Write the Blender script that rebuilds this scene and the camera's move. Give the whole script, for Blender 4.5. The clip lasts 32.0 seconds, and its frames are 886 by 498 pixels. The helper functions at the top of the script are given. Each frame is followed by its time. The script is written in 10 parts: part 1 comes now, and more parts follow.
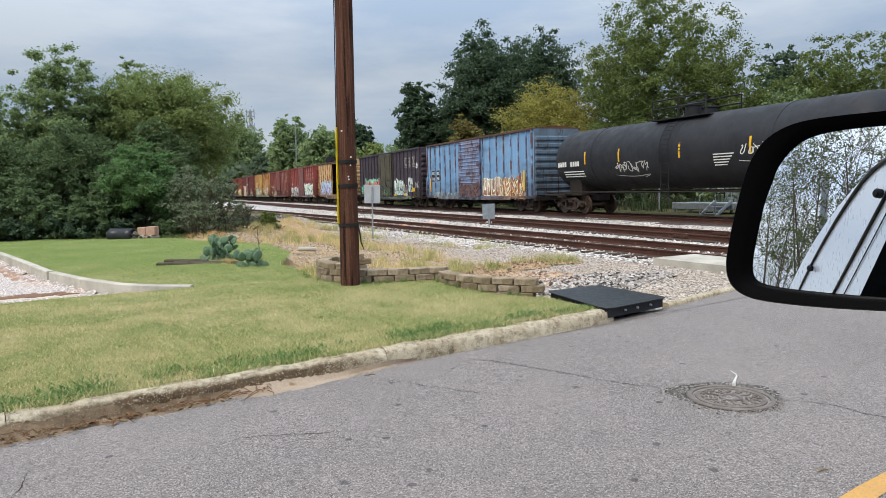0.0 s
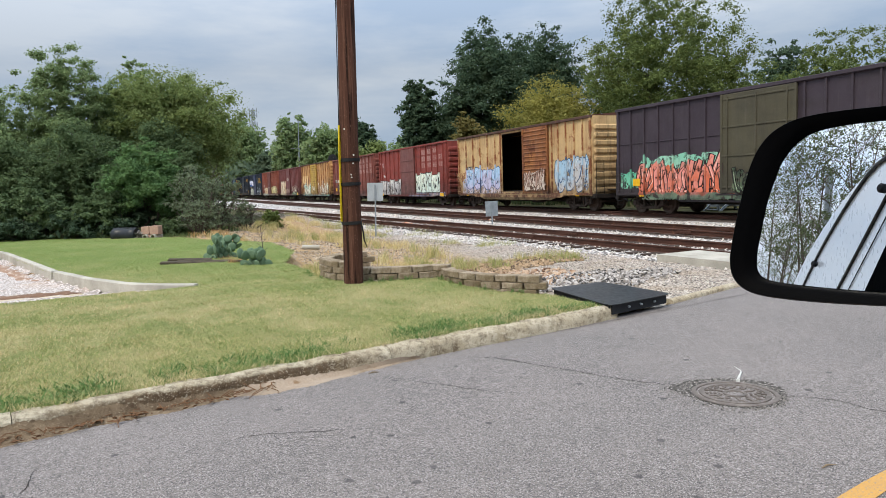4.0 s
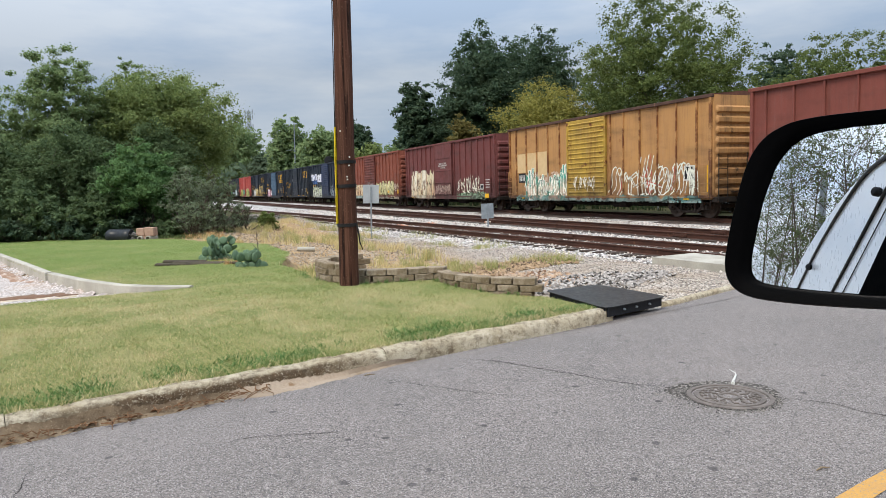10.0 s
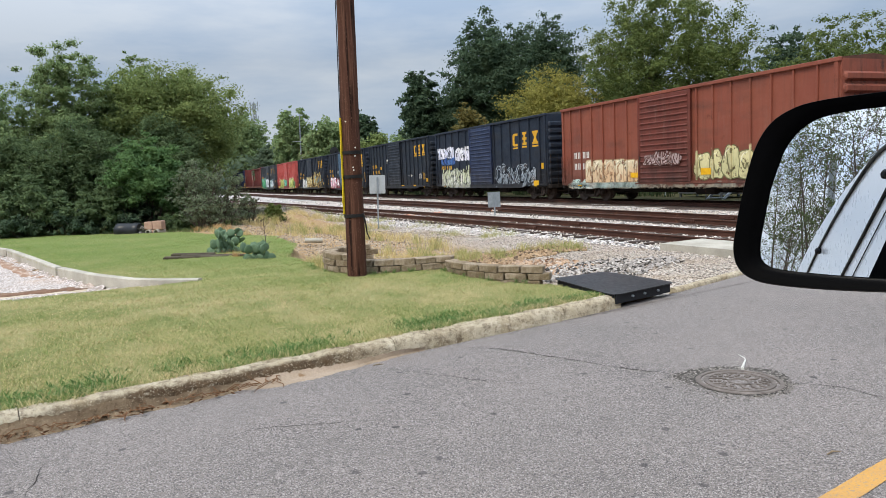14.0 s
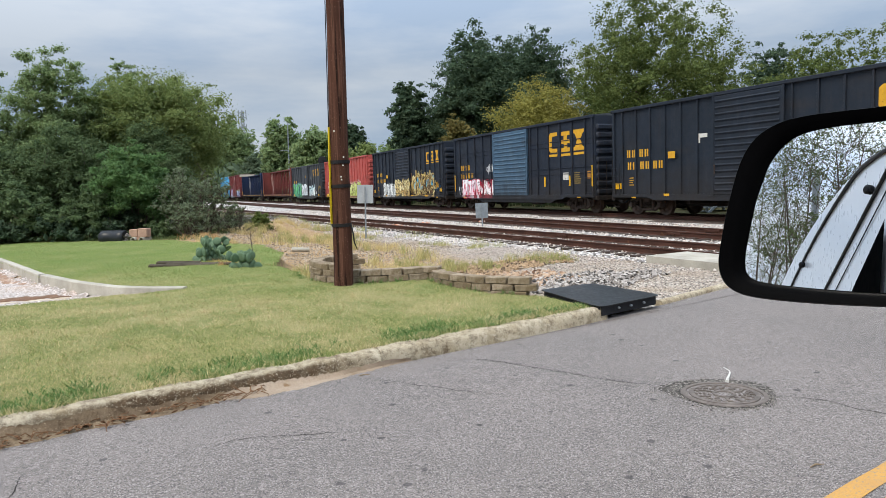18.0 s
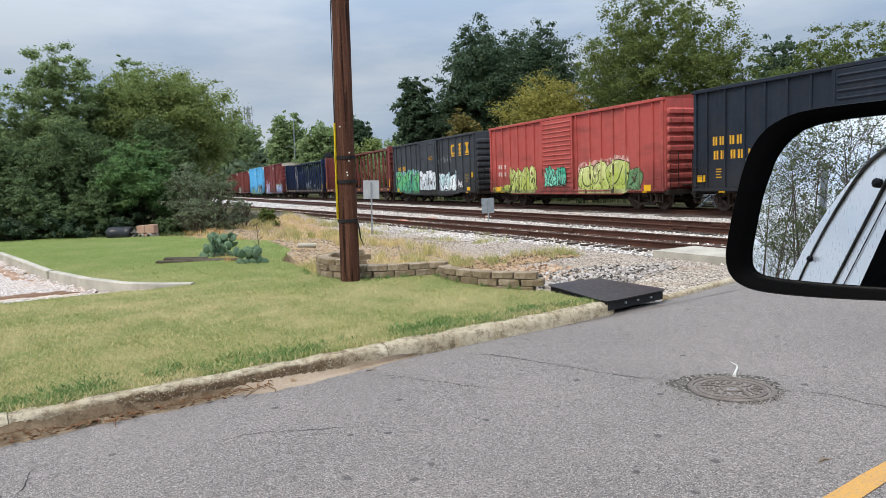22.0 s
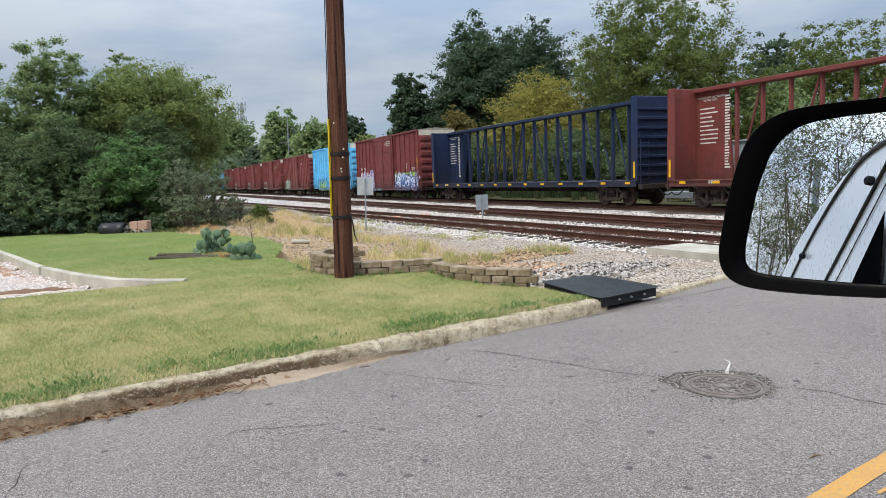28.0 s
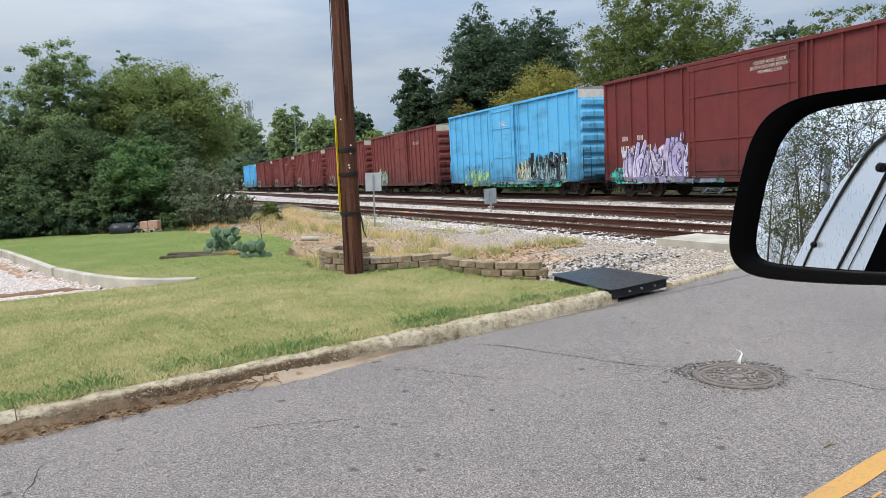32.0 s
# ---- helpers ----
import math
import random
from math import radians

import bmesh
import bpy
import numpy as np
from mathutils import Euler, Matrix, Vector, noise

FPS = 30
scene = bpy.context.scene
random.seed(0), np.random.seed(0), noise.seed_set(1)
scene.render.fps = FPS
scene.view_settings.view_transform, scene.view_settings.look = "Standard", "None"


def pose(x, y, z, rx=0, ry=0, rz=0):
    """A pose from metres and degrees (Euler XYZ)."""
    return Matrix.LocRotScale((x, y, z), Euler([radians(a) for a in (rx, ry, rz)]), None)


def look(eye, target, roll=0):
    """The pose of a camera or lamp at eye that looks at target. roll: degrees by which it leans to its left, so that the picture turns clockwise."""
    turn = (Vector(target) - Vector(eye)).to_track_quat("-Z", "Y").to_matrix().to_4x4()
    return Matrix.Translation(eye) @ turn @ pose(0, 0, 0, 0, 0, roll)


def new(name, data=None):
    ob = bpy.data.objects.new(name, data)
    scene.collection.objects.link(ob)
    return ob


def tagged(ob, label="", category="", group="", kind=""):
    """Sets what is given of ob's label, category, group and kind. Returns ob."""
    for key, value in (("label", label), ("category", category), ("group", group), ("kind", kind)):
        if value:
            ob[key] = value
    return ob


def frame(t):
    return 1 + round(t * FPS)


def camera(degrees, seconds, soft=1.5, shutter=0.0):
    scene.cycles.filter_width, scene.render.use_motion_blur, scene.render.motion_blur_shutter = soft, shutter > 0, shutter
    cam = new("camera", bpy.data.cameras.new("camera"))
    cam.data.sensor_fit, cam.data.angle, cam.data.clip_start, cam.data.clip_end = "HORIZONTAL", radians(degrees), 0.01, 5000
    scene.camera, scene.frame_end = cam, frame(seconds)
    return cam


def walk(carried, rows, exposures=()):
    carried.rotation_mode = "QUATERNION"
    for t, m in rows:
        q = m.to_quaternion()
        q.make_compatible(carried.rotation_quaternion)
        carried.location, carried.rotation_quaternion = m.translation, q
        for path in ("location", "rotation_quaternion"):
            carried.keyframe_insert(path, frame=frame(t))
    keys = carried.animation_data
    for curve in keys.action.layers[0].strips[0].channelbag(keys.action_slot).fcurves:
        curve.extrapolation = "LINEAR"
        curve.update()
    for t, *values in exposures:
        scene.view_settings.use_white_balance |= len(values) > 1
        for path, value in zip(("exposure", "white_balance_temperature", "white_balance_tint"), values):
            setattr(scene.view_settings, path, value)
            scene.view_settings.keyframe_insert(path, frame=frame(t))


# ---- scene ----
# ---- camera: held still in a parked car, swaying by a few degrees ----
EYE = (0.0, 0.0, 1.6)
cam = camera(65, 32.0, soft=0.5)
SWAY = [
    (0.0, 84.898, 1.494, -0.133),
    (0.5, 84.890, 1.504, -0.148),
    (1.0, 84.783, 1.606, -0.156),
    (1.5, 84.581, 1.762, -0.050),
    (2.0, 84.577, 1.624, 0.042),
    (2.5, 84.656, 1.615, 0.129),
    (3.0, 84.750, 1.603, 0.269),
    (3.5, 84.656, 1.811, 0.295),
    (5.5, 85.050, 1.534, -0.483),
    (6.0, 85.112, 1.496, -0.438),
    (6.5, 85.181, 1.476, -0.496),
    (7.0, 85.158, 1.531, -0.638),
    (7.5, 85.047, 1.466, -0.705),
    (8.0, 85.031, 1.439, -0.679),
    (8.5, 85.040, 1.467, -0.646),
    (9.0, 85.048, 1.519, -0.577),
    (9.5, 85.011, 1.498, -0.421),
    (10.0, 84.879, 1.672, -0.238),
    (10.5, 84.779, 1.741, -0.189),
    (11.0, 84.814, 1.648, -0.286),
    (11.5, 84.789, 1.818, -0.308),
    (12.0, 84.676, 1.956, -0.210),
    (12.5, 84.614, 2.043, -0.011),
    (13.0, 84.431, 2.200, 0.278),
    (13.5, 84.096, 2.699, 0.413),
    (14.0, 84.017, 2.550, 0.275),
    (14.5, 84.451, 2.099, -0.065),
    (16.5, 84.263, 2.214, -0.682),
    (17.0, 84.414, 2.001, -0.743),
    (17.5, 84.630, 1.984, -0.745),
    (18.0, 84.839, 1.911, -0.713),
    (18.5, 84.879, 1.974, -0.682),
    (19.0, 84.767, 2.168, -0.654),
    (19.5, 84.627, 2.165, -0.652),
    (20.0, 84.724, 2.063, -0.733),
    (20.5, 84.750, 2.212, -0.769),
    (21.0, 84.599, 2.243, -0.594),
    (21.5, 84.585, 2.135, -0.443),
    (22.0, 84.464, 2.149, -0.223),
    (22.5, 84.474, 2.037, 0.035),
    (23.0, 84.763, 2.148, 0.021),
    (23.5, 84.532, 2.483, -0.109),
    (24.0, 84.411, 2.482, -0.247),
    (24.5, 84.367, 2.601, -0.322),
    (25.0, 84.248, 2.615, -0.357),
    (25.5, 84.261, 2.509, -0.378),
    (27.5, 84.162, 1.980, -0.520),
    (28.0, 84.167, 2.005, -0.705),
    (28.5, 84.193, 2.201, -0.708),
    (29.0, 84.217, 2.262, -0.361),
    (29.5, 84.362, 2.244, -0.099),
    (30.0, 84.287, 2.436, -0.203),
    (30.5, 83.996, 2.680, -0.070),
    (31.0, 83.848, 2.834, 0.243),
    (31.5, 83.797, 2.958, 0.209),
    (32.0, 83.751, 3.025, -0.060),
]
walk(cam, [(t, pose(*EYE, rx, ry, rz)) for t, rx, ry, rz in SWAY])

# ---- plan: the railway's own axes ----
TRACK_TURN = math.atan(0.43)
AX = Vector((-math.sin(TRACK_TURN), math.cos(TRACK_TURN), 0))     # along the tracks, away
WX = Vector((math.cos(TRACK_TURN), math.sin(TRACK_TURN), 0))      # across the tracks, away
RAIL_Z = 0.06
TRAIN_W = 21.3          # centre line of the train's track
MID_W = 15.2            # centre line of the middle track
ROAD_DIR = Vector((0.821, 0.571, 0))
ROAD_LEFT = Vector((-0.571, 0.821, 0))
KERB_R = 5.53           # kerb face, metres across the road from the eye


def along(a, w, z=0.0):
    p = AX * a + WX * w
    return Vector((p.x, p.y, z))


def on_road(q, r, z=0.0):
    p = ROAD_DIR * q + ROAD_LEFT * r
    return Vector((p.x, p.y, z))


def near_w(a):
    """Centre line of the near track, which runs slightly apart from the others."""
    return 11.55 - 0.063 * (a - 11)


# ---- light ----
world = bpy.data.worlds.new("overcast sky")
scene.world = world
world.use_nodes = True
wt = world.node_tree
wt.nodes.clear()
SUN_EL, SUN_AZ = radians(52), radians(215)
sky = wt.nodes.new("ShaderNodeTexSky")
sky.sky_type, sky.sun_disc, sky.sun_elevation, sky.sun_rotation = "NISHITA", False, SUN_EL, SUN_AZ
sky.air_density, sky.dust_density = 1.0, 1.5
coords = wt.nodes.new("ShaderNodeTexCoord")
stretch = wt.nodes.new("ShaderNodeMapping")
stretch.inputs["Scale"].default_value = (1.2, 1.2, 5.0)
cloud = wt.nodes.new("ShaderNodeTexNoise")
cloud.inputs["Scale"].default_value, cloud.inputs["Detail"].default_value, cloud.inputs["Roughness"].default_value = 2.2, 6, 0.55
ramp = wt.nodes.new("ShaderNodeValToRGB")
ramp.color_ramp.elements[0].position, ramp.color_ramp.elements[0].color = 0.39, (4.0, 5.05, 6.6, 1)
ramp.color_ramp.elements[1].position, ramp.color_ramp.elements[1].color = 0.61, (6.15, 6.8, 7.65, 1)
mixer = wt.nodes.new("ShaderNodeMix")
mixer.data_type = "RGBA"
mixer.inputs[0].default_value = 0.88
back = wt.nodes.new("ShaderNodeBackground")
back.inputs["Strength"].default_value = 0.105
out = wt.nodes.new("ShaderNodeOutputWorld")
wt.links.new(coords.outputs["Generated"], stretch.inputs["Vector"])
wt.links.new(stretch.outputs["Vector"], cloud.inputs["Vector"])
wt.links.new(cloud.outputs["Fac"], ramp.inputs["Fac"])
wt.links.new(sky.outputs["Color"], mixer.inputs[6])
wt.links.new(ramp.outputs["Color"], mixer.inputs[7])
# an overcast sky is brighter overhead than at the horizon
axis = wt.nodes.new("ShaderNodeSeparateXYZ")
lift = wt.nodes.new("ShaderNodeMapRange")
lift.inputs[1].default_value, lift.inputs[2].default_value, lift.inputs[3].default_value, lift.inputs[4].default_value = 0.16, 1.0, 0.67, 2.6
bright = wt.nodes.new("ShaderNodeMix")
bright.data_type, bright.blend_type = "RGBA", "MULTIPLY"
bright.inputs[0].default_value = 1.0
wt.links.new(coords.outputs["Generated"], axis.inputs[0])
wt.links.new(axis.outputs[2], lift.inputs[0])
wt.links.new(mixer.outputs[2], bright.inputs[6])
wt.links.new(lift.outputs[0], bright.inputs[7])
toward = wt.nodes.new("ShaderNodeVectorMath")
toward.operation = "DOT_PRODUCT"
toward.inputs[1].default_value = (math.sin(SUN_AZ), math.cos(SUN_AZ), 0)
glow = wt.nodes.new("ShaderNodeMapRange")
glow.inputs[1].default_value, glow.inputs[2].default_value, glow.inputs[3].default_value, glow.inputs[4].default_value = 0.1, 1.0, 1.0, 1.4
sunny = wt.nodes.new("ShaderNodeMix")
sunny.data_type, sunny.blend_type = "RGBA", "MULTIPLY"
sunny.inputs[0].default_value = 1.0
wt.links.new(coords.outputs["Generated"], toward.inputs[0])
wt.links.new(toward.outputs["Value"], glow.inputs[0])
wt.links.new(bright.outputs[2], sunny.inputs[6])
wt.links.new(glow.outputs[0], sunny.inputs[7])
wt.links.new(sunny.outputs[2], back.inputs["Color"])
wt.links.new(back.outputs["Background"], out.inputs["Surface"])

sun_data = bpy.data.lights.new("sun", "SUN")
sun_data.energy, sun_data.angle, sun_data.color = 1.95, radians(22), (1.0, 0.91, 0.76)
sun = new("sun", sun_data)
sun.matrix_world = look((30 * math.sin(SUN_AZ), 30 * math.cos(SUN_AZ), 40), (0, 0, 0))
scene.view_settings.exposure = 0.38


# ---- mesh tools ----
class Solid:
    """Collects points and faces of one mesh."""

    def __init__(self):
        self.v, self.f = [], []

    def add(self, pts, faces):
        n = len(self.v)
        self.v += [tuple(p) for p in pts]
        self.f += [tuple(n + i for i in f) for f in faces]
        return self

    def box(self, x0, x1, y0, y1, z0, z1, b=0.0, m=None):
        if b <= 0:
            p = [(x, y, z) for x in (x0, x1) for y in (y0, y1) for z in (z0, z1)]
            f = [(0, 1, 3, 2), (4, 6, 7, 5), (0, 4, 5, 1), (2, 3, 7, 6), (0, 2, 6, 4), (1, 5, 7, 3)]
        else:
            b = min(b, (x1 - x0) * 0.45, (y1 - y0) * 0.45, (z1 - z0) * 0.45)
            p, f, ix = [], [], {}
            for i, x in enumerate((x0, x1)):
                for j, y in enumerate((y0, y1)):
                    for k, z in enumerate((z0, z1)):
                        sx, sy, sz = (b, -b)[i], (b, -b)[j], (b, -b)[k]
                        ix[i, j, k] = len(p)
                        p += [(x, y + sy, z + sz), (x + sx, y, z + sz), (x + sx, y + sy, z)]
            g = lambda i, j, k, a: ix[i, j, k] + a
            for i in (0, 1):
                f.append((g(i, 0, 0, 0), g(i, 0, 1, 0), g(i, 1, 1, 0), g(i, 1, 0, 0)) if i == 0 else (g(i, 0, 0, 0), g(i, 1, 0, 0), g(i, 1, 1, 0), g(i, 0, 1, 0)))
                f.append((g(0, i, 0, 1), g(1, i, 0, 1), g(1, i, 1, 1), g(0, i, 1, 1)) if i == 0 else (g(0, i, 0, 1), g(0, i, 1, 1), g(1, i, 1, 1), g(1, i, 0, 1)))
                f.append((g(0, 0, i, 2), g(0, 1, i, 2), g(1, 1, i, 2), g(1, 0, i, 2)) if i == 0 else (g(0, 0, i, 2), g(1, 0, i, 2), g(1, 1, i, 2), g(0, 1, i, 2)))
                for j in (0, 1):
                    f.append((g(i, j, 0, 0), g(i, j, 1, 0), g(i, j, 1, 1), g(i, j, 0, 1)))
                    f.append((g(i, 0, j, 0), g(i, 1, j, 0), g(i, 1, j, 2), g(i, 0, j, 2)))
                    f.append((g(0, i, j, 1), g(1, i, j, 1), g(1, i, j, 2), g(0, i, j, 2)))
                    for k in (0, 1):
                        f.append((g(i, j, k, 0), g(i, j, k, 1), g(i, j, k, 2)))
        if m is not None:
            p = [m @ Vector(q) for q in p]
        return self.add(p, f)

    def tube(self, path, radii, n=8, caps=True):
        path = [Vector(p) for p in path]
        if not isinstance(radii, (list, tuple)):
            radii = [radii] * len(path)
        pts, up = [], None
        for i, p in enumerate(path):
            d = (path[min(i + 1, len(path) - 1)] - path[max(i - 1, 0)]).normalized()
            if up is None:
                up = d.orthogonal().normalized()
            up = (up - d * up.dot(d)).normalized()
            side = d.cross(up)
            pts += [p + (up * math.cos(t) + side * math.sin(t)) * radii[i] for t in (2 * math.pi * k / n for k in range(n))]
        f = [(i * n + k, i * n + (k + 1) % n, (i + 1) * n + (k + 1) % n, (i + 1) * n + k) for i in range(len(path) - 1) for k in range(n)]
        if caps:
            f += [tuple(reversed(range(n))), tuple((len(path) - 1) * n + k for k in range(n))]
        return self.add(pts, f)

    def lathe(self, rings, centre, axis="z", n=24, m=None):
        """Rings of (radius, height) round an axis."""
        pts = []
        for r, h in rings:
            for k in range(n):
                t = 2 * math.pi * k / n
                a, b = r * math.cos(t), r * math.sin(t)
                q = Vector({"z": (a, b, h), "y": (a, h, b), "x": (h, a, b)}[axis])
                pts.append((m @ q if m is not None else q) + Vector(centre))
        f = [(i * n + k, i * n + (k + 1) % n, (i + 1) * n + (k + 1) % n, (i + 1) * n + k) for i in range(len(rings) - 1) for k in range(n)]
        f += [tuple(reversed(range(n))), tuple((len(rings) - 1) * n + k for k in range(n))]
        return self.add(pts, f)

    def prism(self, outline, thick, m=None):
        """A flat outline in x and z, given depth along y."""
        n = len(outline)
        pts = [(x, 0, z) for x, z in outline] + [(x, thick, z) for x, z in outline]
        f = [tuple(range(n)), tuple(reversed(range(n, 2 * n)))] + [(i, n + i, n + (i + 1) % n, (i + 1) % n) for i in range(n)]
        if m is not None:
            pts = [m @ Vector(p) for p in pts]
        return self.add(pts, f)

    def mesh(self, name, smooth=0):
        me = bpy.data.meshes.new(name)
        me.from_pydata(self.v, [], self.f)
        if smooth:
            me.shade_smooth()
            me.set_sharp_from_angle(angle=radians(smooth))
        return me


def put(name, solid, material, parent=None, label="", smooth=0, kind=""):
    me = solid if isinstance(solid, bpy.types.Mesh) else solid.mesh(name, smooth)
    if not me.materials:
        me.materials.append(material)
    ob = new(name, me)
    ob.parent = parent
    return tagged(ob, label=label, kind=kind)


def part(name, solid, material, parent, label="", smooth=0):
    return put(name, solid, material, parent, label, smooth)


def thing(name, label, category, m=None, group="", kind=""):
    ob = new(name)
    ob.empty_display_size = 0.1
    if m is not None:
        ob.matrix_world = m
    return tagged(ob, label, category, group, kind)


def flat_mesh(name, verts, faces, material, smooth=False):
    """A large mesh from arrays of triangles or quads."""
    me = bpy.data.meshes.new(name)
    verts, faces = np.asarray(verts, np.float32), np.asarray(faces, np.int32)
    k = faces.shape[1]
    me.vertices.add(len(verts))
    me.vertices.foreach_set("co", verts.ravel())
    me.loops.add(faces.size)
    me.loops.foreach_set("vertex_index", faces.ravel())
    me.polygons.add(len(faces))
    me.polygons.foreach_set("loop_start", np.arange(0, faces.size, k, dtype=np.int32))
    me.polygons.foreach_set("use_smooth", np.full(len(faces), bool(smooth)))
    me.update(calc_edges=True)
    me.materials.append(material)
    return me


# ---- materials ----
def lin(h):
    c = [int(h[i:i + 2], 16) / 255 for i in (0, 2, 4)]
    return tuple(x / 12.92 if x <= 0.04045 else ((x + 0.055) / 1.055) ** 2.4 for x in c) + (1.0,)


class Nodes:
    def __init__(self, name):
        self.mat = bpy.data.materials.new(name)
        self.mat.use_nodes = True
        self.t = self.mat.node_tree
        self.t.nodes.clear()
        self.out = self.t.nodes.new("ShaderNodeOutputMaterial")
        self.bsdf = self.node("ShaderNodeBsdfPrincipled")
        self.link(self.bsdf.outputs[0], self.out.inputs[0])
        self.tc = self.node("ShaderNodeTexCoord")
        self.obj = self.tc.outputs["Object"]

    def node(self, kind, **inputs):
        n = self.t.nodes.new(kind)
        for k, v in inputs.items():
            self.set(n.inputs[k.replace("_", " ")], v)
        return n

    def link(self, a, b):
        self.t.links.new(a, b)

    def set(self, socket, v):
        if isinstance(v, bpy.types.NodeSocket):
            self.link(v, socket)
        else:
            socket.default_value = v

    def noise(self, scale, detail=4, rough=0.55, vec=None, stretch=None, warp=0.0):
        v = vec or self.obj
        if stretch:
            mp = self.node("ShaderNodeMapping")
            mp.inputs["Scale"].default_value = stretch
            self.link(v, mp.inputs["Vector"])
            v = mp.outputs[0]
        n = self.node("ShaderNodeTexNoise", Scale=scale, Detail=detail, Roughness=rough, Vector=v, Distortion=warp)
        return n.outputs["Fac"]

    def voronoi(self, scale, feature="F1", vec=None, random=1.0):
        n = self.t.nodes.new("ShaderNodeTexVoronoi")
        n.feature = feature
        self.set(n.inputs["Scale"], scale)
        self.set(n.inputs["Randomness"], random)
        self.link(vec or self.obj, n.inputs["Vector"])
        return n

    def step(self, fac, lo, hi, a=0.0, b=1.0):
        n = self.node("ShaderNodeMapRange")
        for i, v in enumerate((fac, lo, hi, a, b)):
            self.set(n.inputs[i], v)
        return n.outputs[0]

    def mix(self, fac, a, b, blend="MIX"):
        n = self.t.nodes.new("ShaderNodeMix")
        n.data_type, n.blend_type = "RGBA", blend
        self.set(n.inputs[0], fac), self.set(n.inputs[6], a), self.set(n.inputs[7], b)
        return n.outputs[2]

    def math(self, op, a, b=0.0):
        n = self.t.nodes.new("ShaderNodeMath")
        n.operation = op
        self.set(n.inputs[0], a), self.set(n.inputs[1], b)
        return n.outputs[0]

    def xyz(self, vec=None):
        n = self.node("ShaderNodeSeparateXYZ", Vector=vec or self.obj)
        return n.outputs

    def bump(self, height, strength=0.4, distance=0.01, normal=None):
        n = self.node("ShaderNodeBump", Strength=strength, Distance=distance, Height=height)
        if normal is not None:
            self.link(normal, n.inputs["Normal"])
        return n.outputs[0]

    def done(self, color=None, rough=None, metal=None, normal=None, **more):
        for key, v in (("Base Color", color), ("Roughness", rough), ("Metallic", metal), ("Normal", normal), *((k.replace("_", " "), v) for k, v in more.items())):
            if v is not None:
                self.set(self.bsdf.inputs[key], v)
        return self.mat


def surface(name, c1, c2, scale=4.0, rough=0.8, metal=0.0, fine=60.0, bump=0.3, depth=0.004, spots=None, spot_scale=9.0, spot_at=0.62, stretch=None, gloss=0.25):
    """A plain worn surface: two tones at one scale, fine grain, and stains."""
    n = Nodes(name)
    c = n.mix(n.step(n.noise(scale, 5, 0.6, stretch=stretch), 0.35, 0.68), lin(c1), lin(c2))
    grain = n.noise(fine, 3, 0.6, stretch=stretch)
    c = n.mix(n.step(grain, 0.3, 0.75, 0.0, 0.22), c, (0.02, 0.018, 0.015, 1))
    if spots:
        c = n.mix(n.step(n.noise(spot_scale, 6, 0.65), spot_at, spot_at + 0.07), c, lin(spots))
    return n.done(c, n.step(grain, 0.2, 0.8, rough - 0.08, min(1, rough + 0.08)), metal, n.bump(grain, bump, depth), Specular_IOR_Level=gloss)


def asphalt_material():
    n = Nodes("worn asphalt")
    fine = n.voronoi(170)
    tone = n.noise(0.55, 5, 0.6)
    mid = n.noise(7, 4, 0.6)
    stone = n.step(n.xyz(fine.outputs["Color"])[0], 0.0, 1.0)
    c = n.mix(n.step(tone, 0.3, 0.7), lin("69625d"), lin("7b726c"))
    c = n.mix(n.step(stone, 0.66, 0.97, 0.0, 0.68), c, lin("b4aba5"))
    c = n.mix(n.step(stone, 0.09, 0.34, 0.78, 0.0), c, lin("2c2a29"))
    c = n.mix(n.step(mid, 0.62, 0.75, 0.0, 0.35), c, lin("464341"))
    spots = n.voronoi(3.4)
    wob = n.math("ADD", spots.outputs["Distance"], n.math("MULTIPLY", n.noise(22, 3), 0.16))
    c = n.mix(n.step(wob, 0.15, 0.19, 0.75, 0.0), c, lin("353230"))
    return n.done(c, 0.92, 0, n.bump(n.math("ADD", fine.outputs["Distance"], n.math("MULTIPLY", mid, 0.4)), 0.65, 0.005))


def lawn_material():
    n = Nodes("lawn thatch")
    y = n.xyz()[1]
    c = n.mix(n.step(n.noise(1.1, 6, 0.65), 0.3, 0.7), lin("8a8d54"), lin("a29a68"))
    c = n.mix(n.step(n.noise(7, 6, 0.7), 0.35, 0.7, 0.0, 0.55), c, lin("b09f6e"))
    c = n.mix(n.step(n.noise(38, 5, 0.75), 0.45, 0.62, 0.0, 0.85), c, lin("565d32"))
    c = n.mix(n.step(n.noise(95, 4, 0.75), 0.55, 0.68, 0.0, 0.7), c, lin("c4b58c"))
    c = n.mix(n.step(n.noise(0.8, 5, 0.62), 0.42, 0.62, 0.0, 0.7), c, lin("6f7a48"))
    c = n.mix(n.step(n.noise(0.75, 5, 0.62), 0.47, 0.62, 0.0, 0.35), c, lin("b8a880"))
    c = n.mix(n.step(y, 7.0, 15.0, 0.0, 0.75), c, lin("677b40"))
    return n.done(c, 0.95, 0, n.bump(n.noise(80, 4, 0.7), 0.9, 0.02), Specular_IOR_Level=0.1)


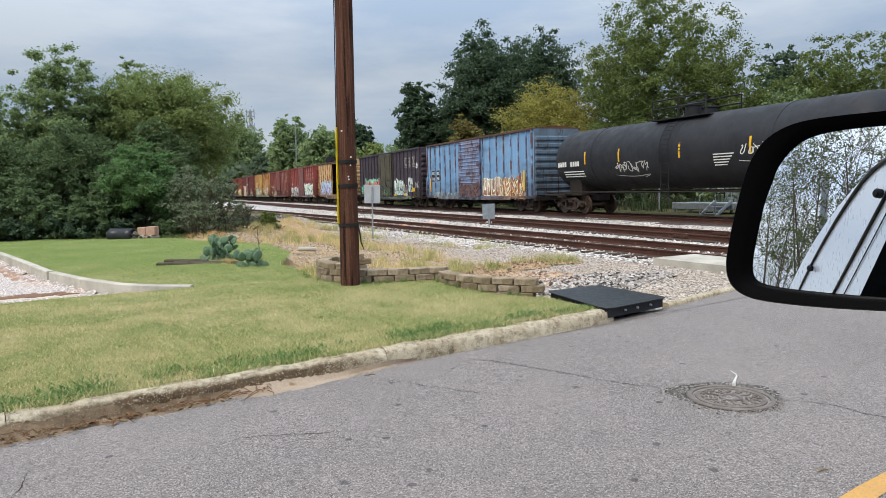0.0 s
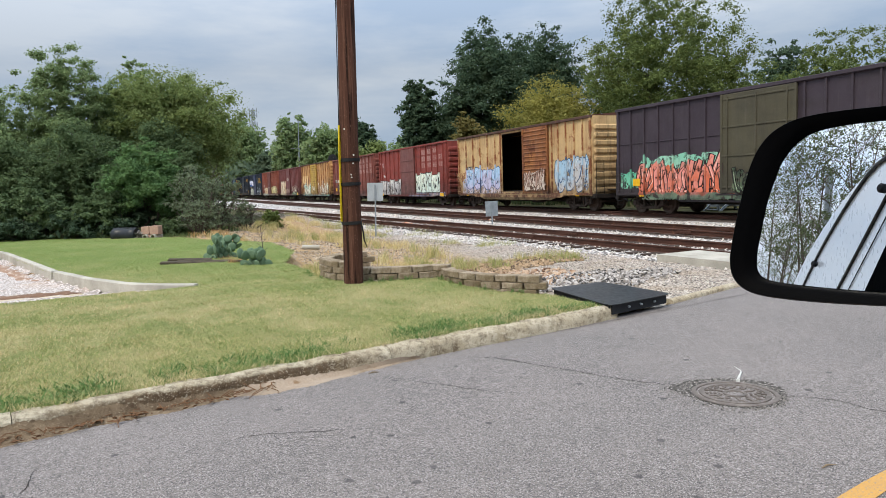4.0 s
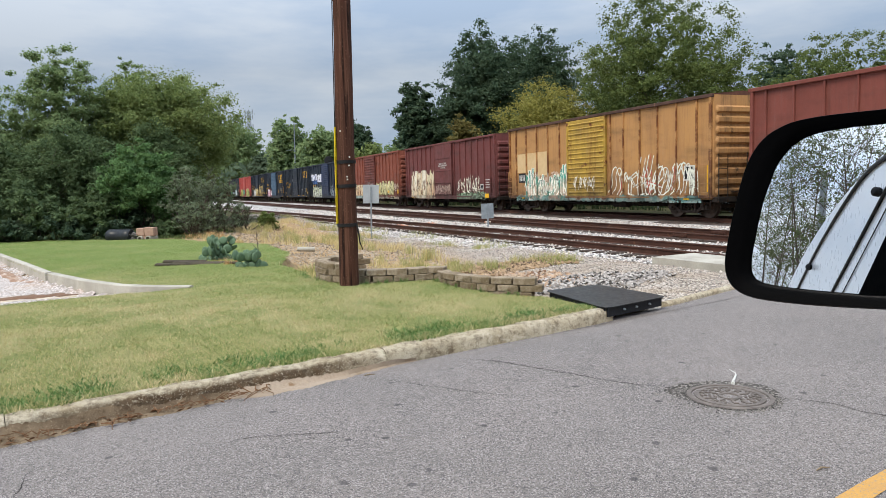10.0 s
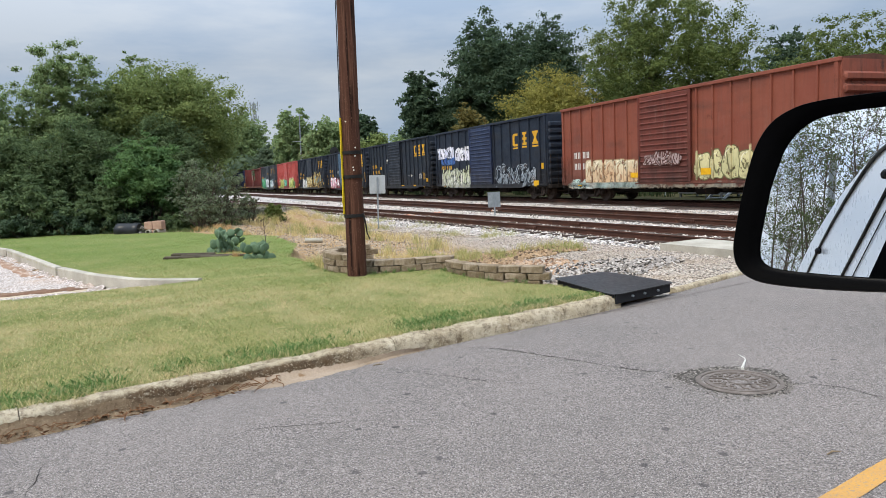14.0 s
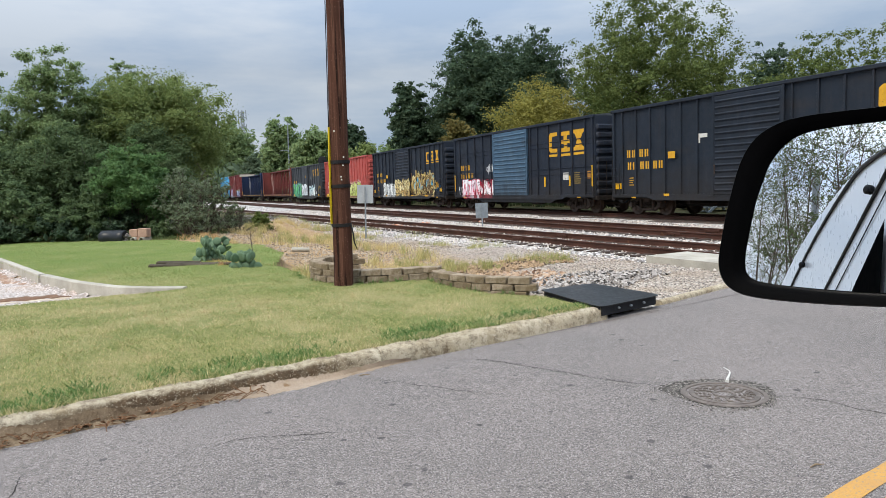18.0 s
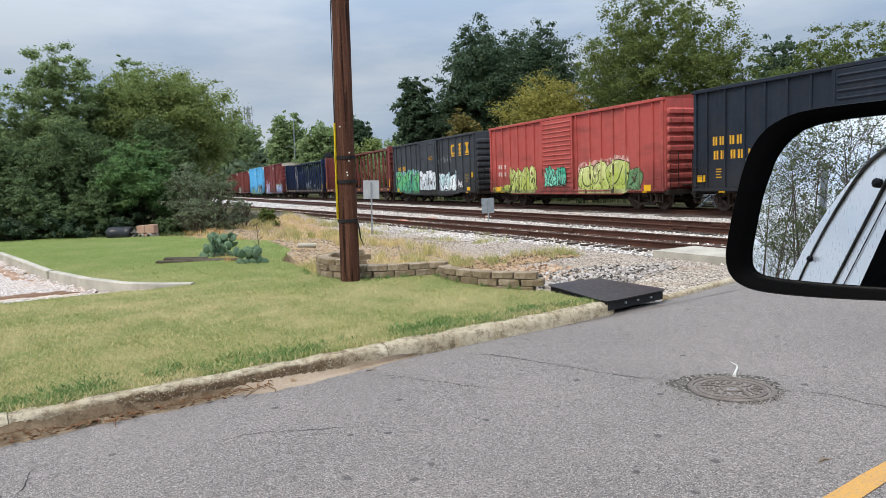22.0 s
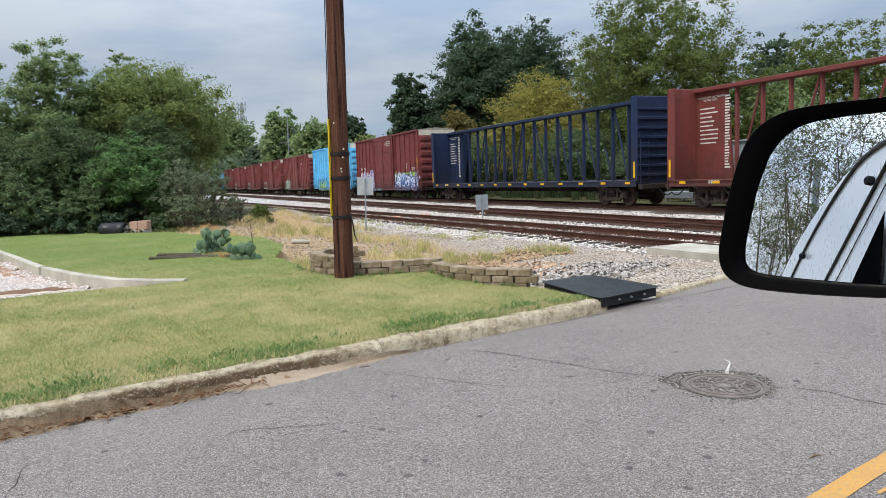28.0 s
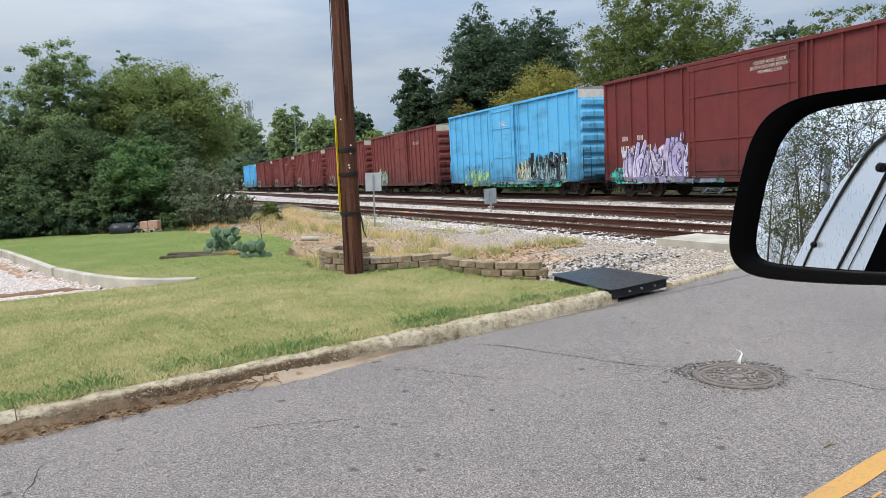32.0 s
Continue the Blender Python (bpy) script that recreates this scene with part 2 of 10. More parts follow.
def kerb_material():
    n = Nodes("old stained concrete")
    x, y, z = n.xyz()
    q = n.math("ADD", n.math("MULTIPLY", x, 0.821), n.math("MULTIPLY", y, 0.571))
    c = n.mix(n.step(n.noise(1.6, 8, 0.7), 0.38, 0.62), lin("c9bda5"), lin("ac9c80"))
    c = n.mix(n.step(n.noise(11, 8, 0.75), 0.47, 0.6, 0.0, 0.7), c, lin("6f604d"))
    c = n.mix(n.step(n.noise(3.6, 8, 0.78), 0.56, 0.64, 0.0, 0.75), c, lin("5a4a37"))
    # soil splashed and grown on to the run beside the silted gutter
    edge = n.math("ADD", z, n.math("MULTIPLY", n.noise(6, 6, 0.7), 0.09))
    soil = n.math("MULTIPLY", n.step(edge, 0.115, 0.14, 1.0, 0.0), n.math("MULTIPLY", n.step(q, 0.2, 0.9), n.step(n.math("ADD", q, n.noise(3, 4)), 2.9, 3.6, 1.0, 0.0)))
    c = n.mix(n.math("MULTIPLY", soil, 0.9), c, n.mix(n.step(n.noise(14, 6, 0.7), 0.4, 0.6), lin("5f4a35"), lin("473626")))
    c = n.mix(n.step(n.noise(2.7, 7, 0.7, stretch=(1, 1, 1.5)), 0.56, 0.64, 0.0, 0.7), c, lin("d2c7b0"))
    c = n.mix(n.step(n.noise(70, 4), 0.55, 0.68, 0.0, 0.6), c, lin("c9bda6"))
    h = n.math("ADD", n.noise(38, 6, 0.72), n.math("MULTIPLY", n.noise(8, 5, 0.7), 1.4))
    return n.done(c, 0.95, 0, n.bump(h, 1.0, 0.025), Specular_IOR_Level=0.12)


def dirt_material():
    n = Nodes("gutter silt")
    c = n.mix(n.step(n.noise(1.1, 4, 0.55), 0.42, 0.6), lin("9c886e"), lin("5f4f3f"))
    c = n.mix(n.step(n.noise(12, 6, 0.7), 0.5, 0.65, 0.0, 0.7), c, lin("4d3d2d"))
    c = n.mix(n.step(n.noise(70, 3, 0.6), 0.6, 0.7, 0.0, 0.5), c, lin("c0ad92"))
    return n.done(c, 0.96, 0, n.bump(n.noise(40, 6, 0.7), 1.0, 0.02), Specular_IOR_Level=0.1)


def pole_material():
    """Old creosoted pine: long dark checks and paler worn fibres."""
    n = Nodes("creosoted pole wood")
    grain = n.noise(26, 6, 0.65, stretch=(1, 1, 0.03))
    check = n.noise(14, 5, 0.6, stretch=(1, 1, 0.045))
    c = n.mix(n.step(n.noise(0.9, 4, 0.6, stretch=(1, 1, 0.5)), 0.35, 0.65), lin("4e3126"), lin("3d271e"))
    c = n.mix(n.step(grain, 0.5, 0.68, 0.0, 0.75), c, lin("6c4c3c"))
    c = n.mix(n.step(check, 0.36, 0.45, 0.95, 0.0), c, lin("1e120d"))
    c = n.mix(n.step(n.noise(60, 3), 0.62, 0.7, 0.0, 0.4), c, lin("93735f"))
    return n.done(c, 0.92, 0, n.bump(n.math("ADD", grain, check), 1.0, 0.012), Specular_IOR_Level=0.15)


def block_material():
    n = Nodes("split concrete block")
    g = n.node("ShaderNodeObjectInfo")
    c = n.mix(g.outputs["Random"], lin("a39480"), lin("857661"))
    c = n.mix(n.step(n.noise(7, 7, 0.7), 0.42, 0.62, 0.0, 0.8), c, lin("66563f"))
    c = n.mix(n.step(n.noise(50, 4, 0.7), 0.55, 0.68, 0.0, 0.6), c, lin("a89a86"))
    return n.done(c, 0.95, 0, n.bump(n.noise(30, 6, 0.7), 1.0, 0.016), Specular_IOR_Level=0.15)


def gravel_material(name, tones, scale, dark="57524d", bump=0.8):
    n = Nodes(name)
    v = n.voronoi(scale)
    r = n.xyz(v.outputs["Color"])
    c = n.mix(n.step(r[0], 0.1, 0.9), lin(tones[0]), lin(tones[1]))
    c = n.mix(n.step(r[1], 0.7, 0.85), c, lin(tones[2]))
    c = n.mix(n.step(v.outputs["Distance"], 0.38, 0.66), c, lin(dark))
    c = n.mix(n.step(n.noise(0.9, 5, 0.6), 0.5, 0.72, 0.0, 0.6), c, lin(tones[3]))
    h = n.math("SUBTRACT", 1.0, v.outputs["Distance"])
    return n.done(c, 0.93, 0, n.bump(n.math("ADD", h, n.math("MULTIPLY", n.noise(scale * 3, 3), 0.3)), bump, 0.6 / scale))


def ground_material():
    """Gravel by the tracks, dark leaf mould and weeds beyond them."""
    n = Nodes("gravelly ground")
    v = n.voronoi(26)
    r = n.xyz(v.outputs["Color"])
    c = n.mix(n.step(r[0], 0.1, 0.9), lin("aea294"), lin("cfc4b6"))
    c = n.mix(n.step(r[1], 0.7, 0.85), c, lin("776d63"))
    c = n.mix(n.step(v.outputs["Distance"], 0.45, 0.8), c, lin("57524d"))
    c = n.mix(n.step(n.noise(0.9, 5, 0.6), 0.45, 0.7, 0.0, 0.7), c, lin("94816a"))
    p = n.xyz()
    w = n.math("ADD", n.math("MULTIPLY", p[0], WX.x), n.math("MULTIPLY", p[1], WX.y))
    w = n.math("ADD", w, n.math("MULTIPLY", n.noise(0.8, 4), 1.2))
    soil = n.mix(n.step(n.noise(6, 5, 0.65), 0.35, 0.65), lin("b0936c"), lin("8a6f50"))
    wet = n.math("MULTIPLY", n.step(w, 7.2, 8.4, 1.0, 0.0), n.math("MULTIPLY", n.step(p[1], 9.8, 10.8), n.step(p[0], 0.6, 1.8, 1.0, 0.0)))
    c = n.mix(n.math("MULTIPLY", wet, 0.9), c, soil)
    mould = n.mix(n.step(n.noise(2.5, 5, 0.65), 0.35, 0.65), lin("3f3a2c"), lin("515034"))
    c = n.mix(n.step(w, 24.0, 24.8), c, mould)
    c = n.mix(n.math("MULTIPLY", n.step(p[1], 22.2, 22.8), n.step(n.math("ADD", p[0], n.noise(0.8, 4)), -8.0, -7.3, 1.0, 0.0)), c, mould)
    h = n.math("SUBTRACT", 1.0, v.outputs["Distance"])
    return n.done(c, 0.94, 0, n.bump(n.math("ADD", h, n.math("MULTIPLY", n.noise(78, 3), 0.3)), 0.8, 0.023), Specular_IOR_Level=0.05)


def stone_material(name, a, b, c3, grime="6d655b"):
    """Loose stones joined in one mesh: each has a tone of its own."""
    n = Nodes(name)
    g = n.node("ShaderNodeNewGeometry")
    r = g.outputs["Random Per Island"]
    c = n.mix(r, lin(a), lin(b))
    c = n.mix(n.step(n.math("FRACT", n.math("MULTIPLY", r, 7.3)), 0.78, 0.82), c, lin(c3))
    c = n.mix(n.step(n.noise(30, 4), 0.5, 0.75, 0, 0.5), c, lin(grime))
    return n.done(c, 0.9, 0, n.bump(n.noise(90, 3), 0.4, 0.004))


def leaf_material(name, a, b, c3, thin=0.44):
    n = Nodes(name)
    g = n.node("ShaderNodeNewGeometry")
    r = g.outputs["Random Per Island"]
    big = n.noise(0.55, 3, 0.5)
    c = n.mix(n.step(big, 0.35, 0.65), lin(a), lin(b))
    c = n.mix(n.step(r, 0.0, 1.0, 0.0, 0.6), c, lin(c3))
    tr = n.node("ShaderNodeBsdfTranslucent", Color=c)
    mx = n.node("ShaderNodeMixShader", Fac=thin)
    n.link(n.bsdf.outputs[0], mx.inputs[1])
    n.link(tr.outputs[0], mx.inputs[2])
    n.link(mx.outputs[0], n.out.inputs[0])
    return n.done(c, 0.7, 0, Specular_IOR_Level=0.12)


def bark_material(name, a, b):
    n = Nodes(name)
    s = n.noise(9, 6, 0.65, stretch=(1, 1, 0.16))
    c = n.mix(n.step(s, 0.35, 0.65), lin(a), lin(b))
    return n.done(c, 0.95, 0, n.bump(s, 0.8, 0.02))


def car_paint(name, base, worn, rust="5a2c1c", rusty=0.5, streak=0.4, marks=(), grime="2c2723", high=4.6, dusty=0.4):
    """Old freight car paint: faded patches, rust that runs down, dirt, and sprayed colours on the flanks.
    marks: rows of x0, x1, z0, z1, fill, second colour, outline, seed."""
    n = Nodes(name)
    x, y, z = n.xyz()
    c = n.mix(n.step(n.noise(0.8, 5, 0.6, stretch=(1, 1, 0.6)), 0.35, 0.7), lin(base), lin(worn))
    run = n.noise(2.4, 6, 0.7, stretch=(1.0, 1.0, 0.12))
    c = n.mix(n.step(run, 0.52, 0.72, 0.0, streak), c, lin(rust))
    patch = n.noise(1.7, 8, 0.72)
    lo = 0.74 - 0.3 * rusty
    c = n.mix(n.step(patch, lo, lo + 0.08, 0.0, 0.9), c, lin(rust))
    c = n.mix(n.step(n.noise(22, 4, 0.6), 0.62, 0.72, 0.0, 0.45 * rusty + 0.1), c, lin(rust))
    thin = n.noise(9, 5, 0.7, stretch=(1.0, 1.0, 0.05))
    c = n.mix(n.step(thin, 0.5, 0.8, 0.0, 0.3), c, lin(grime))
    c = n.mix(n.step(n.noise(0.9, 4, 0.6, stretch=(0.5, 1, 1.6)), 0.5, 0.75, 0.0, 0.4), c, lin(grime))
    dust = n.noise(4, 6, 0.72, stretch=(1.0, 1.0, 0.12))
    c = n.mix(n.step(dust, 0.55, 0.8, 0.0, dusty * 0.7), c, lin("8d8276"))
    c = n.mix(n.step(n.noise(48, 4, 0.7), 0.6, 0.7, 0.0, 0.7 * dusty), c, lin("a0968a"))
    for x0, x1, z0, z1, fill, second, edge, seed in marks:
        off = n.node("ShaderNodeCombineXYZ", X=n.math("ADD", x, seed * 3.7), Y=n.math("MULTIPLY", z, 0.7), Z=float(seed))
        a = n.noise(1.5, 3, 0.5, vec=off.outputs[0])
        col = n.mix(n.step(a, 0.47, 0.53), lin(fill), lin(second))
        col = n.mix(n.step(n.noise(2.6, 2, 0.5, vec=off.outputs[0]), 0.57, 0.6), col, lin(edge))
        zz = n.math("ADD", z, n.math("MULTIPLY", n.math("SUBTRACT", a, 0.5), 0.8))
        spot = n.math("MULTIPLY", n.step(x, x0, x0 + 0.05), n.step(x, x1 - 0.05, x1, 1, 0))
        spot = n.math("MULTIPLY", spot, n.math("MULTIPLY", n.step(z, z0 - 0.02, z0 + 0.02), n.step(zz, z1 - 0.12, z1 - 0.06, 1, 0)))
        spot = n.math("MULTIPLY", spot, n.math("MULTIPLY", n.step(y, -1.2, -1.1, 1, 0), n.step(n.noise(3.3, 5, 0.65), 0.6, 0.68, 0.92, 0.2)))
        c = n.mix(spot, c, col)
    c = n.mix(n.math("MULTIPLY", n.step(n.math("ADD", z, n.math("MULTIPLY", run, 1.2)), 1.2, 2.9, 0.8, 0.0), n.step(patch, 0.3, 0.6, 0.25, 1.0)), c, lin(grime))
    return n.done(c, n.step(patch, 0.3, 0.7, 0.5, 0.8), 0, n.bump(n.noise(5, 5, 0.65), 0.25, 0.02), Specular_IOR_Level=0.3)


M = {
    "asphalt": asphalt_material(),
    "concrete": kerb_material(),
    "pale_concrete": surface("pale concrete", "b8b1a3", "9b9588", 2.0, 0.9, fine=50, bump=0.3, spots="8f867a", spot_at=0.66),
    "dirt": dirt_material(),
    "ground": ground_material(),
    "ballast": gravel_material("pale ballast", ("cfc7bf", "efe9e2", "7f7872", "bdb2a7"), 14),
    "drive": gravel_material("gravel drive", ("bfb2aa", "dad0c9", "a09288", "b0937a"), 30, "8f857d"),
    "rail": surface("rusty rail steel", "5a3a2e", "452d24", 1.2, 0.7, 0.2, fine=25, bump=0.2, spots="6d4a36", spot_scale=3),
    "railhead": surface("worn rail head", "6b4a3c", "573c31", 2.0, 0.5, 0.5, fine=40, bump=0.1),
    "tie": surface("old railway tie", "4b3e35", "362d27", 3.0, 0.95, fine=30, bump=0.8, depth=0.01),
    "pole": pole_material(),
    "black_band": surface("black steel band", "1d1c1c", "2a2827", 6, 0.5, 0.3),
    "yellow": surface("yellow plastic guard", "e0c11c", "cfae17", 5, 0.5, bump=0.05),
    "cable": surface("black cable", "161616", "202020", 5, 0.6),
    "block": block_material(),
    "lawn": lawn_material(),
    "plate": surface("black steel plate", "1c1d1f", "292b2d", 3, 0.34, 0.0, fine=20, bump=0.1, spots="44474a", spot_scale=2),
    "iron": surface("worn cast iron", "7c726b", "5e5650", 7, 0.75, 0.1, fine=60, bump=0.4, spots="5a504a", spot_scale=12, spot_at=0.6),
    "iron_low": surface("darker low iron", "3b3430", "2a2522", 9, 0.9, fine=60, bump=0.5, spots="564c45", spot_scale=20, spot_at=0.6),
    "galv": surface("galvanised steel", "9aa0a3", "848a8e", 5, 0.5, 0.5, bump=0.1),
    "sign": surface("bare aluminium sign back", "b4b8b9", "a2a6a8", 3, 0.45, 0.3, bump=0.05, spots="8d9091", spot_scale=7, spot_at=0.68),
    "tarred": surface("crack filled with dirt", "302c29", "3f3a35", 12, 0.95),
    "line": surface("worn yellow road paint", "c8974c", "b98d55", 4, 0.85, fine=150, bump=0.6, depth=0.004, spots="8d7f6c", spot_scale=60, spot_at=0.56),
    "truck": surface("grimy cast steel", "4a3d35", "352d27", 4, 0.85, 0.1, fine=30, bump=0.3, spots="5a3a28", spot_scale=6, spot_at=0.6),
    "wheel": surface("worn wheel steel", "5c4a3f", "45382f", 3, 0.55, 0.3, fine=20, bump=0.1),
    "dark": surface("dark underframe", "241f1c", "302823", 3, 0.9, fine=20, spots="4b3020", spot_scale=5, spot_at=0.62),
    "white": surface("white lettering paint", "d8d5cd", "c4c0b6", 4, 0.8, fine=50, bump=0.0, spots="8d7f74", spot_scale=9, spot_at=0.6),
    "marking": surface("yellow lettering paint", "dca62a", "c8932a", 4, 0.75, fine=50, bump=0.0, spots="8a6a2c", spot_scale=11, spot_at=0.64),
    "reflector": surface("yellow reflector tape", "e8b320", "d69e18", 6, 0.4, bump=0.0),
    "roof": surface("weathered roof sheet", "6a625b", "544b44", 1.5, 0.7, 0.2, fine=12, bump=0.2, spots="5b3a2a", spot_scale=2, spot_at=0.55),
    "black": surface("black stencil paint", "17181a", "222326", 5, 0.7),
    "inside": surface("dark car inside", "2b221b", "1f1914", 2, 0.95),
}


# ---- ground, road, kerbs, lawn ----
LAWN = [(-13.8, -3.1), (-7.8, 1.05), (-2.98, 4.4), (-0.48, 6.18), (1.35, 7.6), (1.88, 8.12), (1.42, 9.0), (0.72, 9.22), (0.12, 9.86), (-0.05, 10.3),
        (-1.2, 10.12), (-1.95, 10.75), (-2.4, 11.9), (-3.05, 13.1), (-3.4, 15.5), (-4.6, 18.3), (-6.6, 19.9), (-8.2, 21.6), (-11, 22.6), (-14, 23), (-19, 25),
        (-11.1, 17.25), (-7.2, 12.52), (-4.92, 10.47), (-3.75, 10.2), (-5.9, 9.15), (-9.5, 8.2), (-20, 6.0)]
DRIVE = [(-3.75, 10.2), (-4.92, 10.47), (-7.2, 12.52), (-11.1, 17.25), (-19, 25), (-40, 30), (-40, 6.5), (-20, 6.0), (-9.5, 8.2), (-5.9, 9.15)]


def inside(poly, x, y):
    hit = np.zeros(np.shape(x), bool)
    for (x0, y0), (x1, y1) in zip(poly, poly[1:] + poly[:1]):
        cross = ((y0 > y) != (y1 > y)) & (x < (x1 - x0) * (y - y0) / (y1 - y0 + 1e-12) + x0)
        hit ^= cross
    return hit


def edge_distance(poly, x, y):
    """Metres to the outline, positive inside."""
    best = np.full(np.shape(x), 1e9)
    for (x0, y0), (x1, y1) in zip(poly, poly[1:] + poly[:1]):
        dx, dy = x1 - x0, y1 - y0
        t = np.clip(((x - x0) * dx + (y - y0) * dy) / (dx * dx + dy * dy), 0, 1)
        best = np.minimum(best, np.hypot(x - x0 - t * dx, y - y0 - t * dy))
    return np.where(inside(poly, x, y), best, -best)


def smooth(t):
    t = np.clip(t, 0, 1)
    return t * t * (3 - 2 * t)


def waves(x, y, k=1.0):
    return (np.sin(1.3 * k * x + 0.7) * np.cos(1.1 * k * y + 1.9) + 0.5 * np.sin(2.9 * k * x + 1.7 * k * y) + 0.35 * np.cos(5.3 * k * y - 3.1 * k * x)) / 1.85


def front_of(x, y):
    """Metres behind the open front edge of the gravel place."""
    return -0.329 * (x + 3.75) + 0.944 * (y - 10.2) + 0.28


def ground_z(x, y):
    x, y = np.asarray(x, float), np.asarray(y, float)
    r = -0.571 * x + 0.821 * y
    w = x * WX.x + y * WX.y
    z = -0.05 + 0.02 * waves(x, y)
    # ditch between lawn and ballast, bank of broken stone
    z = z - 0.14 * smooth((x + 6) / 3) * smooth((2.2 - x) / 1.5) * smooth((y - 10) / 1.5) * smooth((12.2 - w) / 3)
    lawn = edge_distance(LAWN, x, y)
    high = 0.035 + 0.10 * smooth((r - 5.6) / 3.5) + 0.012 * waves(x, y, 0.8)
    z = z + (high - z) * smooth(lawn / 0.35 + 0.6)
    back = smooth((-x - 5.5) / 2) * smooth((y - 19) / 2) * smooth((9.6 - w) / 2)
    z = z + (0.2 - z) * back
    drive = edge_distance(DRIVE, x, y)
    front = front_of(x, y)
    z = z + (0.02 + 0.17 * smooth(1.1 - front / 1.1) + 0.015 * waves(x, y) - z) * smooth(drive / 0.3 + 0.5)
    road = smooth((KERB_R + 0.36 - r) / 0.2) * smooth((r + 2.65) / 0.1) * smooth((6.0 - 0.821 * x - 0.571 * y) / 0.5) + smooth((KERB_R + 0.4 - r) / 0.2) * smooth((r + 2.65) / 0.1) * smooth((0.821 * x + 0.571 * y - 5.5) / 0.5)
    road = np.clip(road, 0, 1)
    z = z + (-0.09 - z) * road
    # it sinks under the ballast bed
    w0 = 11.55 - 0.063 * (x * AX.x + y * AX.y - 11) - 2.3
    z = z + (-0.34 - z) * smooth((w - w0) / 0.7) * smooth((24.3 - w) / 0.6)
    return z


def lawn_top(x, y):
    r = -0.571 * np.asarray(x, float) + 0.821 * np.asarray(y, float)
    return 0.094 + 0.125 * smooth((r - 5.6) / 3.2) + 0.012 * waves(x, y, 0.8)


def grid_lines(lo, hi, step, far, n=44):
    core = np.arange(lo, hi + 1e-6, step)
    out = np.geomspace(1.0, far, n)
    return np.concatenate([(lo - out)[::-1], core, hi + out])


gx, gy = grid_lines(-26, 16, 0.25, 2600), grid_lines(0, 44, 0.25, 2600)
GX, GY = np.meshgrid(gx, gy, indexing="ij")
GZ = ground_z(GX, GY)
ii = np.arange(len(gx) * len(gy)).reshape(len(gx), len(gy))
quads = np.stack([ii[:-1, :-1], ii[1:, :-1], ii[1:, 1:], ii[:-1, 1:]], -1).reshape(-1, 4)
ground = new("ground", flat_mesh("ground", np.stack([GX, GY, GZ], -1).reshape(-1, 3), quads, M["ground"], True))
tagged(ground, "bare gravelly ground beside the railway", "ground", kind="structure")


def patch(name, poly, step, lift, material, label, category, ragged=0.0):
    xs = np.arange(min(p[0] for p in poly), max(p[0] for p in poly) + step, step)
    ys = np.arange(min(p[1] for p in poly), max(p[1] for p in poly) + step, step)
    X, Y = np.meshgrid(xs, ys, indexing="ij")
    if poly is LAWN:
        # laid out along the kerb, so that its edge runs straight behind it
        Q, R_ = np.meshgrid(np.arange(-14, 14, step), np.arange(KERB_R + 0.135, 36, step), indexing="ij")
        X, Y = 0.821 * Q - 0.571 * R_, 0.571 * Q + 0.821 * R_
    keep = edge_distance(poly, (X[:-1, :-1] + X[1:, 1:]) / 2, (Y[:-1, :-1] + Y[1:, 1:]) / 2) + ragged * waves(X[:-1, :-1], Y[:-1, :-1], 2.3) > 0
    if poly is LAWN:
        cx, cy = (X[:-1, :-1] + X[1:, 1:]) / 2, (Y[:-1, :-1] + Y[1:, 1:]) / 2
        keep &= (edge_distance(DRIVE, cx, cy) < -0.1) | (front_of(cx, cy) < 0.35)
    Z = (lawn_top(X, Y) if poly is LAWN else ground_z(X, Y) + lift) + 0.008 * waves(X, Y, 6.1)
    ix = np.arange(X.size).reshape(X.shape)
    q = np.stack([ix[:-1, :-1], ix[1:, :-1], ix[1:, 1:], ix[:-1, 1:]], -1)[keep]
    used, inv = np.unique(q, return_inverse=True)
    v = np.stack([X, Y, Z], -1).reshape(-1, 3)[used]
    ob = new(name, flat_mesh(name, v, inv.reshape(-1, 4), material, True))
    return tagged(ob, label, category, kind="structure")


lawn = patch("lawn", LAWN, 0.12, 0.03, M["lawn"], "mown lawn of green and straw-coloured grass", "lawn")
drive = patch("gravel_drive", DRIVE, 0.3, 0.03, M["drive"], "pale pinkish gravel parking place behind a low kerb", "drive")

# road: a slab with a slight crown, from the kerb to the far side behind the car
rv, rf = [], []
qs = np.concatenate([[-400, -150, -60], np.arange(-25, 40.1, 0.5), [60, 150, 400]])
rs = np.concatenate([np.arange(-2.6, 5.1, 0.4), [5.2, 5.4, 5.52]])
for q in qs:
    for r in rs:
        p = on_road(q, r)
        gutter = 0.035 * max(0.0, (r - 4.9) / 0.6)
        rv.append((p.x, p.y, 0.0 - gutter - 0.004 * abs(r - 1.6) + 0.006 * float(waves(p.x, p.y, 0.6))))
for i in range(len(qs) - 1):
    for j in range(len(rs) - 1):
        a = i * len(rs) + j
        rf.append((a, a + len(rs), a + len(rs) + 1, a + 1))
road = tagged(new("road", flat_mesh("road", rv, rf, M["asphalt"], True)), "worn grey asphalt road with pale aggregate and cracks", "road", kind="structure")


def road_z(x, y):
    r = -0.571 * x + 0.821 * y
    return 0.0 - 0.035 * max(0.0, (r - 4.9) / 0.6) - 0.004 * abs(r - 1.6) + 0.006 * float(waves(x, y, 0.6))


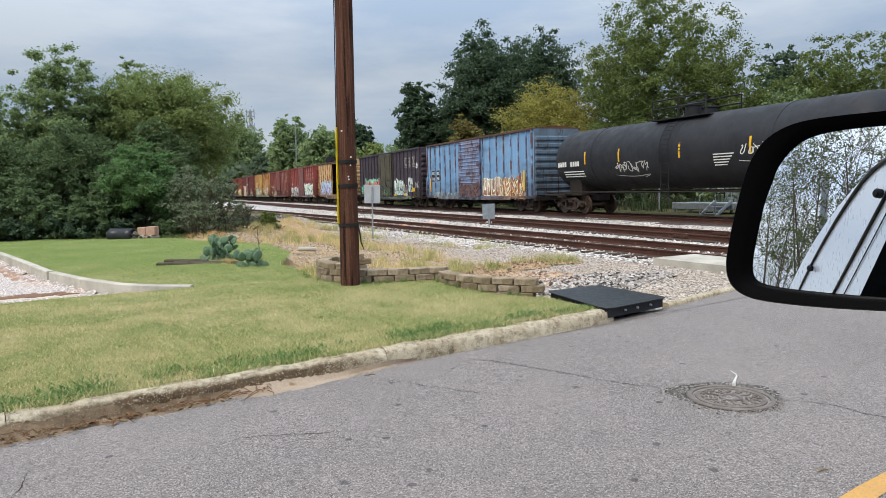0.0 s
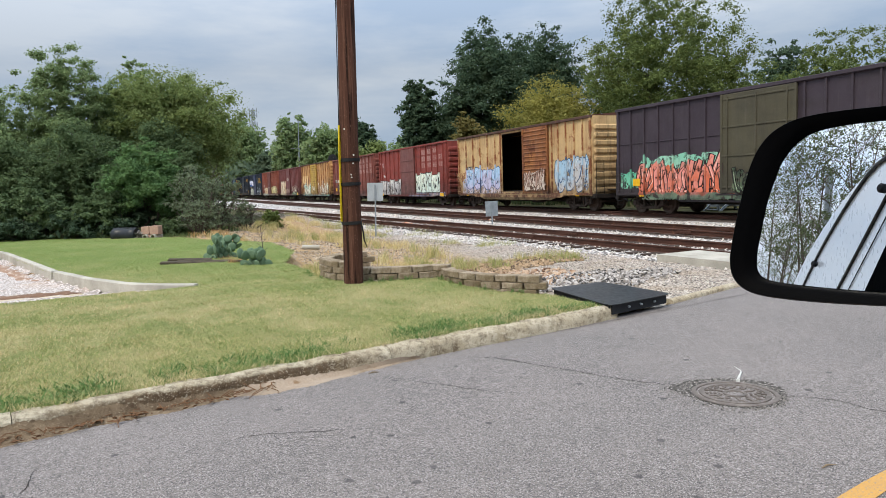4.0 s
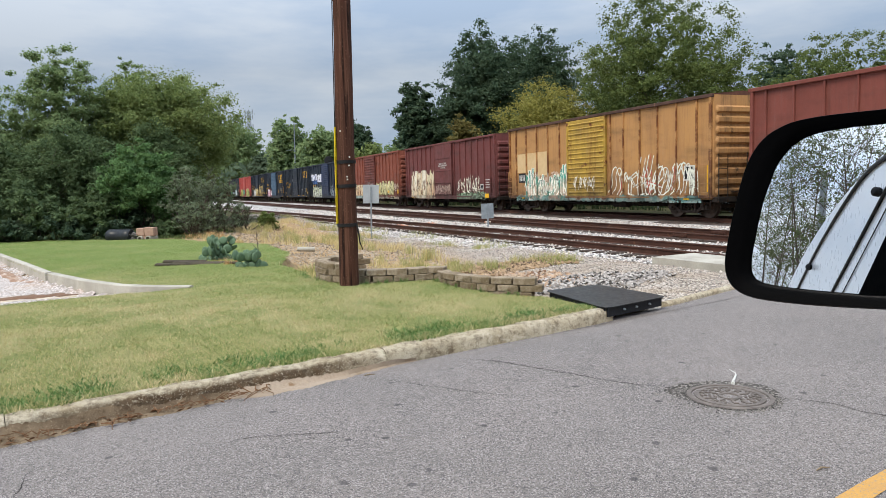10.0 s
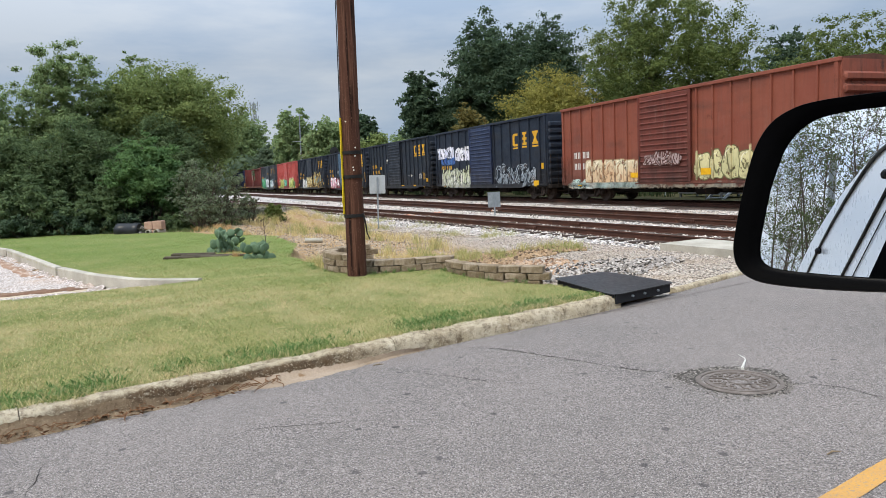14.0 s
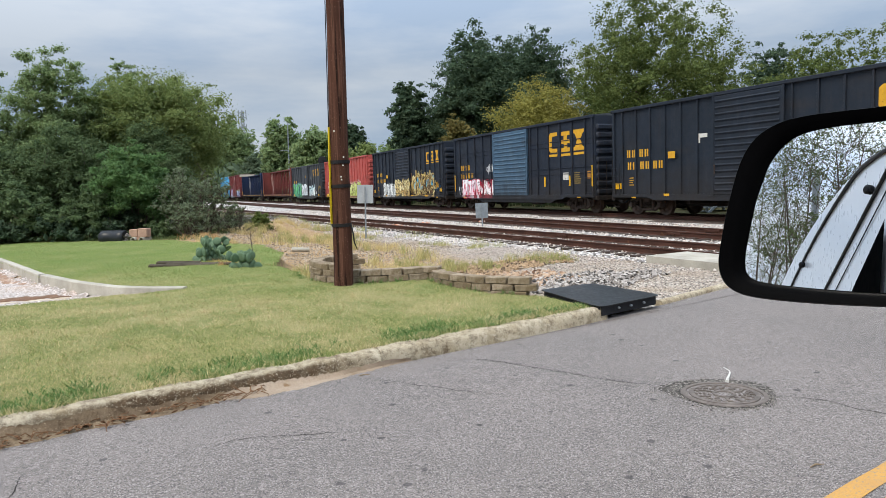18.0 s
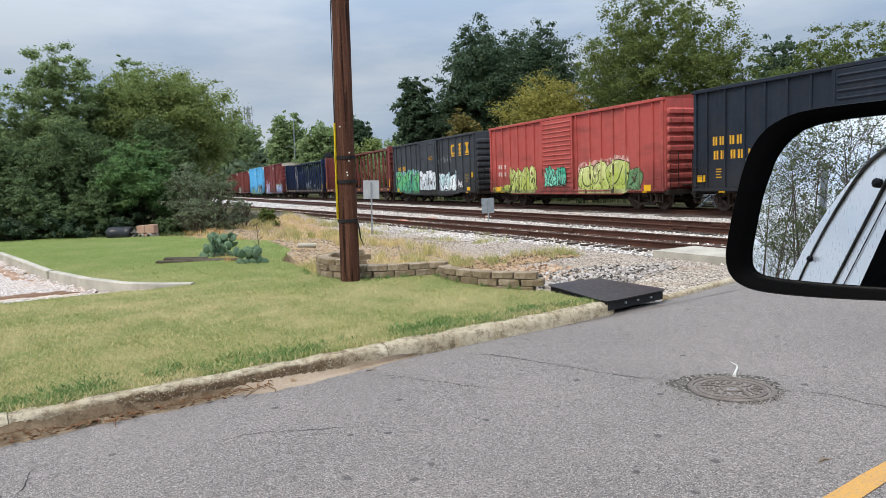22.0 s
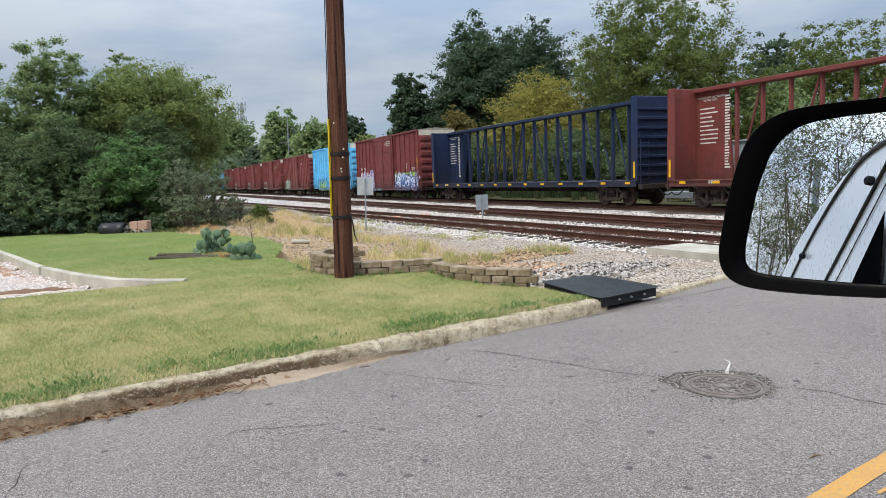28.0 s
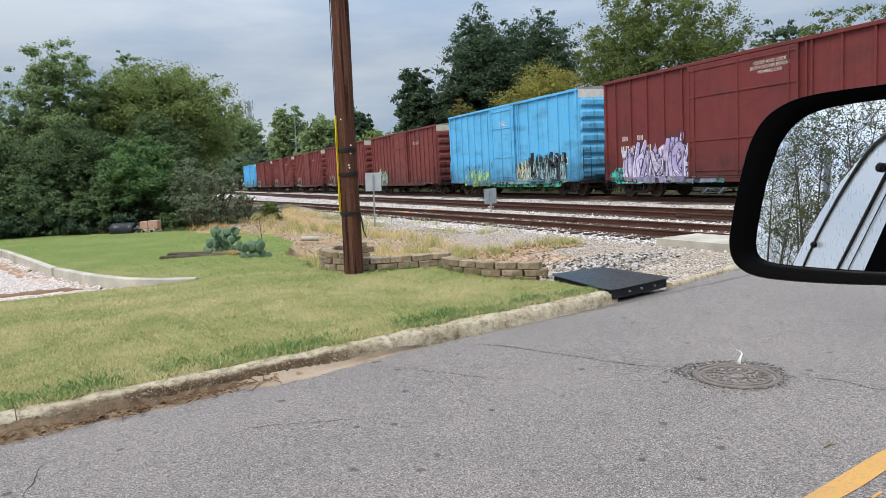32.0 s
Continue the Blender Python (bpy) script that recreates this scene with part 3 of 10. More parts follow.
def sweep(rows, profile, jitter=0.0, seed=1):
    """A profile of (across, up) carried along rows of (point, side)."""
    rng = random.Random(seed)
    s, n = Solid(), len(profile)
    pts = []
    for p, side in rows:
        for i, (u, z) in enumerate(profile):
            j = jitter if z > 0.02 else 0.0
            pts.append(Vector(p) + Vector(side) * (u + rng.uniform(-j, j)) + Vector((0, 0, z + rng.uniform(-j, j))))
    f = [(i * n + k, i * n + k + 1, (i + 1) * n + k + 1, (i + 1) * n + k) for i in range(len(rows) - 1) for k in range(n - 1)]
    s.add(pts, f)
    s.f += [tuple(range(n)), tuple(reversed(range((len(rows) - 1) * n, len(rows) * n)))]
    return s


# kerb along the lawn: one old cast run with open joints
kerb_group = thing("kerb", "old worn concrete kerb with open joints beside the lawn", "kerb", kind="structure")
KERB = [(0.0, -0.12), (0.0, 0.035), (0.015, 0.075), (0.045, 0.098), (0.09, 0.108), (0.145, 0.104), (0.16, 0.085), (0.16, -0.12)]
joints = [-14, -11.0, -8.4, -5.6, -2.6, 0.17, 3.18, 5.35, 6.32]
for k, (q0, q1) in enumerate(zip(joints, joints[1:])):
    rows = []
    for q in np.linspace(q0 + 0.003, q1 - 0.003, max(3, int((q1 - q0) / 0.12))):
        bend = 0.028 * max(0.0, q - 5.2) ** 2
        rows.append((on_road(q, KERB_R + bend + 0.012 * math.sin(q * 1.9)), ROAD_LEFT))
    part("kerb_stone", sweep(rows, KERB, 0.010, k), M["concrete"], kerb_group, smooth=50)
far_kerb = thing("kerb", "low pale concrete road edge before the tracks", "kerb", kind="structure")
for k, (q0, q1) in enumerate([(7.55, 9.4), (9.42, 12.2), (12.22, 15.0)]):
    rows = []
    for q in np.linspace(q0, q1, 14):
        rows.append((on_road(q, KERB_R + 0.13 + 0.119 * (q - 7.5) + 0.01 * math.sin(q * 3)), ROAD_LEFT))
    part("kerb_stone", sweep(rows, [(0.04, -0.12), (0.04, -0.02), (0.06, 0.0), (0.1, 0.006), (0.15, 0.0), (0.17, -0.12)], 0.006, 20 + k), M["concrete"], far_kerb, smooth=50)
# the strip of ground that carries road surface up to that edge
s = Solid()
strip = []
for q in np.linspace(5.3, 30, 40):
    for r in (KERB_R - 0.03, KERB_R + 0.16 + 0.119 * max(0.0, q - 7.5)):
        strip.append(on_road(q, r, -0.047))
s.add(strip, [(2 * i, 2 * i + 2, 2 * i + 3, 2 * i + 1) for i in range(39)])
put("road_edge", s, M["asphalt"], kind="structure", label="asphalt widening towards the level crossing")

# dark leaf soil washed against the kerb, and a fan of pale sand beyond it
SAND = surface("pale washed silt", "a5937f", "8f7d69", 2.5, 0.95, fine=60, bump=0.5, depth=0.006, spots="7d644a", spot_scale=5, spot_at=0.6)
for q0, q1, wide_at, up_at, mat, nm, lab in (
        (-3.0, 2.05, lambda q: 0.1 + 0.05 * math.sin(q * 2.3) + 0.04 * math.sin(q * 5.1 + 1), lambda q: 0.055 + 0.025 * math.sin(q * 3.1) + 0.015 * math.sin(q * 9.7), M["dirt"], "gutter_dirt", "brown leaf soil washed against the kerb"),
        (1.55, 3.5, lambda q: 0.21 * float(smooth((q - 1.5) / 0.5)) * float(smooth((3.55 - q) / 1.5)) + 0.02, lambda q: 0.02 + 0.012 * math.sin(q * 4), SAND, "gutter_sand", "fan of pale brown sand in the gutter")):
    rng = random.Random(5)
    s, rows = Solid(), []
    for q in np.linspace(q0, q1, int((q1 - q0) * 44)):
        end = float(smooth((q - q0) / 0.3)) * float(smooth((q1 - q) / 0.3))
        rows.append((q, max(0.02, (wide_at(q) + 0.015 * math.sin(q * 17) + rng.uniform(-0.016, 0.016)) * (0.25 + 0.75 * end)), end))
    for q, wide, end in rows:
        up = (up_at(q) + rng.uniform(-0.01, 0.01)) * end
        for f, z in ((-0.012, -0.02 + up), (0.3, 0.3 * max(0.0, up)), (0.65, 0.006 + 0.1 * up), (1.0, -0.012)):
            p = on_road(q, KERB_R - (wide * f if f > 0 else 0.012))
            s.v.append((p.x, p.y, z if f < 0 else road_z(p.x, p.y) + 0.004 + z + (rng.uniform(-0.004, 0.004) if f < 1 else 0)))
    s.f = [(4 * i + k, 4 * i + 4 + k, 4 * i + 5 + k, 4 * i + 1 + k) for i in range(len(rows) - 1) for k in (0, 1, 2)]
    put(nm, s, mat, label=lab, smooth=60, kind="stuff")["category"] = "dirt"

# yellow centre line: one broad worn stripe
s = Solid()
rng = random.Random(9)
for q in np.arange(-20, 40, 0.3):
    for r in (1.522 + rng.uniform(-0.008, 0.008), 1.638 + rng.uniform(-0.006, 0.006)):
        p = on_road(q, r)
        s.v.append((p.x, p.y, road_z(p.x, p.y) + 0.004))
n_line = len(s.v) // 2
s.f = [(2 * i, 2 * i + 2, 2 * i + 3, 2 * i + 1) for i in range(n_line - 1)]
put("road_line", s, M["line"], label="worn yellow painted centre line", kind="structure")


s = Solid()
for q in np.arange(2.0, 12, 0.12):
    if rng.random() < 0.62:
        p, q2 = on_road(q, 1.44 + rng.uniform(-0.01, 0.01)), on_road(q + 0.1, 1.44 + rng.uniform(-0.01, 0.01))
        h = rng.uniform(0.004, 0.014)
        k = len(s.v)
        s.v += [(p.x, p.y - h, road_z(p.x, p.y) + 0.004), (q2.x, q2.y - h, road_z(q2.x, q2.y) + 0.004), (q2.x, q2.y + h, road_z(q2.x, q2.y) + 0.004), (p.x, p.y + h, road_z(p.x, p.y) + 0.004)]
        s.f.append((k, k + 1, k + 2, k + 3))
put("road_line", s, M["line"], label="flaked remains of an older yellow line", kind="structure")


def crack(points, width, seed):
    """A wandering open crack, laid on the road."""
    rng = random.Random(seed)
    path = []
    for (x0, y0), (x1, y1) in zip(points, points[1:]):
        n = max(2, int(math.hypot(x1 - x0, y1 - y0) / 0.05))
        for i in range(n):
            t = i / n
            path.append((x0 + (x1 - x0) * t + rng.uniform(-0.012, 0.012), y0 + (y1 - y0) * t + rng.uniform(-0.012, 0.012)))
    s = Solid()
    for i, (x, y) in enumerate(path):
        a, b = path[max(i - 1, 0)], path[min(i + 1, len(path) - 1)]
        d = Vector((b[0] - a[0], b[1] - a[1], 0)).normalized()
        h = width * rng.uniform(0.25, 1.0) * min(1, (i + 1) / 8, (len(path) - i) / 8)
        for k in (-1, 1):
            px, py = x - d.y * h * k, y + d.x * h * k
            s.v.append((px, py, road_z(px, py) + 0.003))
    s.f = [(2 * i, 2 * i + 2, 2 * i + 3, 2 * i + 1) for i in range(len(path) - 1)]
    ob = put("road_crack", s, M["tarred"], label="dark wandering crack in the asphalt", kind="structure")
    return ob


crack([(0.09, 6.53), (0.57, 6.18), (1.01, 5.79), (1.4, 5.45), (1.83, 5.19)], 0.0072, 1)
crack([(2.42, 4.93), (2.56, 4.87), (2.7, 4.8), (2.8, 4.63), (2.94, 4.46), (3.2, 4.25), (3.6, 4.05)], 0.0065, 2)
crack([(-0.71, 5.92), (-0.23, 5.58), (0.35, 5.25), (0.72, 5.12)], 0.0050, 3)
crack([(-1.55, 4.23), (-1.37, 4.45), (-1.24, 4.47), (-0.78, 4.51), (-0.35, 4.54)], 0.0050, 4)
crack([(-1.28, 4.22), (-0.96, 4.38), (-0.57, 4.46)], 0.0029, 5)
crack([(-2.34, 3.55), (-2.39, 3.76), (-2.46, 3.9), (-2.48, 4.01), (-2.44, 4.13)], 0.0079, 6)
crack([(0.35, 5.25), (0.68, 5.48)], 0.0029, 7)

# ---- tracks ----
def rail_profile():
    half = [(0.036, 0.0), (0.036, -0.028), (0.012, -0.045), (0.010, -0.135), (0.07, -0.152), (0.07, -0.165)]
    return [(x, z) for x, z in half] + [(-x, z) for x, z in reversed(half)]


def track(name, label, w_at, a0, a1, tie_a0, tie_a1, step):
    tr = thing(name, label, "railway track", group="railway tracks", kind="structure")
    prof = rail_profile()
    n = len(prof)
    for side in (-0.7535, 0.7535):
        s = Solid()
        ends = np.linspace(a0, a1, step)
        for a in ends:
            for u, z in prof:
                s.v.append(tuple(along(a, w_at(a) + side + u, RAIL_Z + z)))
        for i in range(len(ends) - 1):
            for k in range(n):
                s.f.append((i * n + k, i * n + (k + 1) % n, (i + 1) * n + (k + 1) % n, (i + 1) * n + k))
        s.f += [tuple(range(n)), tuple(reversed(range(len(s.v) - n, len(s.v))))]
        part("rail", s, M["rail"], tr)
        h = Solid()
        for a in ends:
            for u in (-0.022, 0.022):
                h.v.append(tuple(along(a, w_at(a) + side + u, RAIL_Z + 0.003)))
        h.f = [(2 * i, 2 * i + 2, 2 * i + 3, 2 * i + 1) for i in range(len(ends) - 1)]
        part("rail_head", h, M["railhead"], tr, "worn running surface")
    me = Solid().box(-0.115, 0.115, -1.3, 1.3, -0.18, 0.0, 0.012).mesh("tie")
    me.materials.append(M["tie"])
    rng = random.Random(name)
    for a in np.arange(tie_a0, tie_a1, 0.5):
        ob = new("tie", me)
        ob.parent = tr
        p = along(a + rng.uniform(-0.03, 0.03), w_at(a) + rng.uniform(-0.03, 0.03), RAIL_Z - 0.14 + rng.uniform(-0.012, 0.004))
        ob.matrix_world = Matrix.Translation(p) @ Matrix.Rotation(math.atan2(AX.y, AX.x) + rng.uniform(-0.015, 0.015), 4, "Z")
    for a in np.arange(tie_a0, tie_a1, 11.9):
        for side in (-0.7535, 0.7535):
            j = Solid().box(-0.3, 0.3, -0.045, 0.045, -0.13, -0.04, 0.008)
            for x in (-0.22, -0.08, 0.08, 0.22):
                j.box(x - 0.015, x + 0.015, -0.07, 0.07, -0.1, -0.07)
            ob = part("joint_bar", j, M["rail"], tr)
            ob.matrix_world = Matrix.Translation(along(a, w_at(a) + side, RAIL_Z)) @ Matrix.Rotation(math.atan2(AX.y, AX.x), 4, "Z")
    return tr


track("near_track", "rusty siding track sunk in pale ballast", near_w, -40, 110, 6, 66, 40)
track("middle_track", "rusty middle track with worn rails in ballast", lambda a: MID_W, -40, 170, 4, 84, 30)
track("train_track", "main track under the passing freight train", lambda a: TRAIN_W, -60, 190, 4, 94, 30)

# ballast bed, one low mound under all three tracks
bv, bf = [], []
As = np.concatenate([[-60, -30], np.arange(-6, 60, 0.5), np.arange(60, 190, 6)])
ws = np.concatenate([np.arange(0, 18.1, 0.4)])
for a in As:
    w0 = near_w(a) - 2.3
    for w in ws:
        p = along(a, w0 + w * (24.4 - w0) / 18.0)
        edge = min(1.0, w / 1.4, (18 - w) / 1.0)
        z = -0.19 + 0.085 * edge + 0.018 * float(waves(p.x, p.y, 1.7))
        bv.append((p.x, p.y, z))
for i in range(len(As) - 1):
    for j in range(len(ws) - 1):
        k = i * len(ws) + j
        bf.append((k, k + len(ws), k + len(ws) + 1, k + 1))
ballast = tagged(new("ballast_bed", flat_mesh("ballast_bed", bv, bf, M["ballast"], True)), "pale grey ballast bed under the tracks", "ballast", kind="structure")


# soiled stone under the two busier tracks, its brown darkened for the train's shade
SOILED_SHADED = gravel_material("soiled brown ballast with shade in its colour", ("5c4a40", "6f5d51", "3a2f29", "4c3b31"), 19, "2b231e")
for w_mid, half_w in ((TRAIN_W, 3.0), (MID_W, 1.75)):
    s = Solid()
    ends = np.concatenate([np.arange(-6, 60, 1.0), np.arange(60, 190, 10)])
    for i, a in enumerate(ends):
        for w in (-1, -0.5, 0, 0.5, 1):
            p = along(a, w_mid + w * half_w * (1 + 0.12 * math.sin(a * 1.7 + w * 3)))
            s.v.append((p.x, p.y, -0.098 + 0.018 * float(waves(p.x, p.y, 1.7)) - (0.03 if abs(w) == 1 else 0)))
    s.f = [(5 * i + k, 5 * i + 5 + k, 5 * i + 6 + k, 5 * i + 1 + k) for i in range(len(ends) - 1) for k in range(4)]
    put("soiled_ballast", s, SOILED_SHADED, kind="structure", label="brown oil-soiled ballast between the rails, darkened for the train's shade", smooth=60)


def stones(name, places, lo, hi, material, label, seed, squash=0.7):
    """Many loose angular stones in one mesh."""
    rng = np.random.default_rng(seed)
    base = np.array([(1, 0, 0), (-1, 0, 0), (0, 1, 0), (0, -1, 0), (0, 0, 1), (0, 0, -1)], float)
    tri = np.array([(0, 2, 4), (2, 1, 4), (1, 3, 4), (3, 0, 4), (2, 0, 5), (1, 2, 5), (3, 1, 5), (0, 3, 5)])
    n = len(places)
    size = rng.uniform(lo, hi, (n, 1, 1)) * rng.uniform(0.55, 1.0, (n, 1, 3))
    size[..., 2] *= squash
    pts = base[None] * rng.uniform(0.6, 1.25, (n, 6, 1)) * size + rng.normal(0, 0.12, (n, 6, 3)) * size
    t = rng.uniform(0, 6.283, n)
    tilt = rng.uniform(-0.6, 0.6, n)
    c, s_ = np.cos(tilt)[:, None], np.sin(tilt)[:, None]
    y, z = pts[..., 1] * c - pts[..., 2] * s_, pts[..., 1] * s_ + pts[..., 2] * c
    pts = np.stack([pts[..., 0], y, z], -1)
    c, s_ = np.cos(t)[:, None], np.sin(t)[:, None]
    pts = np.stack([pts[..., 0] * c - pts[..., 1] * s_, pts[..., 0] * s_ + pts[..., 1] * c, pts[..., 2]], -1)
    pts += np.asarray(places)[:, None, :]
    faces = (tri[None] + 6 * np.arange(n)[:, None, None]).reshape(-1, 3)
    return tagged(new(name, flat_mesh(name, pts.reshape(-1, 3), faces, material)), label, "stones", kind="stuff")


def scatter(n, seed, test, box):
    rng = np.random.default_rng(seed)
    x, y = rng.uniform(box[0], box[1], n), rng.uniform(box[2], box[3], n)
    k = test(x, y)
    return x[k], y[k]


def w_of(x, y):
    return x * WX.x + y * WX.y


def a_of(x, y):
    return x * AX.x + y * AX.y


STONE = stone_material("fine gravel stones", "968679", "c6b8ab", "665c54", "7d6f62")
BRIGHT = stone_material("ballast stones", "b1a59a", "e1d6cb", "746c66", "9a8f85")
RIPRAP = stone_material("broken pale stone", "7c756f", "bfb7af", "413d39", "554e46")
REDSTONE = stone_material("reddish rubble", "a07f63", "bda58b", "7d5c44", "6b5a49")


def bed_z(x, y):
    a, w = a_of(x, y), w_of(x, y)
    w0 = 11.55 - 0.063 * (a - 11) - 2.3
    u = (w - w0) * 18.0 / (24.4 - w0)
    edge = np.minimum(1.0, np.minimum(u / 1.4, (18 - u) / 1.0))
    return np.where(u > 0, -0.19 + 0.085 * edge + 0.018 * waves(x, y, 1.7), ground_z(x, y))


def on_bed(x, y):
    a, w = a_of(x, y), w_of(x, y)
    w0 = 11.55 - 0.063 * (a - 11) - 2.4
    thin = np.random.default_rng(3).uniform(0, 1, len(x)) < np.clip(34 / (y + 1), 0.2, 1)
    return (a > 2) & (a < 62) & (w > w0) & (w < 18.8) & ((np.abs(w - MID_W) > 1.25) | (np.random.default_rng(8).uniform(0, 1, len(x)) < 0.15)) & thin


x, y = scatter(118000, 11, on_bed, (-26, 15, 4, 64))
stones("ballast_stones", np.stack([x, y, bed_z(x, y) + 0.008], -1), 0.028, 0.055, BRIGHT, "loose pale crushed ballast stones round the rails", 12)


def on_bank(x, y):
    return (a_of(x, y) > 2) & (w_of(x, y) < near_w(a_of(x, y)) - 2.0) & (-0.571 * x + 0.821 * y > 6.15) & (x > 1.5 - 0.25 * (y - 9)) & (x < 9) & (y < 19) \
        & ~inside(MAT_SPOT, x, y) & (edge_distance(LAWN, x, y) < -0.1)


def on_shoulder(x, y):
    a, w = a_of(x, y), w_of(x, y)
    return (w < near_w(a) - 1.9) & (w > near_w(a) - 3.9 - 0.7 * waves(x, y, 1.1)) & (y > 13) & (y < 44) & (edge_distance(LAWN, x, y) < -0.3)


x, y = scatter(44000, 23, on_shoulder, (-14, 4, 13, 44))
stones("shoulder_gravel", np.stack([x, y, bed_z(x, y) + 0.01], -1), 0.012, 0.03, stone_material("shoulder stones", "a3968c", "d0c4ba", "6d635b", "8a7d72"), "pale loose stone spilt down the track's shoulder", 24)
MAT_SPOT = [(1.25, 9.35), (2.3, 10.3), (3.05, 8.9), (1.9, 7.9)]
x, y = scatter(32000, 21, on_bank, (-2, 9, 8, 19))
stones("track_gravel", np.stack([x, y, ground_z(x, y) + 0.004], -1), 0.01, 0.024, STONE, "fine pale gravel between road and track", 22)


def on_heap(x, y):
    d = (x - 2.2) ** 2 / 3.2 + (y - 11.2 - 0.5 * (x - 2.2)) ** 2 / 1.1
    return (d < 0.8 + 0.3 * waves(x, y, 2)) & (-0.571 * x + 0.821 * y > 6.5) & ~inside(MAT_SPOT, x, y) & (edge_distance(LAWN, x, y) < -0.2)


x, y = scatter(7600, 31, on_heap, (-1, 5, 8.5, 14))
stones("broken_stone", np.stack([x, y, ground_z(x, y) + 0.01 + 0.03 * np.random.default_rng(4).uniform(0, 1, len(x))], -1), 0.025, 0.066, RIPRAP, "heap of broken white stone behind the steel plate", 32)


def on_rubble(x, y):
    return ((x - 0.55) ** 2 / 3.6 + (y - 12.7 + 0.3 * x) ** 2 / 1.9 < 1) & (edge_distance(LAWN, x, y) < -0.3)


x, y = scatter(5200, 41, on_rubble, (-3, 3.5, 10.5, 17))
stones("rubble", np.stack([x, y, ground_z(x, y) + 0.01], -1), 0.03, 0.075, REDSTONE, "reddish rubble and clods on the ditch bank", 42)
x, y = scatter(1500, 51, lambda x, y: inside(DRIVE, x, y) & (y < 16) & (front_of(x, y) > 0.75), (-16, -3, 7, 17))
stones("drive_stones", np.stack([x, y, ground_z(x, y) + 0.035], -1), 0.01, 0.022, stone_material("drive stones", "bfb0a6", "ddd2ca", "a08c80", "b0a094"), "loose pinkish gravel on the parking place", 52)


def on_rocky(x, y):
    return (((x + 3.6) ** 2 / 14.0 + (y - 19.0) ** 2 / 22.0 < 1 + 0.5 * waves(x, y, 1.6)) | ((x + 6.6) ** 2 / 3.2 + (y - 24.0) ** 2 / 9.0 < 1 + 0.5 * waves(x, y, 1.6))) & (edge_distance(LAWN, x, y) < -0.4)


x, y = scatter(22000, 53, on_rocky, (-9, 1, 13, 28))
stones("bank_stones", np.stack([x, y, bed_z(x, y) + 0.005], -1), 0.015, 0.055, stone_material("brown bank stones", "8f806e", "b5a590", "6a5c4c", "6d5f4e"), "grey-brown broken stone on the ditch bank", 54)


def on_ditch(x, y):
    return (x - 1.1) ** 2 / 2.8 + (y - 14.5) ** 2 / 0.8 < 1 + 0.6 * waves(x, y, 2.2)


x, y = scatter(5200, 57, on_ditch, (-1.5, 3.6, 13, 16))
stones("soil_clods", np.stack([x, y, bed_z(x, y) + 0.015], -1), 0.03, 0.075, stone_material("ochre soil clods", "8d7558", "ad9170", "5a4836", "6b5540"), "ochre clods and stones on the washed-out ditch edge", 58)
# muddy front edge of the gravel place, and the pale sand beside it
MUD_EDGE = [(-5.75, 10.85), (-6.1, 10.75), (-6.6, 10.6), (-7.6, 10.3), (-9.5, 9.8), (-14, 8.8)]
KERB_FOOT = [(-7.6, 12.9), (-8.4, 14.0), (-9.1, 14.85), (-10.0, 15.9), (-11.0, 17.1), (-12.0, 18.0)]
for edge, lo, hi, m, nm, lab in ((KERB_FOOT, -0.95, -0.2, surface("dried brown mud", "a0826c", "8a6c57", 3, 0.95, fine=40, bump=0.6, depth=0.015, spots="c4b4a6", spot_scale=7, spot_at=0.55), "mud_strip", "dried brown mud beside the kerb"), (MUD_EDGE, 0.02, 0.55, surface("wet brown mud", "7d5f49", "644a38", 3, 0.9, fine=40, bump=0.6, depth=0.015, spots="a58a70", spot_scale=9, spot_at=0.6), "mud_strip", "brown mud along the gravel's edge"), (MUD_EDGE, -0.32, 0.04, surface("pale washed sand", "cbbba6", "b3a18b", 6, 0.95, fine=60, bump=0.5), "sand_strip", "pale sand washed to the lawn's edge")):
    s = Solid()
    for i in range(60):
        t_ = i / 59 * 4.999
        a, b = edge[int(t_)], edge[int(t_) + 1]
        px, py = a[0] + (b[0] - a[0]) * (t_ % 1), a[1] + (b[1] - a[1]) * (t_ % 1)
        for d, up in ((lo, 0.005), (lo + 0.12, 0.046), (hi - 0.12, 0.048), (hi, 0.005)):
            d = (d + 0.03 * math.sin(i * 1.7 + d * 9) + 0.06 * math.sin(i * 0.6 + 3 * d)) * min(1, (i + 2) / 14)
            s.v.append((px - 0.25 * d, py + d, float(ground_z(px - 0.25 * d, py + d)) + up))
    s.f = [(4 * i + k, 4 * i + k + 1, 4 * i + k + 5, 4 * i + k + 4) for i in range(59) for k in range(3)]
    put(nm, s, m, kind="structure", label=lab, smooth=60)


# ---- trees and shrubs ----
BARK = bark_material("grey brown bark", "5c5046", "382f28")
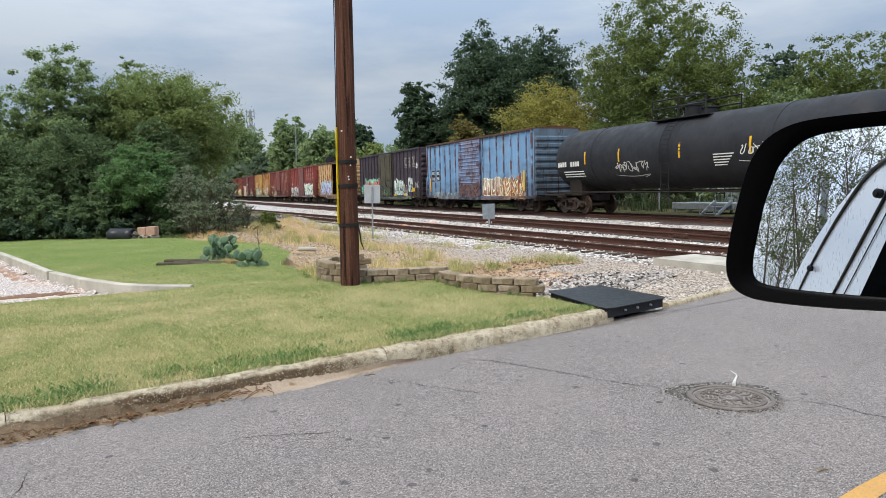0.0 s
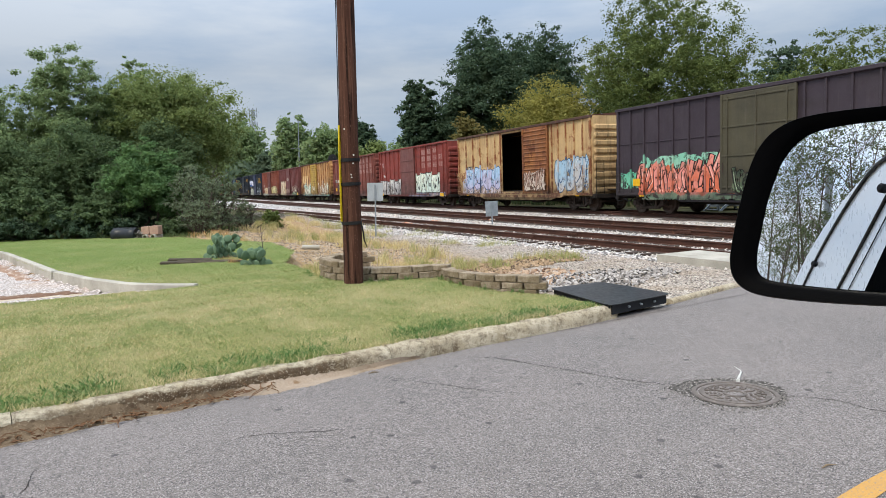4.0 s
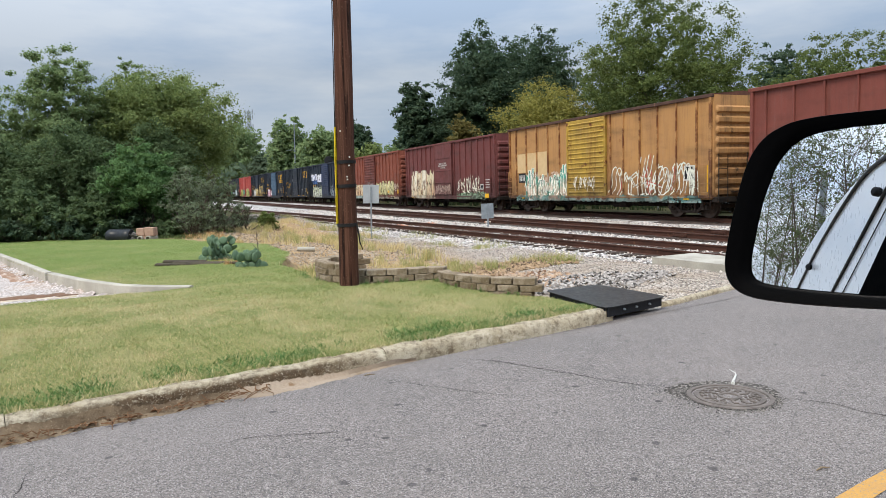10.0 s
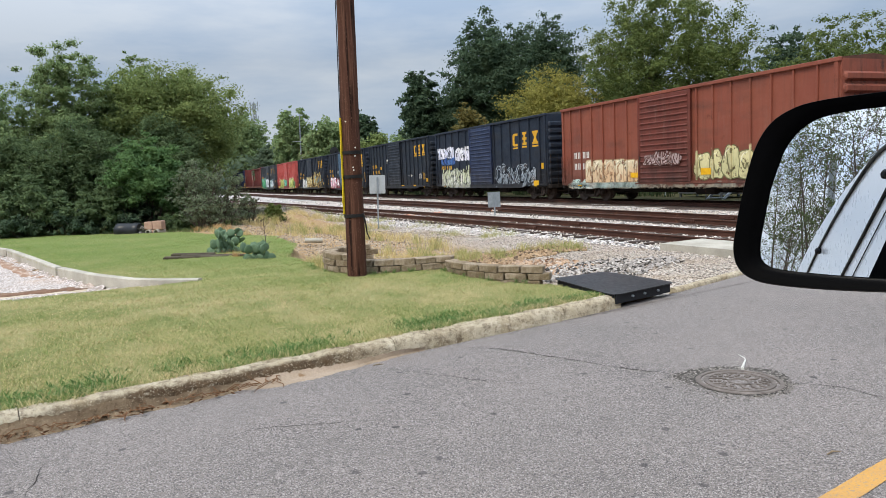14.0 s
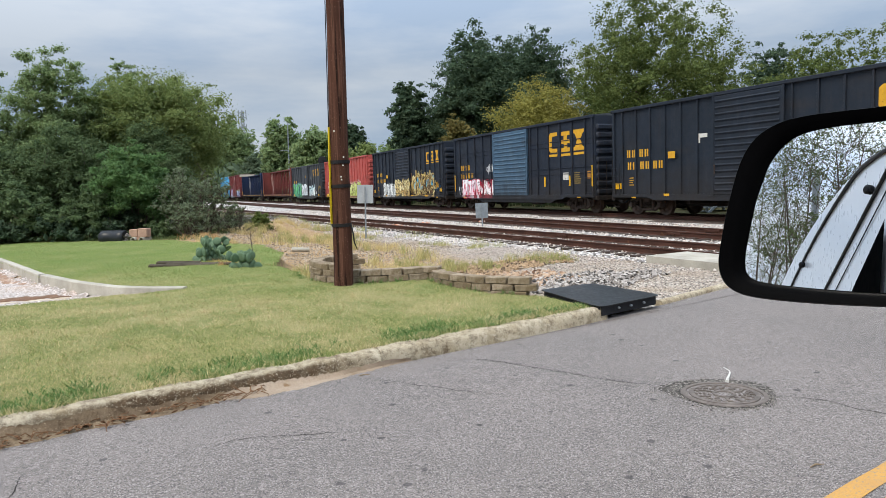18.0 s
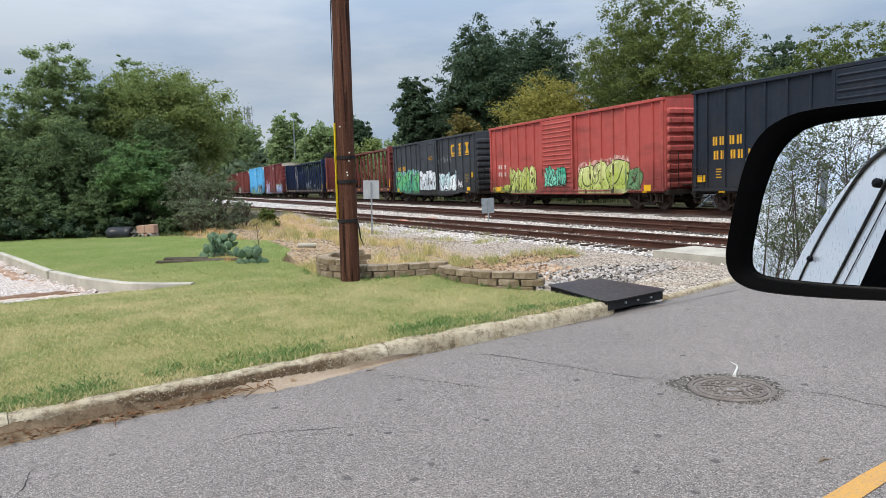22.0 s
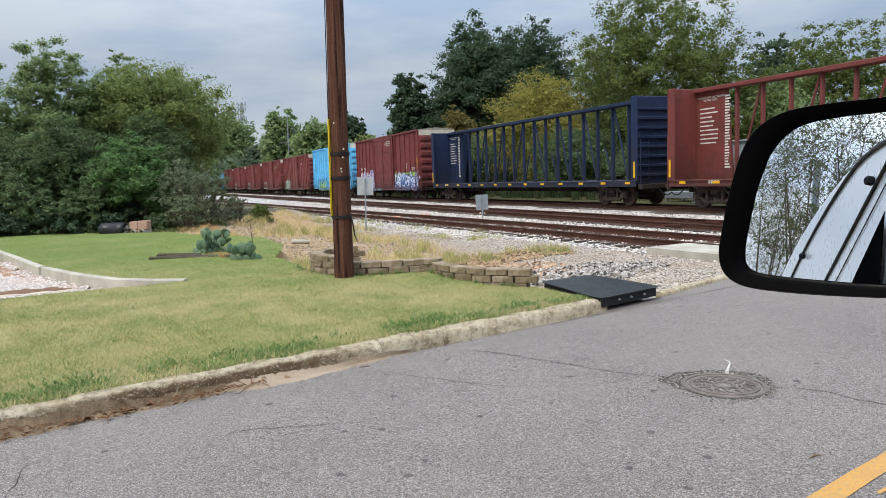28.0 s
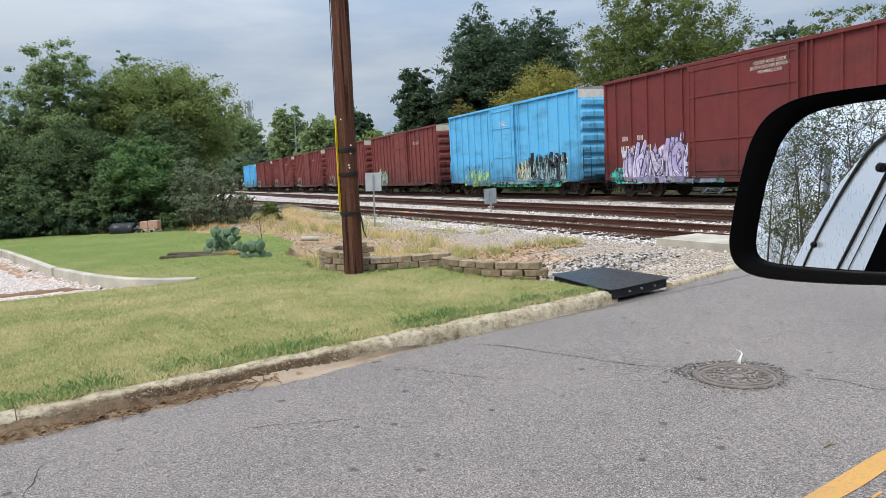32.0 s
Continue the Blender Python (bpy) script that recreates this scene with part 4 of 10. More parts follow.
LEAVES = {
    "mid": leaf_material("mid green leaves", "7a8e60", "6a8056", "9aa674"),
    "olive": leaf_material("olive green leaves", "75844f", "667648", "929c5e"),
    "dark": leaf_material("dark green leaves", "4b5d48", "3f5340", "617153"),
    "under": leaf_material("thicket leaves", "5a6c4a", "4c5f40", "707f54"),
    "deep": leaf_material("deep shrub leaves", "5c7a4c", "4c6a40", "759059"),
    "light": leaf_material("light green leaves", "606d3d", "4f5f38", "848d4e"),
    "pale": leaf_material("yellowing leaves", "928c46", "7e7e42", "aaa058"),
    "red": leaf_material("reddish yellowing leaves", "72683c", "616038", "877846"),
    "grey": leaf_material("grey green scrub leaves", "727e62", "606c52", "8a9274"),
    "twiggy": leaf_material("thin dark roadside leaves", "4a5638", "3d4830", "666e48"),
    "far": leaf_material("distant leaves", "5c6b54", "50614c", "707c60"),
}


def tree(name, label, x, y, z0, height, spread, leaf, seed, low=0.25, leaves=16000, size=0.16, trunk=None, clumps=60, ragged=0.35, category="tree", lean=(0, 0), crown_round=1.0, stems=1, boxy=0.0, core=0.14, puff=1.0, reach=0.4):
    rng = random.Random(seed)
    nr = np.random.default_rng(seed)
    t = thing(name, label, category, pose(x, y, z0))
    trunk = trunk or 0.02 * height + 0.05
    wood = Solid()
    tips = []

    def branch(p, d, length, radius, depth):
        path, rad = [p.copy()], [radius]
        n = 4
        for i in range(n):
            d = (d + Vector((rng.uniform(-0.22, 0.22), rng.uniform(-0.22, 0.22), rng.uniform(-0.05, 0.16)))).normalized()
            p = p + d * (length / n)
            path.append(p.copy())
            rad.append(max(0.008, radius * (1 - 0.75 * (i + 1) / n)))
            if depth > 0 and i >= 1:
                for _ in range(2 if depth > 1 else 1):
                    ang = rng.uniform(0, 6.283)
                    side = Vector((math.cos(ang), math.sin(ang), rng.uniform(0.0, 0.7))).normalized()
                    branch(p.copy(), (d * 0.5 + side * 0.8).normalized(), length * rng.uniform(0.45, 0.7), rad[-1] * 0.65, depth - 1)
        wood.tube(path, rad, 5 if radius > 0.06 else 3, False)
        tips.append(p)

    for k in range(stems):
        base = Vector((rng.uniform(-0.25, 0.25) * (stems > 1), rng.uniform(-0.25, 0.25) * (stems > 1), -0.15))
        aim = Vector((lean[0] + rng.uniform(-0.15, 0.15) * (1 + (stems > 1)), lean[1] + rng.uniform(-0.15, 0.15), 1)).normalized()
        top = base + aim * height * (0.55 if stems == 1 else reach)
        wood.tube([base, base.lerp(top, 0.03) + Vector((0, 0, 0.02)), base.lerp(top, 0.5) + Vector((rng.uniform(-0.1, 0.1), 0, 0)), top], [trunk * 1.35, trunk, trunk * 0.75, trunk * (0.45 if reach < 0.5 else 0.12)], 10, False)
        nb = 7 if stems == 1 else 4 if reach < 0.5 else 9
        for i in range(nb):
            f = low * 0.9 + (1 - low * 0.9) * i / nb
            ang = i * 2.4 + rng.uniform(-0.5, 0.5)
            d = Vector((math.cos(ang), math.sin(ang), 0.5 + 0.8 * f)).normalized()
            branch(base.lerp(top, min(1, f)), d, spread * rng.uniform(0.5, 0.8) * (1.1 - 0.4 * f), trunk * 0.42 * (1.2 - f), 2 if size < 0.2 and height > 4 else 1)
    part("trunk", wood, BARK, t, "trunk and forking limbs", smooth=60)
    # crown: clumps in an uneven egg, each a cloud of small leaves
    zc, hz = height * (low + 1) / 2, height * (1 - low) / 2
    centres, radii = [], []
    f1, f2, f3 = (rng.uniform(0, 6.283) for _ in range(3))
    for i in range(clumps):
        u = Vector((rng.gauss(0, 1), rng.gauss(0, 1), rng.gauss(0, 1))).normalized()
        lobes = 0.97 + ragged * 0.17 * (math.sin(3.1 * u.x * 2 + f1) + math.sin(3.4 * u.z * 2 + f2) * math.cos(2.7 * u.y * 2 + f3) + 0.7 * math.sin(7.7 * (u.x + u.z) + f2))
        k = (0.3 + 0.7 * rng.random() ** 0.5) * min(1.1, lobes) * (1 + rng.uniform(-ragged, ragged * 0.5) * 0.25)
        k *= max(abs(u.x), abs(u.y), abs(u.z)) ** -boxy
        taper = 1 - 0.35 * max(0, u.z) * crown_round
        p = Vector((u.x * spread * k * taper * 0.94, u.y * spread * k * taper * 0.94, zc + u.z * hz * k * 0.92))
        p += Vector((lean[0], lean[1], 0)) * p.z
        p.z = max(p.z, height * low * 0.6)
        centres.append(p)
        radii.append(spread * rng.uniform(0.07, 0.2) * puff)
    for p in tips:
        if height * low * 0.6 < p.z < height * 0.94 and math.hypot(p.x, p.y) < spread * 0.8:
            centres.append(p)
            radii.append(spread * rng.uniform(0.08, 0.16) * puff)
    C, Rr = np.array([tuple(c) for c in centres]), np.array(radii)
    pick = nr.choice(len(C), leaves, p=(Rr ** 2) / (Rr ** 2).sum())
    u = nr.normal(0, 1, (leaves, 3))
    u /= np.linalg.norm(u, axis=1, keepdims=True)
    rr = np.minimum(np.abs(nr.normal(0, 0.75, (leaves, 1))), nr.uniform(0.9, 1.35, (leaves, 1)))
    rr = np.where(nr.uniform(0, 1, (leaves, 1)) < 0.07, nr.uniform(0.9, 1.6, (leaves, 1)), rr)
    P = C[pick] + u * rr * Rr[pick, None] * np.array([1, 1, 0.62])
    n_core = int(leaves * core)
    P[:n_core, :2] *= 0.72
    P[:n_core, 2] = zc + (P[:n_core, 2] - zc) * 0.72
    P[:, 2] = np.maximum(P[:, 2], 0.06)
    nrm = u * 0.55 + nr.normal(0, 0.5, (leaves, 3)) + np.array([0, 0, 0.6])
    nrm /= np.linalg.norm(nrm, axis=1, keepdims=True)
    a = np.cross(nrm, nr.normal(0, 1, (leaves, 3)))
    a /= np.linalg.norm(a, axis=1, keepdims=True)
    b = np.cross(nrm, a)
    sz = size * nr.uniform(0.55, 1.2, (leaves, 1))
    sz[:n_core] *= 2.3
    V = np.stack([P - a * sz, P + b * sz * 0.5 - nrm * sz * 0.1, P + a * sz, P - b * sz * 0.5 - nrm * sz * 0.1], 1).reshape(-1, 3)
    F = np.arange(4 * leaves).reshape(-1, 4)
    crown = put("crown", flat_mesh("crown", V, F, LEAVES[leaf]), LEAVES[leaf], t, "crown of many small leaves")
    return t


def at_uv(u, depth):
    return u * depth, depth


TREES = [
    # label, bearing, depth, height, spread, leaves' kind, seed, lowest leaves, number of leaves, their size, ragged, boxy
    ("tall feathery green tree behind the lawn", -0.54, 31, 8.7, 2.2, "mid", 1, 0.05, 66000, 0.066, 0.5, 0.2),
    ("tall green tree at the lawn's far corner", -0.64, 30, 6.5, 2.4, "mid", 2, 0.06, 42000, 0.064, 0.3, 0.2),
    ("broad olive green tree behind the lawn", -0.383, 34, 8.0, 3.7, "olive", 3, 0.26, 92000, 0.07, 0.22, 0.35),
    ("olive green tree beside the tracks", -0.35, 37, 6.6, 1.9, "olive", 4, 0.38, 24000, 0.085, 0.35, 0.2),
    ("slim green tree above the thicket", -0.432, 38, 9.3, 1.3, "mid", 5, 0.4, 13440, 0.074, 0.5, 0.1),
    ("green tree between taller ones in the thicket", -0.47, 33, 7.2, 1.7, "mid", 35, 0.1, 44000, 0.068, 0.45, 0.3),
    ("dark green tree in the thicket", -0.515, 28.5, 4.4, 2.2, "under", 6, 0.0, 34000, 0.066, 0.5, 0.3),
    ("dark green tree in the thicket", -0.61, 27.5, 3.9, 2.3, "under", 7, 0.0, 34000, 0.066, 0.5, 0.3),
    ("green tree in the thicket", -0.72, 27, 5.4, 3.0, "mid", 8, 0.03, 10000, 0.1, 0.4, 0.3),
    ("dark green tree in the thicket", -0.40, 31, 5.0, 2.2, "under", 9, 0.0, 34000, 0.068, 0.4, 0.3),
    ("green tree at the lawn's edge", -0.83, 30, 7.5, 3.6, "mid", 34, 0.05, 10000, 0.109, 0.4, 0.2),
    ("distant green tree by the railway bend", -0.29, 178, 20.5, 8.0, "mid", 10, 0.05, 14000, 0.45, 0.4, 0.3),
    ("distant green tree beyond the bend", -0.245, 150, 10.5, 5.0, "far", 11, 0.05, 7200, 0.4, 0.35, 0.2),
    ("distant green tree beyond the mast", -0.214, 125, 16.0, 4.4, "mid", 12, 0.06, 9000, 0.36, 0.35, 0.2),
    ("distant green tree beyond the train", -0.165, 105, 11.6, 4.6, "mid", 13, 0.1, 8800, 0.32, 0.3, 0.2),
    ("distant pine tree beyond the train", -0.118, 120, 13.6, 3.4, "dark", 14, 0.4, 4800, 0.36, 0.35, 0.1),
    ("distant olive tree beyond the train", -0.098, 110, 9.0, 5.0, "olive", 15, 0.05, 7200, 0.34, 0.3, 0.2),
    ("distant green tree beyond the train", -0.135, 125, 8.4, 6.0, "far", 16, 0.05, 7200, 0.36, 0.3, 0.2),
    ("slender dark green tree behind the train", -0.032, 82, 14.8, 3.0, "dark", 17, 0.1, 18000, 0.23, 0.45, 0.1),
    ("dark green tree behind the train", -0.055, 88, 8.0, 5.0, "mid", 18, 0.05, 6000, 0.25, 0.35, 0.2),
    ("huge dark evergreen oak behind the train", 0.068, 80, 20.3, 6.0, "dark", 19, 0.08, 59799, 0.19, 0.32, 0.45),
    ("tall dark evergreen pine behind the train", 0.148, 84, 20.9, 5.3, "dark", 20, 0.06, 52000, 0.19, 0.35, 0.4),
    ("dark tree behind the train", 0.02, 84, 13.0, 4.2, "dark", 21, 0.05, 16000, 0.24, 0.35, 0.3),
    ("yellowing round tree behind the train", 0.155, 58, 10.8, 5.4, "pale", 22, 0.03, 36000, 0.11, 0.35, 0.2),
    ("reddish green shrub behind the train", 0.036, 70, 9.1, 2.6, "red", 23, 0.05, 9000, 0.18, 0.4, 0.2),
    ("tall airy light green tree behind the train", 0.315, 52, 17.6, 6.6, "light", 24, 0.06, 80000, 0.1, 0.45, 0.3),
    ("light green tree behind the train", 0.25, 60, 12.8, 4.6, "light", 25, 0.05, 40000, 0.105, 0.4, 0.2),
    ("light green tree behind the train", 0.41, 50, 11.6, 4.6, "light", 26, 0.05, 30000, 0.105, 0.4, 0.2),
    ("dark pine behind the train", 0.485, 78, 16.8, 4.4, "dark", 27, 0.1, 15000, 0.23, 0.45, 0.3),
    ("light green tree by the crossing", 0.56, 52, 13.2, 4.8, "light", 28, 0.05, 32000, 0.105, 0.45, 0.2),
    ("light green tree by the crossing", 0.65, 50, 12.6, 4.4, "light", 29, 0.05, 22000, 0.105, 0.45, 0.2),
    ("green tree by the crossing", 0.50, 48, 8.0, 3.8, "mid", 30, 0.04, 8000, 0.16, 0.4, 0.2),
    ("green undergrowth tree behind the train", 0.20, 50, 5.2, 4.0, "under", 31, 0.02, 15000, 0.095, 0.35, 0.2),
    ("green undergrowth tree behind the train", 0.34, 44, 5.0, 4.0, "under", 32, 0.02, 16000, 0.09, 0.35, 0.2),
    ("green undergrowth tree behind the train", 0.07, 66, 6.0, 4.6, "under", 33, 0.02, 13000, 0.12, 0.35, 0.2),
]
# airy crowns: share of clumps, size of each
THIN = {24: (0.85, 0.74), 25: (0.95, 0.85), 26: (0.8, 0.78), 28: (0.7, 0.7), 29: (0.7, 0.7), 27: (0.9, 0.85), 1: (0.9, 0.85), 2: (0.9, 0.85), 5: (0.9, 0.85)}
for label, u, depth, height, spread, leaf, seed, low, count, size, ragged, boxy in TREES:
    x, y = at_uv(u, depth)
    tree("tree", label, x, y, float(ground_z(x, y)) if y < 34 else -0.1, height, spread, leaf, seed, low, count, size, ragged=ragged, clumps=int((220 + spread * 34) * THIN.get(seed, (1, 1))[0]), crown_round=0.35 if boxy > 0.3 else 0.8, boxy=boxy, puff=THIN.get(seed, (1, 1))[1], core=0.05 if seed in THIN else 0.14)
# brush along the far side of the railway
rng = random.Random(91)
for i in range(20):
    p = along(14 + i * 4.2 + rng.uniform(-1, 1), 30.5 + rng.uniform(-0.8, 2.5))
    tree("shrub", "dark brush along the far side of the railway", p.x, p.y, -0.1, rng.uniform(1.6, 3.0), rng.uniform(1.6, 2.4), rng.choice(("dark", "mid", "far")), 200 + i, 0.02, 3200, 0.14, 0.02, 40, 0.35, "shrub", stems=3, boxy=0.3)

tree("shrub", "dense round green shrub at the lawn's end", -0.43 * 24.5, 24.5, 0.2, 3.6, 1.75, "deep", 61, 0.1, 38000, 0.062, 0.035, 90, 0.2, "shrub", stems=5, reach=0.45)
for u, d, h, sp, leaf, seed, cnt in ((-0.358, 24, 2.7, 1.15, "grey", 62, 4600), (-0.322, 24.6, 2.2, 1.0, "grey", 63, 3600), (-0.352, 23.2, 1.3, 0.9, "grey", 65, 2200), (-0.292, 25.5, 1.3, 0.6, "grey", 64, 900),
                                   (-0.50, 23.6, 2.0, 1.4, "under", 66, 12000), (-0.58, 23.4, 2.3, 1.5, "under", 67, 12000), (-0.66, 23.4, 2.0, 1.5, "under", 68, 10000), (-0.45, 24.6, 1.9, 1.2, "dark", 69, 9000), (-0.25, 27.5, 0.8, 0.5, "light", 70, 1600),
                                   (-0.535, 22.9, 0.95, 1.0, "dark", 71, 5000), (-0.61, 22.7, 0.9, 1.0, "dark", 72, 5000), (-0.68, 22.6, 0.9, 1.0, "dark", 73, 4000), (-0.47, 23.3, 0.8, 0.8, "dark", 74, 3600), (-0.395, 23.4, 0.75, 0.7, "under", 75, 2600)):
    airy = leaf == "grey"
    tree("shrub", "loose airy scrub with bare twigs beside the thicket" if airy else "low leafy bush under the trees", u * d, d, 0.1, h, sp, leaf, seed, 0.12 if airy else 0.0, cnt, 0.05 if airy else 0.065, 0.02, 46 if airy else 30, 0.5 if airy else 0.35, "shrub", stems=5 if airy else 3, puff=0.95 if airy else 0.8, core=0.0 if airy else 0.14, reach=0.75 if airy else 0.4)
# wood far behind, one low belt to the horizon
rngf = np.random.default_rng(77)
fx = rngf.uniform(-260, 330, 13000)
fy = 150 + rngf.uniform(0, 40, 13000) + 0.1 * np.abs(fx)
top = 8 + 2.5 * waves(fx * 0.05, fy * 0.05) + 1.5 * waves(fx * 0.23, fy * 0.1)
fz = top * rngf.uniform(0, 1, 13000) ** 0.6
d = rngf.normal(0, 1, (13000, 3))
a = np.cross(d, rngf.normal(0, 1, (13000, 3)))
a /= np.linalg.norm(a, axis=1, keepdims=True)
b = np.cross(d / np.linalg.norm(d, axis=1, keepdims=True), a)
P = np.stack([fx, fy, fz], -1)
V = np.stack([P - a * 0.9, P - b * 0.5, P + a * 0.9, P + b * 0.5], 1).reshape(-1, 3)
tagged(new("far_wood", flat_mesh("far_wood", V, np.arange(len(V)).reshape(-1, 4), LEAVES["far"])), "belt of distant woodland along the horizon", "woodland", kind="stuff")


# ---- the freight train ----
SPEED, SLOWING = 320.99 / 32, 9.486 / 32 ** 2


def run(t):
    """Metres that the train has gone at t seconds."""
    return SPEED * t - SLOWING * t * t


TRAIN_TURN = math.degrees(math.atan2(-AX.y, -AX.x))


def car_pose(s):
    p = WX * TRAIN_W - AX * s
    return pose(p.x, p.y, RAIL_Z, 0, 0, TRAIN_TURN)


CARS, WHEELSETS = [], []
SHARED = {}


def shared(key, build, material, smooth=0):
    if key not in SHARED:
        me = build().mesh(key, smooth)
        me.materials.append(material)
        SHARED[key] = me
    return SHARED[key]


def child(name, me, parent, m=None, label=""):
    ob = new(name, me)
    ob.parent = parent
    if m is not None:
        ob.matrix_basis = m
    return tagged(ob, label)


def wheelset_solid():
    s = Solid()
    s.lathe([(0.07, -1.05), (0.085, -0.95), (0.085, 0.95), (0.07, 1.05)], (0, 0, 0), "y", 12)
    for k in (-1, 1):
        rings = [(0.12, 0.83), (0.13, 0.815), (0.36, 0.80), (0.40, 0.825), (0.455, 0.83), (0.457, 0.73), (0.485, 0.715), (0.48, 0.69), (0.38, 0.69), (0.35, 0.735), (0.14, 0.70), (0.1, 0.69)]
        s.lathe([(r, h * k) for r, h in rings], (0, 0, 0), "y", 24)
        for j in range(6):
            a = j * math.pi / 3
            s.box(0.2, 0.3, -0.012, 0.012, -0.05, 0.05, 0.0, Matrix.Translation((0, 0.815 * k, 0)) @ Matrix.Rotation(a, 4, "Y"))
    return s


def sideframe_solid():
    """A cast side frame: top chord, V-shaped tension member, two columns, open between, with journal boxes."""
    s = Solid()
    s.prism([(-1.12, 0.5), (-1.1, 0.62), (-0.68, 0.68), (-0.46, 0.82), (0.46, 0.82), (0.68, 0.68), (1.1, 0.62), (1.12, 0.5), (0.66, 0.56), (0.42, 0.69), (-0.42, 0.69), (-0.66, 0.56)], 0.12)
    s.prism([(-0.95, 0.52), (-0.84, 0.52), (-0.42, 0.31), (0.42, 0.31), (0.84, 0.52), (0.95, 0.52), (0.5, 0.2), (-0.5, 0.2)], 0.12, pose(0, 0.004, 0))
    for x in (-0.89, 0.89):
        s.box(x - 0.17, x + 0.17, -0.07, 0.16, 0.34, 0.6, 0.03)
        s.lathe([(0.11, 0.0), (0.11, 0.06), (0.07, 0.075)], (x, -0.13, 0.457), "y", 14)
    s.box(-0.45, -0.34, -0.03, 0.15, 0.24, 0.78, 0.02).box(0.34, 0.45, -0.03, 0.15, 0.24, 0.78, 0.02)
    s.box(-0.34, 0.34, -0.02, 0.14, 0.22, 0.27, 0.01)
    return s


def spring_solid():
    s = Solid()
    for x in (0.0,):
        path = [(x + 0.075 * math.cos(t), 0.06 + 0.075 * math.sin(t), 0.25 + 0.32 * t / 31.4) for t in np.linspace(0, 31.4, 22)]
        s.tube(path, 0.018, 3, False)
    return s


def truck(parent, x):
    t = child("truck", None, parent, pose(x, 0, 0))
    t.empty_display_size = 0.1
    for k in (-1, 1):
        m = pose(0, -1.02 * 1.0 - 0.06, 0) if k < 0 else pose(0, 1.08, 0, 0, 0, 180)
        child("side_frame", shared("side_frame", sideframe_solid, M["truck"]), t, m)
        for dx in (-0.2, 0.0, 0.2):
            child("coil_spring", shared("coil_spring", spring_solid, M["truck"], 60), t, m @ pose(dx, 0, 0))
    child("bolster", shared("bolster", lambda: Solid().box(-0.2, 0.2, -1.12, 1.12, 0.56, 0.72, 0.03), M["truck"]), t)
    child("brake_beam", shared("brake_beam", lambda: Solid().box(-0.42, -0.36, -0.8, 0.8, 0.38, 0.46, 0.01).box(0.36, 0.42, -0.8, 0.8, 0.38, 0.46, 0.01), M["truck"]), t)
    for dx in (-0.89, 0.89):
        ws = child("wheelset", shared("wheelset", wheelset_solid, M["wheel"], 40), t, pose(dx, 0, 0.457), "steel wheels on one axle")
        WHEELSETS.append(ws)


def coupler(parent, x, k):
    s = Solid()
    s.box(min(0, 0.55 * k), max(0, 0.55 * k), -0.08, 0.08, 0.78, 0.94, 0.02)
    s.box(min(0.5 * k, 0.78 * k), max(0.5 * k, 0.78 * k), -0.16, 0.16, 0.74, 0.98, 0.05)
    c = part("coupler", s, M["truck"], parent)
    c.matrix_basis = pose(x, 0, 0)
    h = Solid().tube([(0.1 * k, -0.35, 0.72), (0.35 * k, -0.37, 0.52), (0.62 * k, -0.36, 0.48), (0.82 * k, -0.34, 0.6)], 0.025, 7)
    c = part("air_hose", h, M["cable"], parent, "black rubber air hose", 60)
    c.matrix_basis = pose(x, 0, 0)


def ladder_solid(x0, x1, z0, z1, y, n, axis="x"):
    s = Solid()
    sw = (lambda a, b, c: (a, b, c)) if axis == "x" else (lambda a, b, c: (b, a, c))
    for x in (x0, x1):
        s.tube([sw(x, y, z0), sw(x, y, z1)], 0.016, 6)
    for i in range(n):
        z = z0 + (z1 - z0) * (i + 0.5) / n
        s.tube([sw(x0, y, z), sw(x1, y, z)], 0.012, 6)
    return s


